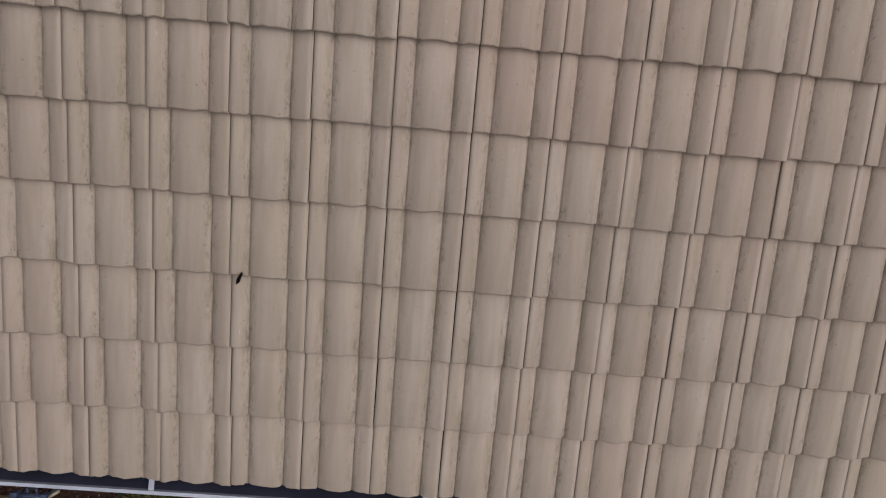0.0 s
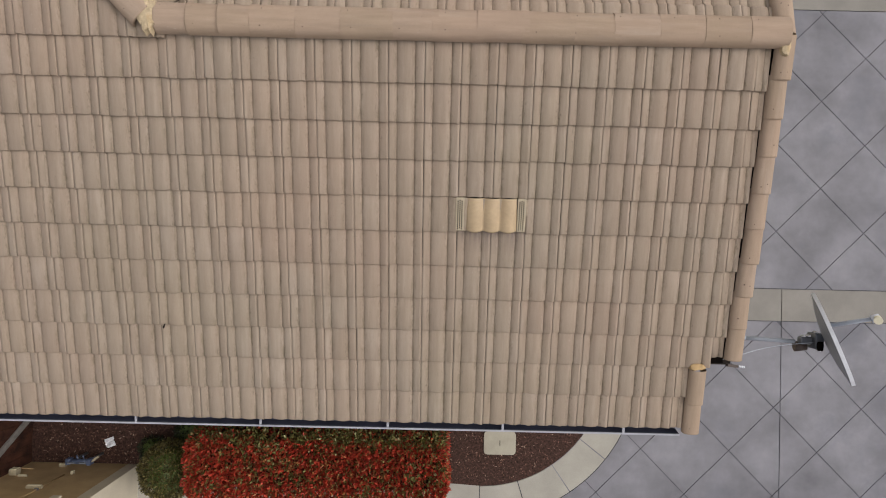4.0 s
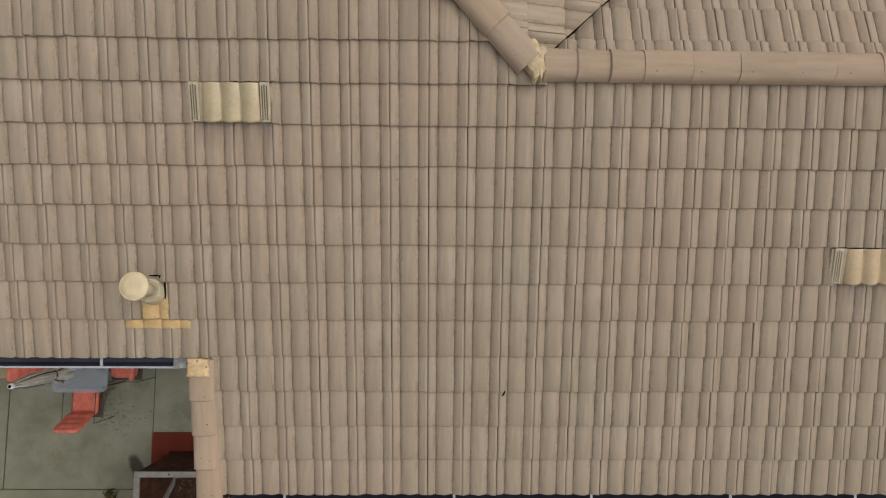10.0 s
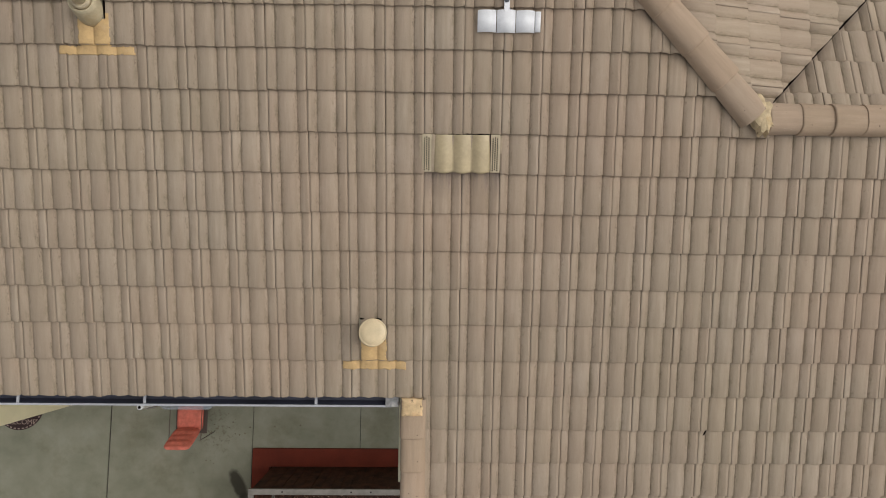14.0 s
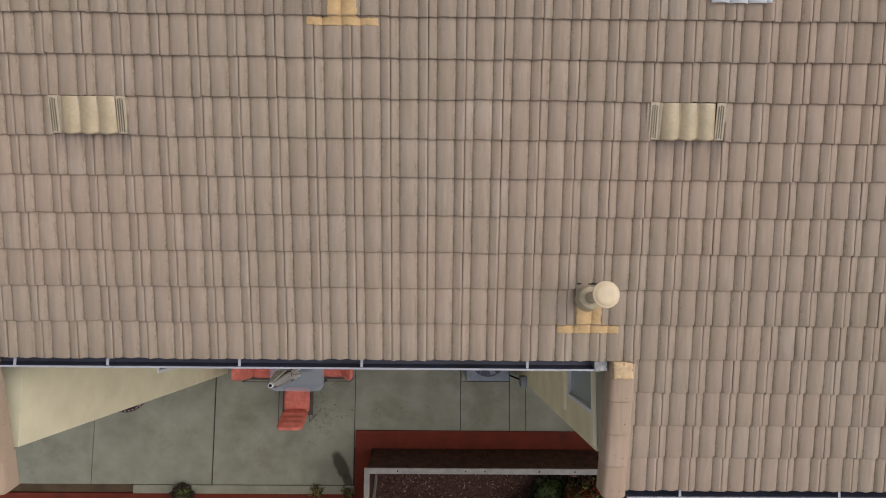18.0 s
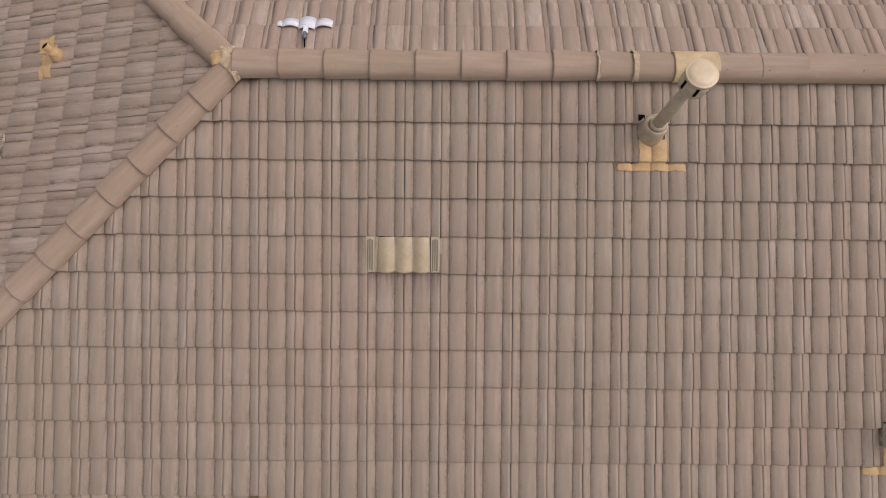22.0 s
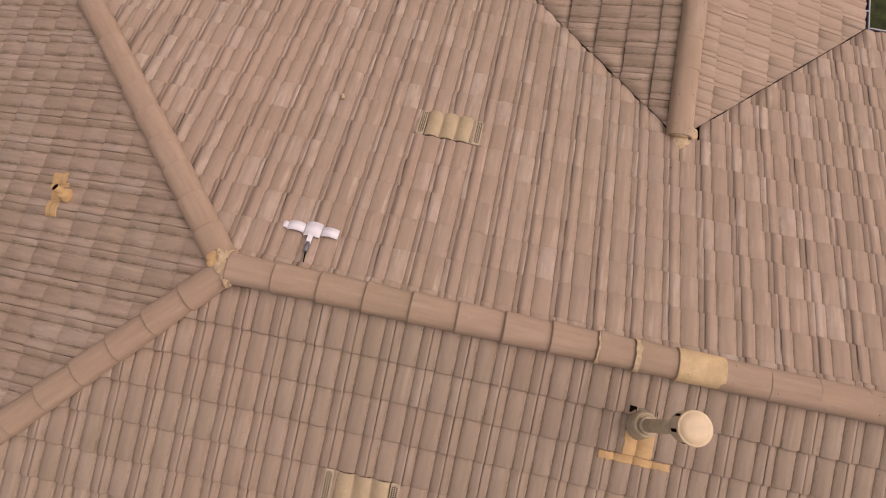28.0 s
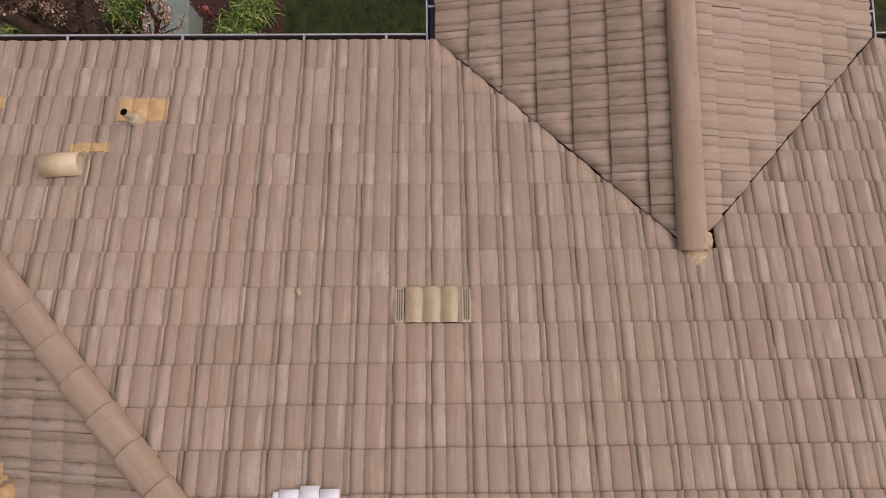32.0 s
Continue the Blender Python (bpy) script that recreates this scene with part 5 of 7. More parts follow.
part("dirt_specks", mesh_of("dirt_specks", verts, faces, SPECK), SPECK, court, "dark dirt specks")
strip = flat("patio_curb", [(-1.27, -6.16), (2.57, -6.16), (2.57, -6.02), (-1.27, -6.02)], 0.03, CONCRETE, "low concrete curb at the patio's edge", "curb")
flat("red_edging", [(2.575, -5.37), (9.5, -5.37), (9.5, -5.07), (2.575, -5.07)], 0.06, REDCURB, "red-painted edging along the planting bed", "edging")
flat("red_edging_side", [(2.575, -7.0), (2.86, -7.0), (2.86, -5.37), (2.575, -5.37)], 0.06, REDCURB, "red-painted edging beside the planting bed", "edging")
flat("red_edging_west", [(-6.0, -6.7), (2.57, -6.7), (2.57, -6.165), (-6.0, -6.165)], 0.02, REDCURB, "red-painted strip beyond the patio curb", "edging")
flat("planting_bed", [(2.88, -7.0), (11.0, -7.0), (11.0, -4.0), (5.6, -4.0), (5.6, -5.38), (2.88, -5.38)], -0.012, MULCH, "dark bark mulch bed under the south eave", "planting bed")
AX, AY = 11.1, -4.77             # centre of the bed's rounded end
arc = [(AX + 2.28 * math.cos(radians(a)), AY + 2.28 * math.sin(radians(a))) for a in range(-90, -5, 6)]
flat("planting_bed_round", [(10.25, -4.1), (10.25, -7.0)] + arc + [(13.35, -4.1)], 0.008, MULCH, "rounded end of the bark mulch bed", "planting bed")
walkway = flat("walkway", [(4.6, -7.49), (AX, -7.49), (AX, -7.0), (4.6, -7.0)], -0.02, JOINT, "pale curved concrete walkway round the mulch bed", "walkway")
for a, b in zip((4.6, 6.13, 6.745, 9.95, AX), (6.13, 6.745, 9.95, AX)):
    part("walk_panel", slab([(a + 0.006, -7.475), (b - 0.006, -7.475), (b - 0.006, -7.005), (a + 0.006, -7.005)], -0.03, 0.004), WALKWAY, walkway)
for k in range(5):
    a0, a1 = -90 + 17.5 * k + 0.2, -90 + 17.5 * (k + 1) - 0.2
    ring = [(AX + r * math.cos(radians(a0 + (a1 - a0) * q / 6)), AY + r * math.sin(radians(a0 + (a1 - a0) * q / 6))) for r, order in ((2.29, range(7)), (2.87, range(6, -1, -1))) for q in order]
    part("walk_panel", slab(ring, -0.03, 0.004), WALKWAY, walkway)
edge = [(AX + r * math.cos(radians(a)), AY + r * math.sin(radians(a))) for r, order in ((2.868, range(-90, -3, 6)), (2.886, range(-6, -91, -6))) for a in order]
part("walk_joint", slab(edge, -0.03, 0.003), JOINT, walkway)
drive = flat("driveway", [(6.745, -7.485), (6.745, -12.0), (26.0, -12.0), (26.0, 9.0), (12.3, 9.0), (12.3, -4.3)], -0.018, DRIVE_JOINT, "blue-grey concrete court scored in diagonal squares", "driveway")
paving(drive, 12.3, 18.63, -3.33, 1.81, 45, 1.14, 17.25, -1.478, 0.006, PAVING)
paving(drive, 6.76, 12.29, -9.6, -7.505, 45, 1.14, 17.25, -1.478, 0.006, WALKWAY)
paving(drive, 12.3, 16.56, -9.0, -3.94, 45, 1.14, 17.25, -1.478, 0.006, PAVING)
paving(drive, 16.575, 24.0, -9.0, -3.94, 45, 1.14, 17.25, -1.478, 0.006, PAVING)
paving(drive, 12.3, 18.63, 2.39, 6.0, 45, 1.14, 17.25, -1.478, 0.006, PAVING)
for y0, y1 in ((-3.925, -3.345), (1.825, 2.375)):
    for x0, x1 in ((12.4, 16.56), (16.575, 18.63)):
        part("paving_band", slab([(x0, y0), (x1, y0), (x1, y1), (x0, y1)], -0.03, 0.002), BAND, drive)
part("paving_band", slab([(18.645, -3.925), (19.3, -3.925), (19.3, 6.0), (18.645, 6.0)], -0.03, 0.002), BAND, drive)
paving(drive, 19.315, 25.0, -3.92, 6.0, 0, 2.0, 19.53, 0, 0.006, PAVING)
side = flat("side_path", [(4.9, -10.5), (6.735, -10.5), (6.735, -7.5), (4.9, -7.5)], -0.02, JOINT, "pale concrete path beyond the hedge", "path")
for a, b in ((4.9, 6.13), (6.13, 6.735)):
    part("walk_panel", slab([(a + 0.006, -10.5), (b - 0.006, -10.5), (b - 0.006, -7.497), (a + 0.006, -7.497)], -0.03, 0.0), WALKWAY, side)

lawn = flat("lawn", [(-1.45, 4.5), (14.0, 4.5), (14.0, 7.73), (-1.45, 7.73)], -0.015, LAWN, "short dark green lawn before the north wing", "lawn")
flat("north_bed", [(-9.0, 3.9), (-1.45, 3.9), (-1.45, 7.73), (-9.0, 7.73)], -0.010, MULCH, "dark red-brown bark mulch bed on the north side", "planting bed")
flat("verge", [(-30, 8.82), (30, 8.82), (30, 10.6), (-30, 10.6)], -0.008, LAWN, "brown-green verge between sidewalk and street", "verge")
flat("kerb", [(-30, 10.6), (30, 10.6), (30, 10.78), (-30, 10.78)], 0.0, WALKWAY, "pale concrete kerb", "kerb")
flat("road", [(-30, 10.78), (30, 10.78), (30, 18.0), (-30, 18.0)], -0.04, STREET, "grey asphalt street", "road")
walk_n = flat("sidewalk", [(-14, 7.73), (16, 7.73), (16, 8.82), (-14, 8.82)], -0.02, JOINT, "grey concrete sidewalk in square panels", "sidewalk")
rnd = random.Random(5)
SIDE = [plain_material("sidewalk_concrete", hexa(*c), 0.85, vary=0.10, scale=1.6, grain=90, bump=0.2, dark=hexa(112, 109, 105)) for c in ((148, 149, 141), (131, 132, 123), (125, 125, 116), (161, 162, 163))]
for i, x in enumerate([-14 + (-2.516 + 14) % 1.083 + 1.083 * k for k in range(27)]):
    part("sidewalk_panel", slab([(x + 0.008, 7.745), (x + 1.075, 7.745), (x + 1.075, 8.80), (x + 0.008, 8.80)], -0.04, 0.0), SIDE[3] if x < -2.6 else SIDE[rnd.randrange(3)], walk_n)

# lawn blades
verts, faces = [], []
rnd = random.Random(11)
for _ in range(9000):
    x, y = rnd.uniform(-1.4, 7.5), rnd.uniform(5.9, 7.71)
    a, h, w = rnd.uniform(0, 6.28), rnd.uniform(0.03, 0.06), 0.006
    n = len(verts)
    verts += [(x - w * math.cos(a), y - w * math.sin(a), -0.015), (x + w * math.cos(a), y + w * math.sin(a), -0.015), (x + rnd.uniform(-0.02, 0.02), y + rnd.uniform(-0.02, 0.02), h)]
    faces.append((n, n + 1, n + 2))
thing("grass", "short dark green grass blades", "grass", kind="stuff", data=mesh_of("grass", verts, faces, leaf_material("grass_blades", ((0.0, hexa(38, 52, 22)), (1.0, hexa(78, 94, 44))))))
# bark chips
verts, faces = [], []
for _ in range(16000):
    if rnd.random() < 0.7:
        x, y = rnd.uniform(3.0, 13.0), rnd.uniform(-6.95, -4.3)
        if (x > 11.0 and (x - 11.1) ** 2 + (y + 4.77) ** 2 > 2.22 ** 2) or (x < 8.3 and y > -5.42):
            continue
    else:
        x, y = rnd.uniform(-7, -1.5), rnd.uniform(5.9, 7.71)
    a, l, w = rnd.uniform(0, 6.28), rnd.uniform(0.006, 0.022), rnd.uniform(0.003, 0.008)
    c, s = math.cos(a), math.sin(a)
    n = len(verts)
    t = rnd.uniform(0.0, 0.02)
    up = 0.014 if x > 10.25 else 0.0
    verts += [(x + l * c - w * s, y + l * s + w * c, up + t), (x - l * c - w * s, y - l * s + w * c, up + 0.012 - t), (x - l * c + w * s, y - l * s - w * c, up + 0.014 - t), (x + l * c + w * s, y + l * s - w * c, up + t - 0.006)]
    faces.append((n, n + 1, n + 2, n + 3))
thing("bark_chips", "loose red-brown bark chips on the beds", "mulch", kind="stuff", data=mesh_of("bark_chips", verts, faces, leaf_material("bark_chip", ((0.0, hexa(50, 33, 27)), (0.55, hexa(92, 66, 56)), (0.85, hexa(128, 96, 82)), (1.0, hexa(168, 148, 132))), 0.9)))


# ---- plants ----
def leaf_cloud(rnd, count, place, size):
    """Loose bent leaves; place(rnd) gives a spot and the outward way."""
    verts, faces = [], []
    for _ in range(count):
        o, out = place(rnd)
        d = (Vector(out) + Vector((rnd.uniform(-1, 1), rnd.uniform(-1, 1), rnd.uniform(-0.6, 1.0)))).normalized()
        side = d.cross(Vector((rnd.uniform(-1, 1), rnd.uniform(-1, 1), rnd.uniform(-1, 1)))).normalized()
        up = side.cross(d)
        l, w = size * rnd.uniform(0.7, 1.35), size * rnd.uniform(0.22, 0.34)
        n = len(verts)
        o = Vector(o)
        verts += [tuple(o), tuple(o + d * l * 0.5 + side * w + up * 0.1 * l), tuple(o + d * l), tuple(o + d * l * 0.5 - side * w + up * 0.1 * l)]
        faces += [(n, n + 1, n + 2), (n, n + 2, n + 3)]
    return verts, faces


def olive_patch(x, y, z):
    """How far the older olive leaves show at a spot of the hedge, in clumps."""
    n = 0.55 * noise.noise(Vector((x * 1.3, y * 1.5, z))) + 1.25 * noise.noise(Vector((x * 9.5 + 7, y * 9.5, z * 5)))
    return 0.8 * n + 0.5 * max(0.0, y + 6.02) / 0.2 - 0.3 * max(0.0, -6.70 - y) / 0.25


def hedge_place(x0, x1, y0, y1, z0, z1, olive):
    def place(rnd):
        while True:
            p, out = spot(rnd)
            if (olive_patch(*p) + rnd.uniform(-0.5, 0.5) > 0.14) == olive:
                return p, out

    def spot(rnd):
        pick = rnd.random()
        x, y, z = rnd.uniform(x0, x1), rnd.uniform(y0, y1), rnd.uniform(z0, z1)
        if pick < 0.62:
            z, out = z1, (0, 0, 1)
        elif pick < 0.75:
            y, out = y0, (0, -1, 0.3)
        elif pick < 0.85:
            y, out = y1, (0, 1, 0.3)
        else:
            x, out = ((x0, (-1, 0, 0.3)), (x1, (1, 0, 0.3)))[rnd.random() < 0.5]
        k = 0.10 * noise.noise(Vector((x * 2.2, y * 2.2, z * 2.2))) + 0.05 * noise.noise(Vector((x * 7, y * 7, z * 7))) + rnd.uniform(-0.15, 0.03)
        p = Vector((x + out[0] * k, y + out[1] * k, z + out[2] * k))
        # corners drawn in, as clipping leaves them
        rr = 0.26
        core = Vector((min(max(p.x, x0 + rr), x1 - rr), min(max(p.y, y0 + rr), y1 - rr), min(p.z, z1 - rr)))
        d = p - core
        if d.length > rr + 0.06:
            p = core + d.normalized() * (rr + rnd.uniform(-0.03, 0.06))
        return tuple(p), out
    return place


hedge = thing("hedge", "clipped photinia hedge with glossy red new leaves", "hedge", "", pose(0, 0, 0))
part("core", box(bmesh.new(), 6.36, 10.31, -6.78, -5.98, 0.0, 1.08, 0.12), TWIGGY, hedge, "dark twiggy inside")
part("red_leaves", mesh_of("red_leaves", *leaf_cloud(random.Random(3), 19000, hedge_place(6.20, 10.46, -6.93, -5.9, 0.25, 1.22, False), 0.068), LEAF_RED), LEAF_RED, hedge, "bright red young leaves")
part("green_leaves", mesh_of("green_leaves", *leaf_cloud(random.Random(4), 10500, hedge_place(6.22, 10.44, -6.90, -5.85, 0.15, 1.20, True), 0.068), LEAF_MIX), LEAF_MIX, hedge, "green older leaves")
# olive fringe towards the house; its darker leaf colour also carries the eave's shade
part("shaded_leaves", mesh_of("shaded_leaves", *leaf_cloud(random.Random(6), 3000, hedge_place(6.22, 10.44, -6.06, -5.83, 0.15, 1.17, True), 0.064), LEAF_OLIVE), LEAF_OLIVE, hedge, "olive leaves towards the house, darker tone standing for the eave's shade")


def round_place(cx, cy, cz, rx, ry, rz):
    def place(rnd):
        while True:
            v = Vector((rnd.gauss(0, 1), rnd.gauss(0, 1), rnd.gauss(0, 1))).normalized()
            if v.z > -0.5:
                break
        k = 1 + 0.12 * noise.noise(v * 2.6 + Vector((cx, cy, 0))) + rnd.uniform(-0.12, 0.03)
        return (cx + v.x * rx * k, cy + v.y * ry * k, cz + v.z * rz * k), v
    return place


def shrub(cx, cy, r, h, label, count, size, mat, seed, name="shrub"):
    s = thing(name, label, "shrub", "", pose(cx, cy, 0))
    bm = blob(r * 0.82, r * 0.82, h * 0.42, seed)
    bmesh.ops.translate(bm, verts=bm.verts, vec=(0, 0, h * 0.5))
    part("core", bm, LEAF_GREEN, s, "dark inside")
    part("leaves", mesh_of("leaves", *leaf_cloud(random.Random(seed), count, round_place(0, 0, h * 0.52, r, r, h * 0.5), size), mat), mat, s)
    part("stem", cyl(bmesh.new(), (0, 0, -0.05), (0, 0, h * 0.5), 0.03, seg=8), BARK, s)
    return s


shrub(5.70, -6.67, 0.47, 1.05, "rounded dark green shrub at the corner of the low building", 6500, 0.042, LEAF_OLIVE, 21)
shrub(-0.36, -6.14, 0.16, 0.3, "small dark round bush beside the patio curb", 500, 0.05, leaf_material("dry_bush", ((0.0, hexa(38, 30, 28)), (1.0, hexa(70, 54, 48)))), 22, "bush")
shrub(6.0, -6.15, 0.36, 0.4, "dark leafy plants in the fenced bed", 900, 0.055, LEAF_DARK, 23, "bed_plant")
shrub(5.2, -6.5, 0.25, 0.25, "small dark leafy plant in the fenced bed", 500, 0.05, LEAF_DARK, 24, "bed_plant")


def strap_plant(cx, cy, r, count, label, seed, h=0.45, leaf=None):
    rnd = random.Random(seed)
    verts, faces = [], []
    for _ in range(count):
        a = rnd.uniform(0, 6.283)
        x0, y0 = cx + rnd.gauss(0, r * 0.3), cy + rnd.gauss(0, r * 0.3)
        reach, top = rnd.uniform(0.15, 0.40) * r / 0.45, h * rnd.uniform(0.5, 1.0)
        w = rnd.uniform(0.009, 0.016)
        c, s = math.cos(a), math.sin(a)
        n = len(verts)
        for k in range(5):
            q = k / 4
            d, z, ww = reach * q, top * math.sin(math.pi * min(1, q * 0.85)), w * (1 - q ** 2.5) + 0.001
            verts += [(x0 + d * c - ww * s, y0 + d * s + ww * c, z), (x0 + d * c + ww * s, y0 + d * s - ww * c, z)]
        for k in range(4):
            b = n + 2 * k
            faces.append((b, b + 1, b + 3, b + 2))
    s = thing("strap_leaf_plant", label, "plant", "strap-leaved plants", pose(0, 0, 0))
    part("leaves", mesh_of("leaves", verts, faces, leaf or LEAF_STRAP, True), leaf or LEAF_STRAP, s)
    return s


strap_plant(-1.95, 7.3, 0.42, 360, "bright green strap-leaved clump at the lawn's edge", 31, 0.3)
strap_plant(-2.32, 6.85, 0.42, 330, "bright green strap-leaved clump beside the marker", 36, 0.3)
strap_plant(-4.3, 7.2, 0.45, 280, "green strap-leaved clump under the blossoming tree", 32)
strap_plant(-6.1, 6.7, 0.5, 280, "green strap-leaved clump at the bed's far end", 33)
strap_plant(1.94, -6.1, 0.13, 40, "small spiky dull green plant at the patio curb", 34, 0.16, LEAF_OLIVE)
strap_plant(2.46, -6.12, 0.13, 40, "small spiky dull green plant at the patio curb", 35, 0.16, LEAF_OLIVE)


def branch(bm, a, b, r0, r1, seg=7):
    cyl(bm, a, b, r0, r1, seg, caps=False)


def limb_mesh(rnd, points, r0, r1, tips):
    """One limb: a bent tapered stem with twigs along it, blossom spots kept in tips."""
    bm = bmesh.new()
    pts = [Vector(p) for p in points]
    path = []
    for a, b in zip(pts, pts[1:]):
        for k in range(5):
            path.append(a.lerp(b, k / 5) + Vector((rnd.gauss(0, 0.022), rnd.gauss(0, 0.022), rnd.gauss(0, 0.015))))
    path.append(pts[-1])
    n = len(path) - 1

    def twig(o, d, ln, r, depth):
        for _ in range(3):
            d = (d + Vector((rnd.gauss(0, 0.16), rnd.gauss(0, 0.16), rnd.uniform(-0.02, 0.2)))).normalized()
            e = o + d * ln / 3
            branch(bm, o, e, r, r * 0.8, 5)
            o, r = e, r * 0.8
            tips.append((o.copy(), depth))
            if depth and rnd.random() < 0.85:
                nd = (d + Vector((rnd.gauss(0, 0.55), rnd.gauss(0, 0.55), rnd.uniform(-0.1, 0.5)))).normalized()
                twig(o, nd, ln * rnd.uniform(0.45, 0.7), r * 0.7, depth - 1)

    for k in range(n):
        q0, q1 = k / n, (k + 1) / n
        branch(bm, path[k], path[k + 1], r0 + (r1 - r0) * q0, r0 + (r1 - r0) * q1, 9)
        if q1 > 0.3:
            d = (path[k + 1] - path[k]).normalized()
            for _ in range(1 if q1 < 0.6 else 2):
                nd = (d * 0.8 + Vector((rnd.gauss(0, 0.6), rnd.gauss(0, 0.6), rnd.uniform(0.0, 0.6)))).normalized()
                twig(path[k + 1], nd, rnd.uniform(0.35, 0.7), (r0 + (r1 - r0) * q1) * 0.42, 2)
    twig(path[-1], (path[-1] - path[-2]).normalized(), 0.6, r1, 2)
    return smooth_bm(bm)


def blossom_tree(cx, cy, seed):
    rnd = random.Random(seed)
    tree = thing("blossom_tree", "half-bare tree with dark limbs, brown twigs and pale blossom", "tree", "", pose(cx, cy, 0))
    trunk = bmesh.new()
    cyl(trunk, (0, 0, -0.1), (-0.03, 0.02, 0.5), 0.17, 0.14, 14)
    cyl(trunk, (-0.03, 0.02, 0.48), (-0.08, 0.04, 0.95), 0.142, 0.12, 14)
    part("trunk", smooth_bm(trunk), BARK, tree, "grey-brown trunk")
    tips = []
    for k, pts in enumerate((((-0.08, 0.04, 0.85), (-0.8, 0.2, 1.55), (-1.8, 0.5, 3.0)), ((-0.08, 0.04, 0.9), (-0.6, 0.12, 1.7), (-1.35, 0.3, 3.1)),
                             ((-0.08, 0.04, 0.9), (-0.45, 0.4, 1.8), (-0.75, 0.85, 3.2)), ((-0.08, 0.04, 0.9), (-0.1, 0.25, 1.7), (-0.05, 0.55, 2.9)),
                             ((-0.05, 0.04, 0.75), (0.75, 0.02, 1.15), (1.33, 0.1, 1.7), (1.55, 0.4, 2.8)), ((-0.08, 0.04, 0.9), (-0.9, 0.5, 1.6), (-1.6, 1.1, 2.9)), ((-0.08, 0.04, 0.9), (0.15, 0.45, 1.7), (0.45, 0.8, 2.6)), ((-0.1, 0.02, 0.8), (-1.0, -0.1, 1.2), (-2.1, -0.1, 2.0)))):
        part("limb", limb_mesh(rnd, pts, (0.16 if k in (0, 1, 7) else 0.12) if k != 4 else 0.06, 0.034, tips), BARK, tree, "bent dark limb with twigs")
    verts, faces = [], []
    for o, depth in tips:
        if rnd.random() < (0.94 if depth == 2 else 0.78):
            continue
        spread = rnd.choice((0.03, 0.036, 0.05))
        for _ in range(rnd.randrange(8, 20)):
            c = o + Vector((rnd.gauss(0, spread), rnd.gauss(0, spread), rnd.gauss(0, spread)))
            s = rnd.uniform(0.010, 0.023)
            u = Vector((rnd.gauss(0, 1), rnd.gauss(0, 1), rnd.gauss(0, 1))).normalized()
            v = u.orthogonal().normalized()
            n = len(verts)
            w = u.cross(v)
            verts += [tuple(c + s * u), tuple(c + s * v), tuple(c - s * u), tuple(c - s * v), tuple(c + 0.6 * s * w)]
            faces += [(n, n + 1, n + 4), (n + 1, n + 2, n + 4), (n + 2, n + 3, n + 4), (n + 3, n, n + 4)]
    part("blossom", mesh_of("blossom", verts, faces, BLOSSOM), BLOSSOM, tree, "pale and brownish blossom clusters")
    return tree


blossom_tree(-4.3, 6.0, 8)
bare = thing("bare_sapling", "thin leafless sapling with fine dark twigs by the sidewalk", "tree", "", pose(9.2, 8.2, 0))
rnd = random.Random(19)
st = bmesh.new()
cyl(st, (0, 0, -0.1), (-0.02, 0.0, 0.5), 0.02, 0.014, 10)
part("trunk", smooth_bm(st), BARK, bare, "thin grey-brown trunk")
for pts in (((-0.02, 0, 0.45), (-0.1, 0.05, 0.9), (-0.2, 0.1, 1.3)), ((-0.02, 0, 0.45), (0.12, -0.05, 0.8), (0.25, -0.15, 1.2)), ((-0.02, 0, 0.45), (0.05, 0.15, 0.9), (0.05, 0.2, 1.4))):
    part("limb", limb_mesh(rnd, pts, 0.007, 0.0035, []), BARK, bare, "thin bare twigs")

# ---- courtyard things ----
def cushion(w, l, h, folds, seed):
    """A stuffed cushion with rounded corners and sewn folds across it."""
    bm = bmesh.new()
    nx, ny = 16, 20
    for side in (1, -1):
        rows = []
        for j in range(ny + 1):
            row = []
            for i in range(nx + 1):
                x, y = 2 * i / nx - 1, 2 * j / ny - 1
                k = max(abs(x) ** 5 + abs(y) ** 5, 1e-6)
                puff = max(0.0, 1 - k / 1.02) ** 0.35 if k < 1 else 0
                fold = 1 - 0.45 * math.exp(-(((y + 1) / 2 * (folds + 1)) % 1 - 0.5) ** 2 * 60)
                crumple = 1 + 0.10 * noise.noise(Vector((x * 4, y * 4, seed)))
                shrink = min(1.0, (1 / k) ** 0.2)
                row.append(bm.verts.new((x * shrink * w / 2, y * shrink * l / 2, h / 2 + side * h / 2 * puff * (fold if side > 0 else 1) * crumple)))
            rows.append(row)
        for a, b in zip(rows, rows[1:]):
            for i in range(nx):
                bm.faces.new((a[i], a[i + 1], b[i + 1], b[i])).smooth = True
    bmesh.ops.remove_doubles(bm, verts=bm.verts, dist=0.0008)
    return bm


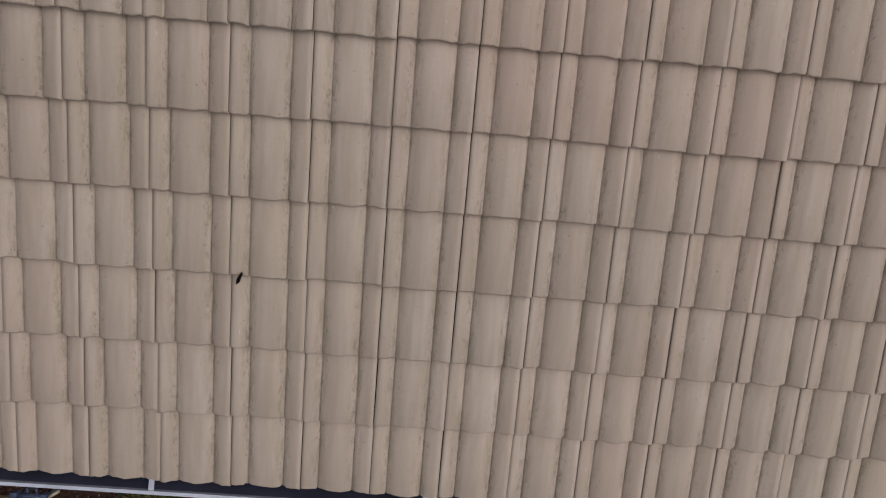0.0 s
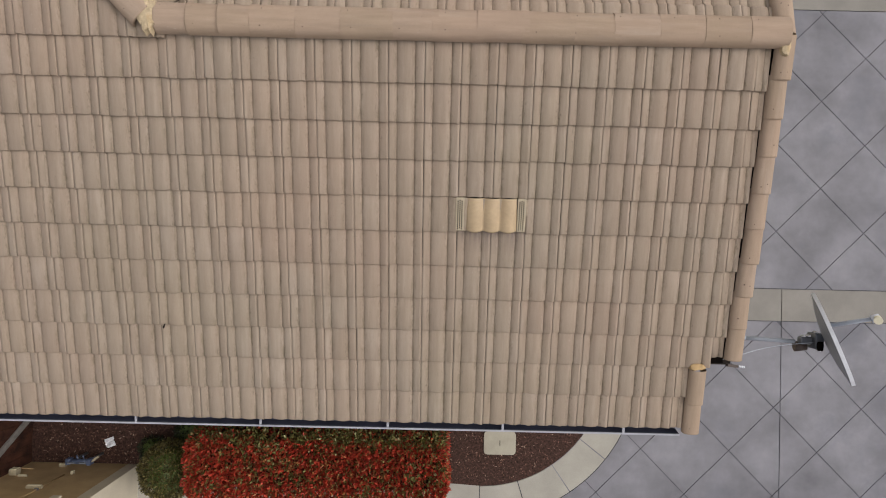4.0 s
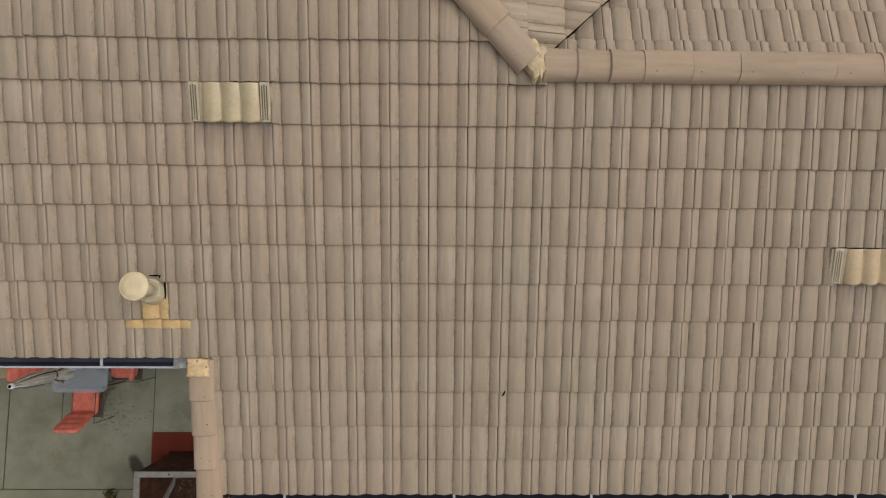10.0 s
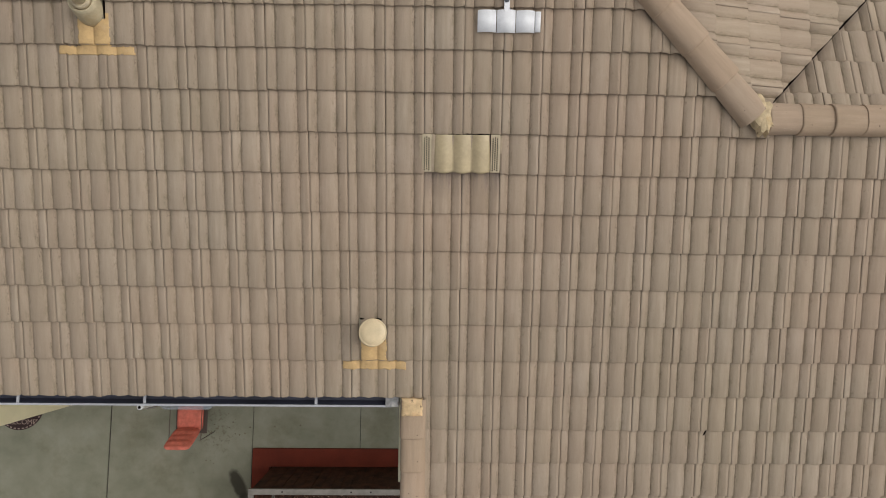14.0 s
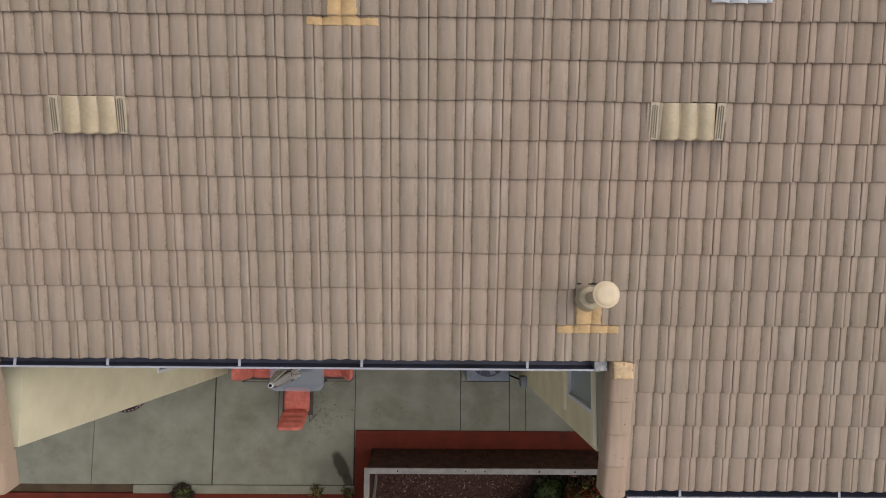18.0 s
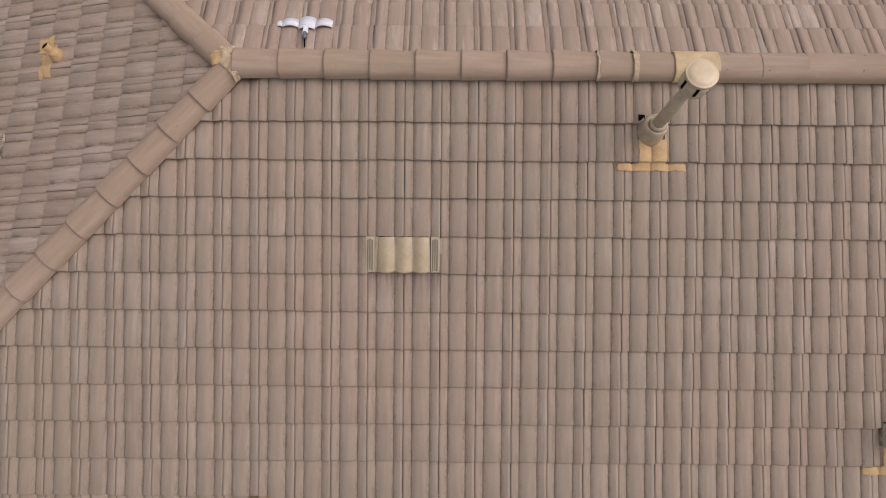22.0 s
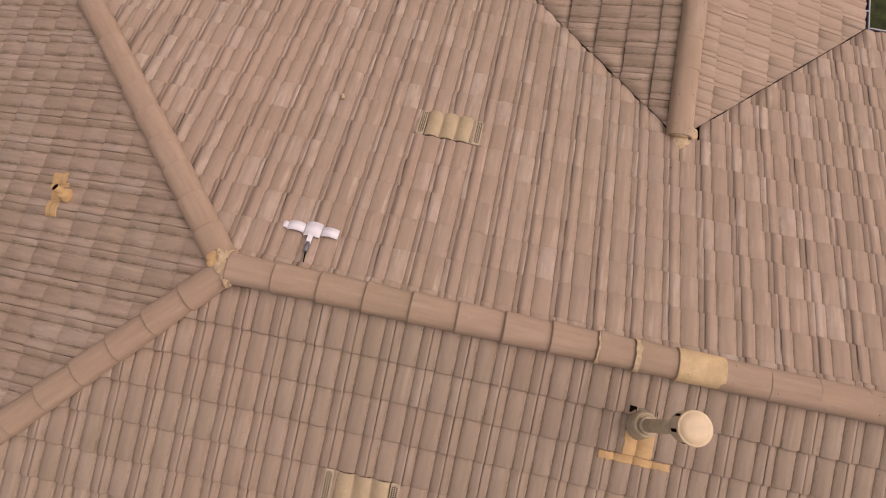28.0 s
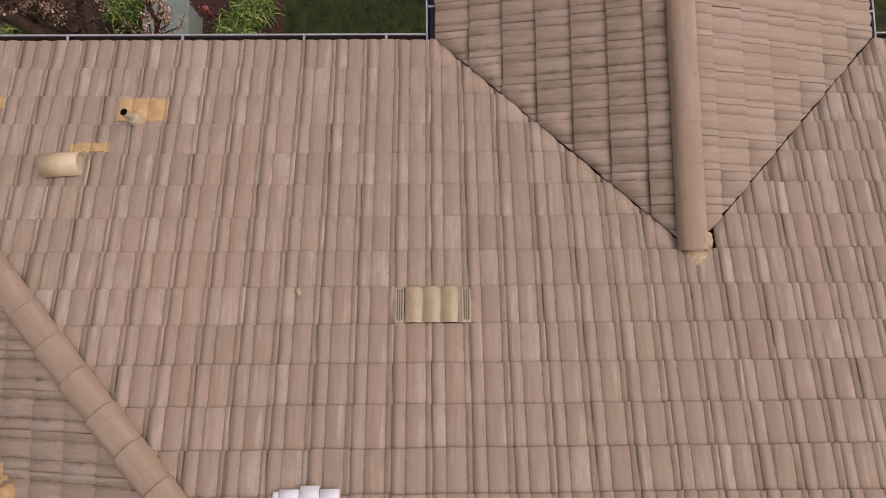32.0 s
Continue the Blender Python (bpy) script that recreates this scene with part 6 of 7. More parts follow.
def patio_chair(label, m):
    c = thing("patio_chair", label, "chair", "chairs round the patio table", m)
    part("seat_cushion", cushion(0.44, 0.45, 0.09, 2, 1.0), REDFABRIC, c, "tufted coral-red seat cushion").matrix_local = pose(0, 0.015, 0.37)
    bc = part("back_cushion", cushion(0.44, 0.54, 0.09, 3, 2.0), REDFABRIC, c, "tufted coral-red back cushion")
    bc.matrix_local = pose(0, -0.30, 0.68, 66, 0, 180)
    for x in (-0.26, 0.26):
        part("armrest", smooth_bm(cyl(bmesh.new(), (x, -0.3, 0.6), (x, 0.18, 0.6), 0.0065, seg=10)), CHAIRFRAME, c, "dark metal armrest")
        for y, t in ((-0.3, 0.9), (0.22, 0.6)):
            part("leg", smooth_bm(cyl(bmesh.new(), (x, min(y, 0.18), 0), (x, min(y, 0.18), t if y > 0 else 0.62), 0.0065, seg=10)), CHAIRFRAME, c)
    part("seat_frame", box(bmesh.new(), -0.26, 0.26, -0.25, 0.25, 0.335, 0.36, 0.005), CHAIRFRAME, c)
    return c


ch = patio_chair("coral-red cushioned patio chair pulled to the table's south side", pose(1.62, -4.50, 0, 0, 0, 0))
for lab, m in (("coral-red cushioned patio chair at the table's west side", pose(1.04, -3.90, 0, 0, 0, -90)), ("coral-red cushioned patio chair at the table's east side", pose(2.24, -3.88, 0, 0, 0, 90)), ("coral-red cushioned patio chair tucked under the eave", pose(1.66, -3.3, 0, 0, 0, 180))):
    tagged(copy_thing(ch, m), lab)
table = thing("patio_table", "square patio table with a translucent bluish glass top", "table", "", pose(1.67, -3.85, 0))
gl = Mat("table_glass", rough=0.12, spec=0.5)
gl.b.inputs["Base Color"].default_value = hexa(170, 178, 192)
gl.b.inputs["Alpha"].default_value = 0.42
corner = [(sx * 0.33 + 0.115 * math.cos(radians(a)), sy * 0.33 + 0.115 * math.sin(radians(a))) for sx, sy, a0 in ((1, 1, 0), (-1, 1, 90), (-1, -1, 180), (1, -1, 270)) for a in range(a0, a0 + 91, 15)]
part("tabletop", slab(corner, 0.69, 0.705), gl.m, table, "translucent bluish glass top")
for x in (-0.36, 0.36):
    for y in (-0.36, 0.36):
        part("leg", smooth_bm(cyl(bmesh.new(), (x, y, 0), (x, y, 0.69), 0.018, seg=10)), CHAIRFRAME, table)
for s in (-1, 1):
    part("apron", box(bmesh.new(), -0.38, 0.38, s * 0.37 - 0.012, s * 0.37 + 0.012, 0.655, 0.688), CHAIRFRAME, table)
par = thing("folded_umbrella", "folded white and taupe striped umbrella standing in the table", "umbrella", "", pose(1.672, -3.86, 0.0, 3, 0, 0))
part("pole", smooth_bm(cyl(bmesh.new(), (0, 0, 0.02), (0, 0, 2.26), 0.019, seg=12)), WHITE, par, "white pole")
part("base", smooth_bm(lathe(((0.2, 0.0), (0.2, 0.05), (0.05, 0.09), (0.03, 0.1)), 24)), CHAIRFRAME, par, "dark round base under the table")
TAUPE = plain_material("taupe_fabric", hexa(116, 108, 104), 0.9, vary=0.12, scale=12, grain=160)
CANVAS = plain_material("white_fabric", hexa(238, 234, 230), 0.9, vary=0.10, scale=12, grain=160)
for i in range(15):
    a = 2 * math.pi * i / 15
    rnd_r = 0.085 + 0.02 * math.sin(i * 2.4)
    bm = bmesh.new()
    rows = []
    for z, k, wd in ((2.20, 0.35, 0.012), (2.05, 0.62, 0.020), (1.8, 0.9, 0.027), (1.55, 1.0, 0.028), (1.40, 0.62, 0.022), (1.30, 1.15, 0.032), (1.22 - 0.05 * (i % 3), 1.45, 0.036)):
        row = []
        for e, out in ((-1, 0.0), (-0.5, 0.018), (0.0, 0.026), (0.5, 0.018), (1, 0.0)):
            rr = rnd_r * k + out * k
            b = a + 0.05 * math.sin(z * 7 + i)
            row.append(bm.verts.new((rr * math.cos(b) - e * wd * math.sin(b), rr * math.sin(b) + e * wd * math.cos(b), z)))
        rows.append(row)
    for p, q in zip(rows, rows[1:]):
        for k in range(4):
            bm.faces.new((p[k], p[k + 1], q[k + 1], q[k])).smooth = True
    bmesh.ops.solidify(bm, geom=bm.faces[:], thickness=0.003)
    part("canopy_fold", bm, (CANVAS, TAUPE)[i % 5 == 2], par, ("white fabric fold", "taupe fabric fold")[i % 5 == 2])
part("tie", smooth_bm(cyl(bmesh.new(), (0, 0, 1.385), (0, 0, 1.415), 0.082, seg=20)), CHAIRFRAME, par, "dark tie strap")
part("finial", smooth_bm(lathe(((0.038, 2.19), (0.042, 2.22), (0.038, 2.265), (0.024, 2.27)), 20)), WHITE, par, "round white finial")
part("finial_socket", cyl(bmesh.new(), (0, 0, 2.262), (0, 0, 2.274), 0.021, seg=16), HOLE, par, "dark socket")

# half-round doormat beyond the court's west wall
MATDARK = plain_material("coir_dark", hexa(66, 50, 52), 0.95, vary=0.3, scale=60, grain=140, bump=0.6)
MATPALE = plain_material("coir_letters", hexa(168, 148, 142), 0.95, vary=0.2, scale=60, grain=140, bump=0.4)
door_mat = thing("doormat", "half-round dark doormat with pale WELCOME lettering on the concrete", "doormat", "", pose(-1.49, -4.39, 0.0))
half = [(0.40 * math.cos(radians(a)), 0.40 * math.sin(radians(a))) for a in range(180, 361, 6)]
part("pile", slab(half, 0.0, 0.016), MATDARK, door_mat, "dark coir pile")
for i in range(17):
    a = radians(186 + 10.5 * i)
    part("border_tuft", slab([(0.385 * math.cos(a + d) * k, 0.385 * math.sin(a + d) * k) for d, k in ((-0.05, 0.95), (-0.05, 1.0), (0.05, 1.0), (0.05, 0.95))], 0.015, 0.019), MATPALE, door_mat)
cu = bpy.data.curves.new("lettering", "FONT")
cu.body, cu.size, cu.align_x, cu.extrude = "WELCOME", 0.12, "CENTER", 0.002
cu.materials.append(MATPALE)
letters = new("lettering", cu)
letters.parent = door_mat
letters.matrix_local = pose(0, -0.30, 0.019)
tagged(letters, "pale WELCOME lettering")

ac = thing("air_conditioner", "grey air-conditioning unit with a round fan grille", "air conditioner", "", pose(4.84, -3.745, 0))
part("casing", box(bmesh.new(), -0.36, 0.36, -0.36, 0.36, 0.04, 0.74, 0.025), ACGREY, ac, "grey painted casing")
part("fan_opening", cyl(bmesh.new(), (0, 0, 0.735), (0, 0, 0.743), 0.29, seg=36), GUTTER, ac, "dark round fan opening")
for i in range(5):
    bl = part("fan_blade", box(bmesh.new(), 0.05, 0.26, -0.05, 0.05, -0.003, 0.003), ACGREY, ac)
    bl.matrix_local = pose(0, 0, 0.752, 18, 0, 72 * i)
for i in range(6):
    g = part("grille_bar", box(bmesh.new(), -0.3, 0.3, -0.004, 0.004, -0.003, 0.003), GREYMETAL, ac)
    g.matrix_local = pose(0, 0, 0.772, 0, 0, 30 * i)
part("fan_hub", cyl(bmesh.new(), (0, 0, 0.745), (0, 0, 0.778), 0.06, seg=20), ACGREY, ac)
part("pad", box(bmesh.new(), -0.4, 0.4, -0.4, 0.4, 0.0, 0.04), CONCRETE, ac)
bx = thing("disconnect_box", "small grey electrical box with a dark conduit on the court wall", "electrical box", "", pose(5.42, -4.05, 1.12))
part("box_body", box(bmesh.new(), -0.10, -0.002, -0.08, 0.08, -0.1, 0.1, 0.008), GREYMETAL, bx)
part("conduit", smooth_bm(cyl(bmesh.new(), (-0.05, 0.0, -0.1), (-0.35, 0.05, -0.9), 0.014, seg=8)), HOLE, bx, "dark flexible conduit")

fence = thing("low_fence", "dark stained board fence with a grey top rail round a bed", "fence", "", pose(0, 0, 0))
fy, fh = -5.385, 1.25
for i in range(34):
    x = 2.92 + i * 0.15
    part("board", box(bmesh.new(), x, x + 0.142, fy - 0.02, fy + 0.002 * (i % 3), 0.0, fh - 0.04), DARKWOOD, fence)
for i in range(10):
    y = fy - 0.03 - 0.15 * (i + 1)
    part("board", box(bmesh.new(), 2.895, 2.917, y, y + 0.142, 0.0, fh - 0.04), DARKWOOD, fence)
part("top_rail", box(bmesh.new(), 2.88, 8.1, fy - 0.075, fy + 0.012, fh - 0.04, fh, 0.006), GREYWOOD, fence, "weathered grey top rail")
part("top_rail", box(bmesh.new(), 2.88, 2.965, fy - 0.62, fy - 0.075, fh - 0.04, fh, 0.006), GREYWOOD, fence, "weathered grey top rail")
brace = part("brace", box(bmesh.new(), -0.02, 0.02, -0.75, 0.75, -0.05, 0.05, 0.004), GREYWOOD, fence, "weathered diagonal brace")
brace.matrix_local = pose(2.945, -6.2, 0.52, -60, 0, 0)
for x in (4.4, 6.1):
    part("post", box(bmesh.new(), x, x + 0.09, fy - 0.115, fy - 0.025, 0, fh - 0.04), DARKWOOD, fence)
for x in (3.4, 4.45, 4.75, 5.6, 6.15):
    part("bolt", cyl(bmesh.new(), (x, fy - 0.03, fh - 0.002), (x, fy - 0.03, fh + 0.003), 0.012, seg=10), HOLE, fence)
part("mid_rail", box(bmesh.new(), 2.98, 8.1, fy - 0.06, fy - 0.02, 0.5, 0.58), DARKWOOD, fence)

# ---- things south and east of the house ----
lid = thing("utility_box", "pale rectangular utility box cover set in the mulch", "utility box", "", pose(11.45, -6.26, 0.0))
rim = [(sx * 0.22 + 0.07 * math.cos(radians(a)), sy * 0.14 + 0.07 * math.sin(radians(a))) for sx, sy, a0 in ((1, 1, 0), (-1, 1, 90), (-1, -1, 180), (1, -1, 270)) for a in range(a0, a0 + 91, 15)]
part("lid_plate", slab(rim, -0.03, 0.035), LIDGREY, lid)
part("keyhole", box(bmesh.new(), -0.006, 0.006, -0.05, 0.05, 0.034, 0.037), HOLE, lid, "dark slot")
pap = thing("paper_scrap", "crumpled white scrap lying on the mulch", "scrap", "", pose(4.36, -6.4, 0.02, 0, 0, 20))
bm = bmesh.new()
bmesh.ops.create_grid(bm, x_segments=9, y_segments=9, size=0.085)
for v in bm.verts:
    v.co.z = 0.02 + 0.03 * noise.noise(v.co * 28 + Vector((3.1, 0, 0)))
    v.co.x += 0.015 * noise.noise(v.co * 30)
bmesh.ops.solidify(bm, geom=bm.faces[:], thickness=0.002)
part("sheet", bm, WHITE, pap)
low = thing("low_building", "low tan and cream outbuilding with a terracotta tile roof", "outbuilding", "", pose(0, 0, 0))
part("north_wall", box(bmesh.new(), -2.0, 4.668, -6.83, -6.80, -0.05, 1.92), STUCCO_T, low, "tan stucco face")
part("wall_core", box(bmesh.new(), -2.0, 4.66, -6.98, -6.832, -0.05, 1.90), STUCCO_T, low)
part("east_wall", box(bmesh.new(), 4.67, 4.87, -10.2, -6.801, -0.05, 1.92), STUCCO_W, low, "pale stucco wall")
bm = bmesh.new()
prof = [(-6.72, 1.98), (-10.1, 2.93), (-10.1, 2.78), (-6.72, 1.90)]
ends = [[bm.verts.new((x, y, z)) for y, z in prof] for x in (-2.2, 4.66)]
for i in range(4):
    bm.faces.new((ends[0][i], ends[0][(i + 1) % 4], ends[1][(i + 1) % 4], ends[1][i]))
bm.faces.new(ends[0])
bm.faces.new(ends[1][::-1])
part("roof_deck", bm, FELT, low)
part("eave_rim", box(bmesh.new(), -2.2, 4.56, -6.72, -6.68, 1.92, 1.985), RIM, low, "pale eave rim")
part("eave_gutter", box(bmesh.new(), -2.2, 4.50, -6.80, -6.722, 1.985, 2.0), FELT, low)
low_frame = frame_of((-1, 0, 0), (0, -math.cos(math.atan(0.283)), math.sin(math.atan(0.283))), (0, -6.80, 2.09))
tmesh = [tile_mesh("terracotta_tile", 0.27, 0.36, TERRACOTTA, 900 + i) for i in range(3)]
for r in range(4):
    for c in range(13):
        ob = new("terracotta_tile", tmesh[(r * 5 + c * 3) % 3])
        ob.parent = low
        ob.matrix_local = low_frame @ pose(-4.55 + 0.27 * c, 0.36 * r, 0, 0, 0, 0)
bm = bmesh.new()
prof = [(-6.60, 2.02), (-10.1, 3.01), (-10.1, 2.86), (-6.60, 1.88)]
ends = [[bm.verts.new((x, y, z)) for y, z in prof] for x in (4.56, 4.69)]
for i in range(4):
    bm.faces.new((ends[0][i], ends[0][(i + 1) % 4], ends[1][(i + 1) % 4], ends[1][i]))
bm.faces.new(ends[0])
bm.faces.new(ends[1][::-1])
part("verge_board", bm, STUCCO_W, low, "cream verge board")
plq = part("plaque", box(bmesh.new(), 4.87, 4.90, -7.04, -6.82, 1.66, 1.80, 0.003), WHITE, low, "small white plaque")
for i in range(4):
    part("plaque_mark", box(bmesh.new(), 4.9002, 4.903, -7.02 + 0.05 * i, -6.985 + 0.05 * i, 1.69, 1.77), CHAIRFRAME, plq)
for x, z, w, h, dep, lab in ((2.72, 0.72, 0.22, 0.17, 0.12, "pale grey junction box on the tan wall"), (3.05, 0.6, 0.13, 0.12, 0.10, "round pale meter housing on the tan wall"), (3.78, 1.16, 0.26, 0.05, 0.05, "narrow beige ledge fitted on the tan wall"), (3.62, 0.2, 0.12, 0.05, 0.05, "small beige fitting low on the tan wall"), (3.25, 0.69, 0.16, 0.03, 0.03, "thin beige bracket on the tan wall"), (4.0, 0.53, 0.05, 0.06, 0.05, "small round fitting on the tan wall")):
    jb = thing("wall_fitting", lab, "wall fitting", "fittings on the tan wall", pose(x, -6.80, z))
    part("box_body", box(bmesh.new(), -w / 2, w / 2, 0.0, dep, -h / 2, h / 2, 0.008), PIPE, jb)
    part("box_cover", box(bmesh.new(), -w / 2.3, w / 2.3, dep - 0.002, dep + 0.01, -h / 2.3, h / 2.3, 0.003), TRIM, jb)
for x0, z0, x1, z1 in ((3.90, 0.60, 3.84, 1.88), (2.45, 0.32, 3.20, 0.36)):
    cd = thing("conduit_pipe", "thin beige conduit fixed along the tan wall", "conduit", "fittings on the tan wall", pose(0, -6.785, 0))
    part("tube", smooth_bm(cyl(bmesh.new(), (x0, 0, z0), (x1, 0, z1), 0.013, seg=8)), STUCCO_T, cd)
    part("clip", box(bmesh.new(), (x0 + x1) / 2 - 0.03, (x0 + x1) / 2 + 0.03, -0.015, 0.02, (z0 + z1) / 2 - 0.01, (z0 + z1) / 2 + 0.01), GREYMETAL, cd)
BLUEPIPE = plain_material("valve_blue_grey", hexa(84, 96, 122), 0.5, vary=0.15, scale=14)
tap = thing("backflow_valve", "blue-grey pipework and valve standing by the tan wall", "valve", "", pose(4.05, -6.62, 0))
for x in (-0.13, 0.15):
    part("riser", smooth_bm(cyl(bmesh.new(), (x, 0, -0.05), (x, 0, 0.42), 0.025, seg=12)), GREYMETAL, tap)
part("valve_body", smooth_bm(cyl(bmesh.new(), (-0.18, 0, 0.42), (0.2, 0, 0.42), 0.045, seg=14)), BLUEPIPE, tap, "blue-grey valve body")
for x in (-0.1, 0.1):
    part("handle", box(bmesh.new(), x - 0.06, x + 0.06, -0.012, 0.012, 0.50, 0.515, 0.003), ACGREY, tap)
    part("stem", smooth_bm(cyl(bmesh.new(), (x, 0, 0.45), (x, 0, 0.505), 0.01, seg=8)), GREYMETAL, tap)
for dx, dz in ((-0.06, 0.36), (0.05, 0.36)):
    part("test_cock", smooth_bm(cyl(bmesh.new(), (dx, -0.02, dz), (dx, 0.10, dz + 0.05), 0.014, seg=8)), BLUEPIPE, tap)
part("shutoff", box(bmesh.new(), -0.22, -0.14, -0.05, 0.06, 0.36, 0.48, 0.012), BLUEPIPE, tap)
part("shutoff", box(bmesh.new(), 0.14, 0.22, -0.05, 0.06, 0.36, 0.48, 0.012), BLUEPIPE, tap)
part("outlet", smooth_bm(cyl(bmesh.new(), (0.2, 0, 0.42), (0.34, 0.1, 0.44), 0.02, seg=10)), PIPE, tap)

# ---- things on the north side ----
ub = thing("utility_cabinet", "grey-green metal utility cabinet in the mulch bed", "utility cabinet", "", pose(-3.31, 6.75, 0))
part("cabinet_body", box(bmesh.new(), -0.42, 0.32, -0.52, 0.42, 0.0, 0.60, 0.02), GREENBOX, ub, "grey-green body")
part("cabinet_lid", box(bmesh.new(), -0.44, 0.34, -0.54, 0.44, 0.60, 0.64, 0.012), GREENBOX, ub, "grey-green lid")
part("base", box(bmesh.new(), -0.43, 0.33, -0.53, 0.43, -0.04, 0.03), CONCRETE, ub)
red = thing("marker_post", "short red marker beside the utility cabinet", "marker", "", pose(-2.82, 7.22, 0))
part("post", smooth_bm(cyl(bmesh.new(), (0, 0, -0.05), (0, 0, 0.25), 0.035, seg=12)), REDPAINT, red)
part("head", smooth_bm(lathe(((0.05, 0.23), (0.055, 0.27), (0.04, 0.31), (0.01, 0.33)), 16)), REDPAINT, red, "rounded red top")
bag = thing("grey_box", "small grey box on the lawn", "box", "", pose(10.4, 7.3, 0))
part("box_body", box(bmesh.new(), -0.12, 0.12, -0.1, 0.1, 0, 0.2, 0.02), DISHGREY, bag)

# ---- loose bits on the roof ----
chip = thing("tile_chip", "small pale broken tile chip lying on the north slope", "tile chip", "", N_FRAME @ pose(-0.335, (EAVE_N - 1.835) / CS, 0.02, 0, 0, 20))
part("chip", blob(0.018, 0.036, 0.010, 3.3, 2, 0.5), MORTAR, chip)
twig = thing("dry_leaf", "small dark curled dry leaf on the south slope", "leaf", "", S_FRAME @ pose(7.914, (-3.54 - EAVE_S) / CS, 0.02, 0, 0, -25))
part("blade", blob(0.006, 0.027, 0.004, 2.7, 2, 0.6), HOLE, twig)

def moss_dots(side, shift, spots, label, seed):
    """Tiny dark tufts of moss lodged at the corners of tiles."""
    rnd = random.Random(seed)
    verts, faces = [], []
    slope, anchor, pitch, course = SLOPE_GRID[side]
    for u, v in spots:
        u, v = u + rnd.gauss(0, 0.006), v + rnd.gauss(0, 0.003)
        o = slope @ Vector((u, v, tile_top(u - anchor, v, pitch, course, shift) + 0.001))
        for _ in range(rnd.choice((1, 2, 3))):
            c = o + Vector((rnd.gauss(0, 0.006), rnd.gauss(0, 0.006), 0.0))
            rr = rnd.uniform(0.0035, 0.008)
            n = len(verts)
            verts += [tuple(c + Vector((rr * rnd.uniform(0.6, 1.3) * math.cos(k * 1.257), rr * rnd.uniform(0.6, 1.3) * math.sin(k * 1.257), -0.012))) for k in range(5)] + [tuple(c + Vector((0, 0, rr * 0.9)))]
            faces += [(n + k, n + (k + 1) % 5, n + 5) for k in range(5)]
    thing("moss", label, "moss", kind="stuff", data=mesh_of("moss", verts, faces, MOSS))


rnd = random.Random(404)
spots = []
for _ in range(760):
    rr, cc = rnd.randrange(0, 14), rnd.randrange(-34, 19)
    u, v = -1.0666 + cc * PITCH + rnd.choice((0, 0.047, 0.190)), rr * CS_N + rnd.choice((-0.010, -0.010, -0.010, 0.1))
    y = EAVE_N - v * CS
    if abs(-u - 3.43) > y - 2.0 + 0.1 and -u > -y + 0.2 and -u < RE + y - 0.2 and not (rr == 8 and 1.0 < -u < 1.7) and rnd.random() < 0.65:
        spots.append((u, v))
moss_dots("N", SHIFT_N, spots, "tiny dark moss tufts at the tile corners", 1)
spots = []
for _ in range(46):
    rr, cc = rnd.randrange(0, 15), rnd.randrange(-34, 22)
    u, v = 6.170 + cc * PITCH + rnd.choice((0.0, 0.0, 0.066, 0.208)), rr * CS_S + rnd.choice((-0.010, -0.010, 0.12))
    y = EAVE_S + v * CS
    if u > y + 0.2 and (u < RE - y - 0.2 if y > LOW_Y - 0.1 else u < 12.5) and not (rr < 4 and 0.1 < u < 5.7):
        spots.append((u, v))
moss_dots("S", SHIFT, spots, "tiny dark specks of grime at the tile corners", 2)

# ---- ridge and hip caps ----
zc = RIDGE - 0.022
zm = RIDGE - 0.008
ridge = board("ridge_main", (0, 0, zc), (RE, 0, zc), "main ridge of barrel caps, one painted cream")
lay_caps(ridge, (0.02, 0.01, zm), (2.81, 0.01, zm), 0.349, start=0, w=0.243, seed=41)
lay_caps(ridge, (2.81, 0.01, zm), (3.39, 0.01, zm), 0.29, w=0.243, seed=42)
lay_caps(ridge, (3.39, 0.01, zm), (3.70, 0.01, zm), 0.305, w=0.246, h=0.102, seed=43, mat=RIDGE_COAT, taper=0.97, rim=0.3)
lay_caps(ridge, (3.70, 0.01, zm), (RE, 0.01, zm), 0.35, w=0.238, seed=44, taper=0.995, rim=0.08)
hips = (("hip_south_west", (-4.36, -4.36, zs(-4.36) - 0.022), (0, 0, zc)), ("hip_north_west", (-4.13, 4.13, zs(-4.13) - 0.022), (0, 0, zc)),
        ("hip_south_east", (RE - LOW_Y, LOW_Y, zl - 0.022), (RE, 0, zc)), ("hip_north_east", (RE + 4.13, 4.13, zs(-4.13) - 0.022), (RE, 0, zc)))
for i, (nm, a, b) in enumerate(hips):
    hip = board(nm, a, b, "hip of overlapping tan barrel caps")
    lay_caps(hip, a, b, 0.345, w=0.240, seed=50 + i, start=0.05)
low_r = board("ridge_east", (RE - LOW_Y, LOW_Y, zl - 0.022), (12.85, LOW_Y, zl - 0.022), "lower east ridge of barrel caps")
lay_caps(low_r, (8.12, LOW_Y + 0.012, zl - 0.012), (8.836, LOW_Y + 0.012, zl - 0.012), 0.238, w=0.238, seed=61, taper=0.94, rim=0.6)
lay_caps(low_r, (8.836, LOW_Y + 0.012, zl - 0.012), (12.87, LOW_Y + 0.012, zl - 0.012), 0.342, w=0.236, seed=63, taper=0.995, rim=0.08)
wing_r = board("ridge_wing", (WING_X, APEX, WING_TOP - 0.022), (WING_X, 4.78, WING_TOP - 0.022), "ridge of the north wing in barrel caps")
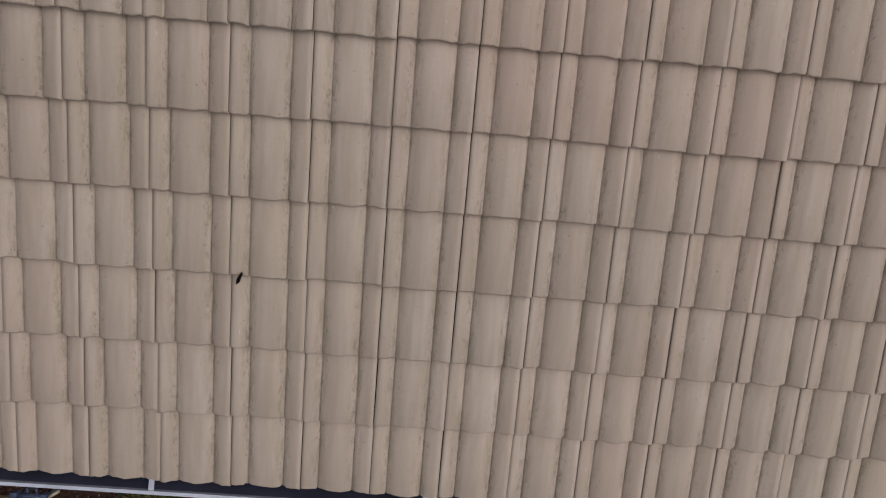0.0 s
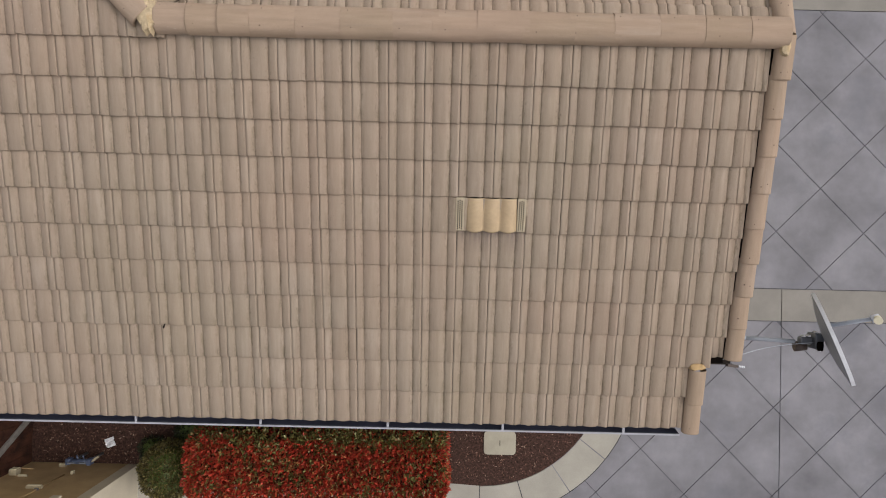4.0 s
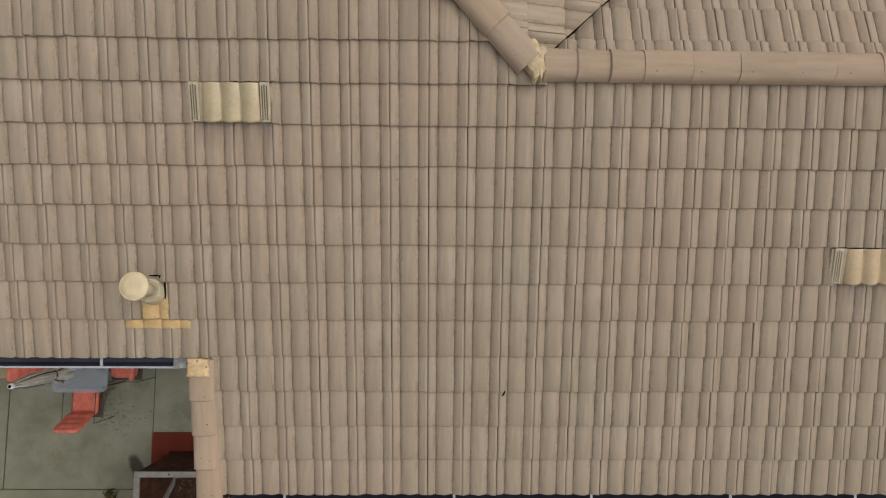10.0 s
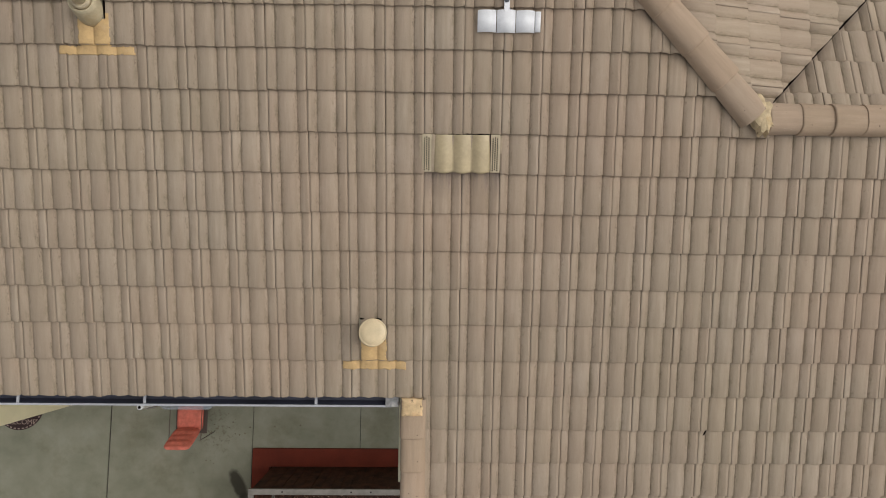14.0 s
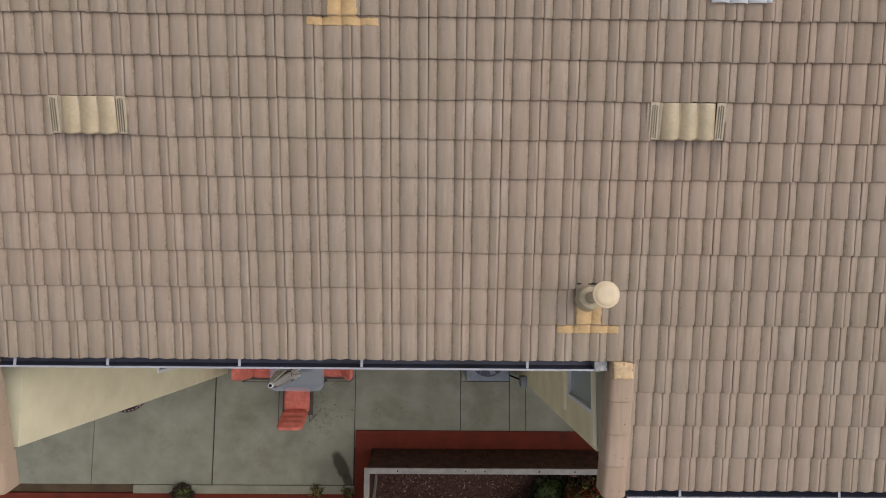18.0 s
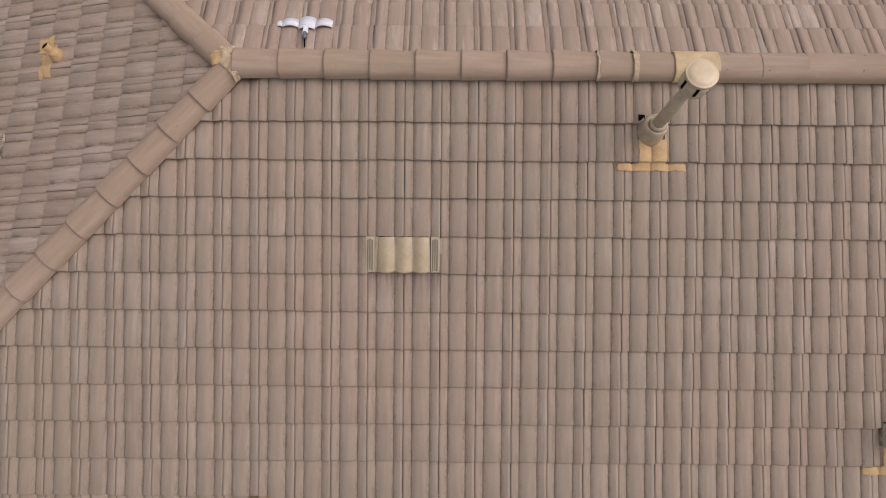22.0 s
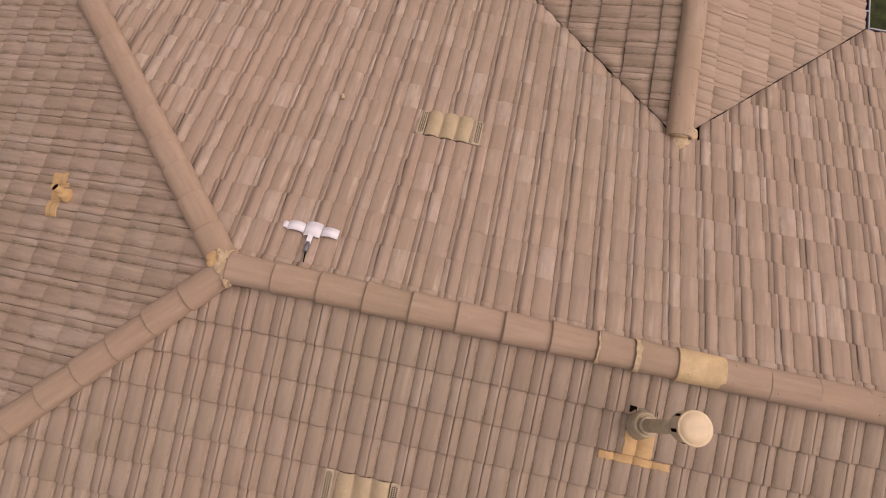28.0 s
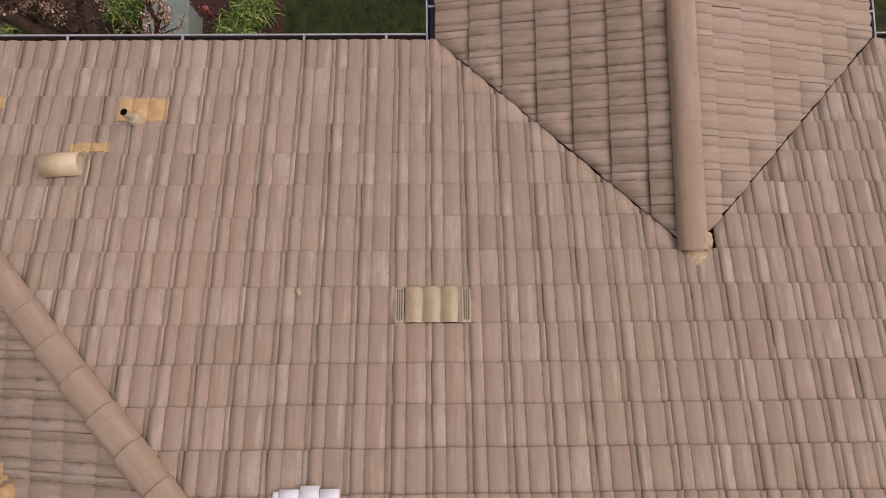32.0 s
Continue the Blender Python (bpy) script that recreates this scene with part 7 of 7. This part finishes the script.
lay_caps(wing_r, (WING_X, APEX + 0.005, WING_TOP - 0.022), (WING_X, 4.85, WING_TOP - 0.022), 0.345, w=0.232, h=0.10, seed=62, taper=1.0, rim=0.12)

# ---- rake tiles along the verges ----
top_s = (LOW_Y - EAVE_S) / CS
lay_rake(deck_s, S_FRAME, 12.829, 2 * CS_S + 0.085, top_s, CS_S, 0.15, 0.13, 1, 71)
lay_rake(deck_s, S_FRAME, 12.545, -0.06, 2 * CS_S, CS_S, 0.155, 0.13, 1, 72)
lay_rake(deck_s, S_FRAME, 5.628, -0.07, 4 * CS_S - 0.03, CS_S, 0.213, 0.14, -1, 73)
lay_rake(deck_s, S_FRAME, 0.10, -0.07, 4 * CS_S - 0.03, CS_S, 0.215, 0.14, 1, 74)
lay_rake(deck_l, L_FRAME, -12.822, -0.05, (LOW_EAVE - LOW_Y) / CS, CS_S, 0.165, 0.13, -1, 75)
lay_rake(deck_ww, WW_FRAME, -(WING_END - 0.07), -0.07, WING_HALF / CS, CS_S, 0.17, 0.13, -1, 76)
lay_rake(deck_we, WE_FRAME, WING_END - 0.07, -0.07, WING_HALF / CS, CS_S, 0.17, 0.13, 1, 77)

# ---- roof tiles ----
def skip_s(u, v):
    row = int(v / CS_S + 1e-6)
    if row < 4 and 0.1955 < u < 5.60:
        return True
    if row < 2 and u > 12.572 or row == 2 and u > 12.6:
        return True
    return (row == 6 and 10.437 < u < 11.007) or (row == 10 and (5.6 < u < 6.171 or 1.048 < u < 1.619))


def eave_s(u, v):
    return int(v / CS_S + 1e-6) == 4 and 0.1955 < u < 5.60


def below_vent_s(u, v):
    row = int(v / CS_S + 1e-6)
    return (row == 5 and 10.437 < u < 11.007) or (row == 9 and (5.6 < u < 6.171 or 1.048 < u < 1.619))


lay_tiles(deck_s, S_FRAME, 6.170, PITCH, CS_S, (0, 15), (-38, 7), TILE, ((-1, CS, -EAVE_S), (1, CS, RE - EAVE_S), (0, 1, -EAVE_S / CS - 0.02)), skip_s, 1, stained=below_vent_s, eave=eave_s)
lay_tiles(deck_s, S_FRAME, 6.170, PITCH, CS_S, (0, 2), (7, 23), TILE, ((1, 0, 12.536),), skip_s, 11)
lay_tiles(deck_s, S_FRAME, 6.170, PITCH, CS_S, (2, 11), (7, 24), TILE, ((1, 0, 12.815), (0, 1, top_s - 0.02)), skip_s, 2, stained=below_vent_s)
lay_tiles(deck_s, S_FRAME, 6.170, PITCH, CS_S, (2, 3), (23, 24), TILE, ((1, 0, 12.815), (0, -1, -(2 * CS_S + 0.095))), None, 12)
wing_cut = WING_X + APEX


def skip_n(u, v):
    return int(v / CS_N + 1e-6) == 8 and 1.066 < -u < 1.636


lay_tiles(deck_n, N_FRAME, -1.0666, PITCH, CS_N, (0, 15), (-8, 20), TILE_N, ((1, CS, EAVE_N), (-1, -CS, wing_cut - EAVE_N - 0.006), (0, 1, EAVE_N / CS - 0.02)), skip_n, 3, shift=SHIFT_N)
lay_tiles(deck_n, N_FRAME, -1.0666, PITCH, CS_N, (7, 15), (-9, -8), TILE_N, ((0, 1, EAVE_N / CS - 0.02),), None, 10, shift=SHIFT_N)
lay_tiles(deck_n, N_FRAME, -1.0666, PITCH, CS_N, (0, 15), (-36, -9), TILE_N, ((-1, CS, RE + EAVE_N), (1, -CS, APEX - WING_X - EAVE_N - 0.006), (0, 1, EAVE_N / CS - 0.02)), None, 4, shift=SHIFT_N)


def skip_w(u, v):
    return int(v / (0.287 * RUN) + 1e-6) == 6 and 0.31 < u < 0.888


lay_tiles(deck_w, W_FRAME, 0.31, 0.289, 0.287 * RUN, (0, 15), (-17, 15), TILE_W_LIFTED, ((1, CS, -EAVE_W), (-1, CS, -EAVE_W)), skip_w, 5, loose=3.0)
lay_tiles(deck_e, E_FRAME, 0.0, 0.289, 0.287 * RUN, (0, 15), (-5, 15), TILE, ((-1, CS, EAVE_E - RE), (1, CS, EAVE_E - RE), (-1, -CS, RE - 2 * LOW_Y - EAVE_E - 0.006)), None, 6)
lay_tiles(deck_l, L_FRAME, -12.865, PITCH, 0.287 * RUN, (0, 12), (0, 17), TILE, ((1, -CS, -(RE - 2 * LOW_Y + LOW_EAVE) - 0.006), (0, 1, (LOW_EAVE - LOW_Y) / CS - 0.02)), None, 7)
lay_tiles(deck_ww, WW_FRAME, -WING_END, PITCH, 0.287 * RUN, (0, 7), (0, 10), TILE_G, ((1, -CS, -EAVE_N - 0.006), (0, 1, WING_HALF / CS - 0.02)), None, 8, loose=2.5)
lay_tiles(deck_we, WE_FRAME, WING_END, PITCH, 0.287 * RUN, (0, 7), (-10, 0), TILE_E, ((-1, -CS, -EAVE_N - 0.006), (0, 1, WING_HALF / CS - 0.02)), None, 9)
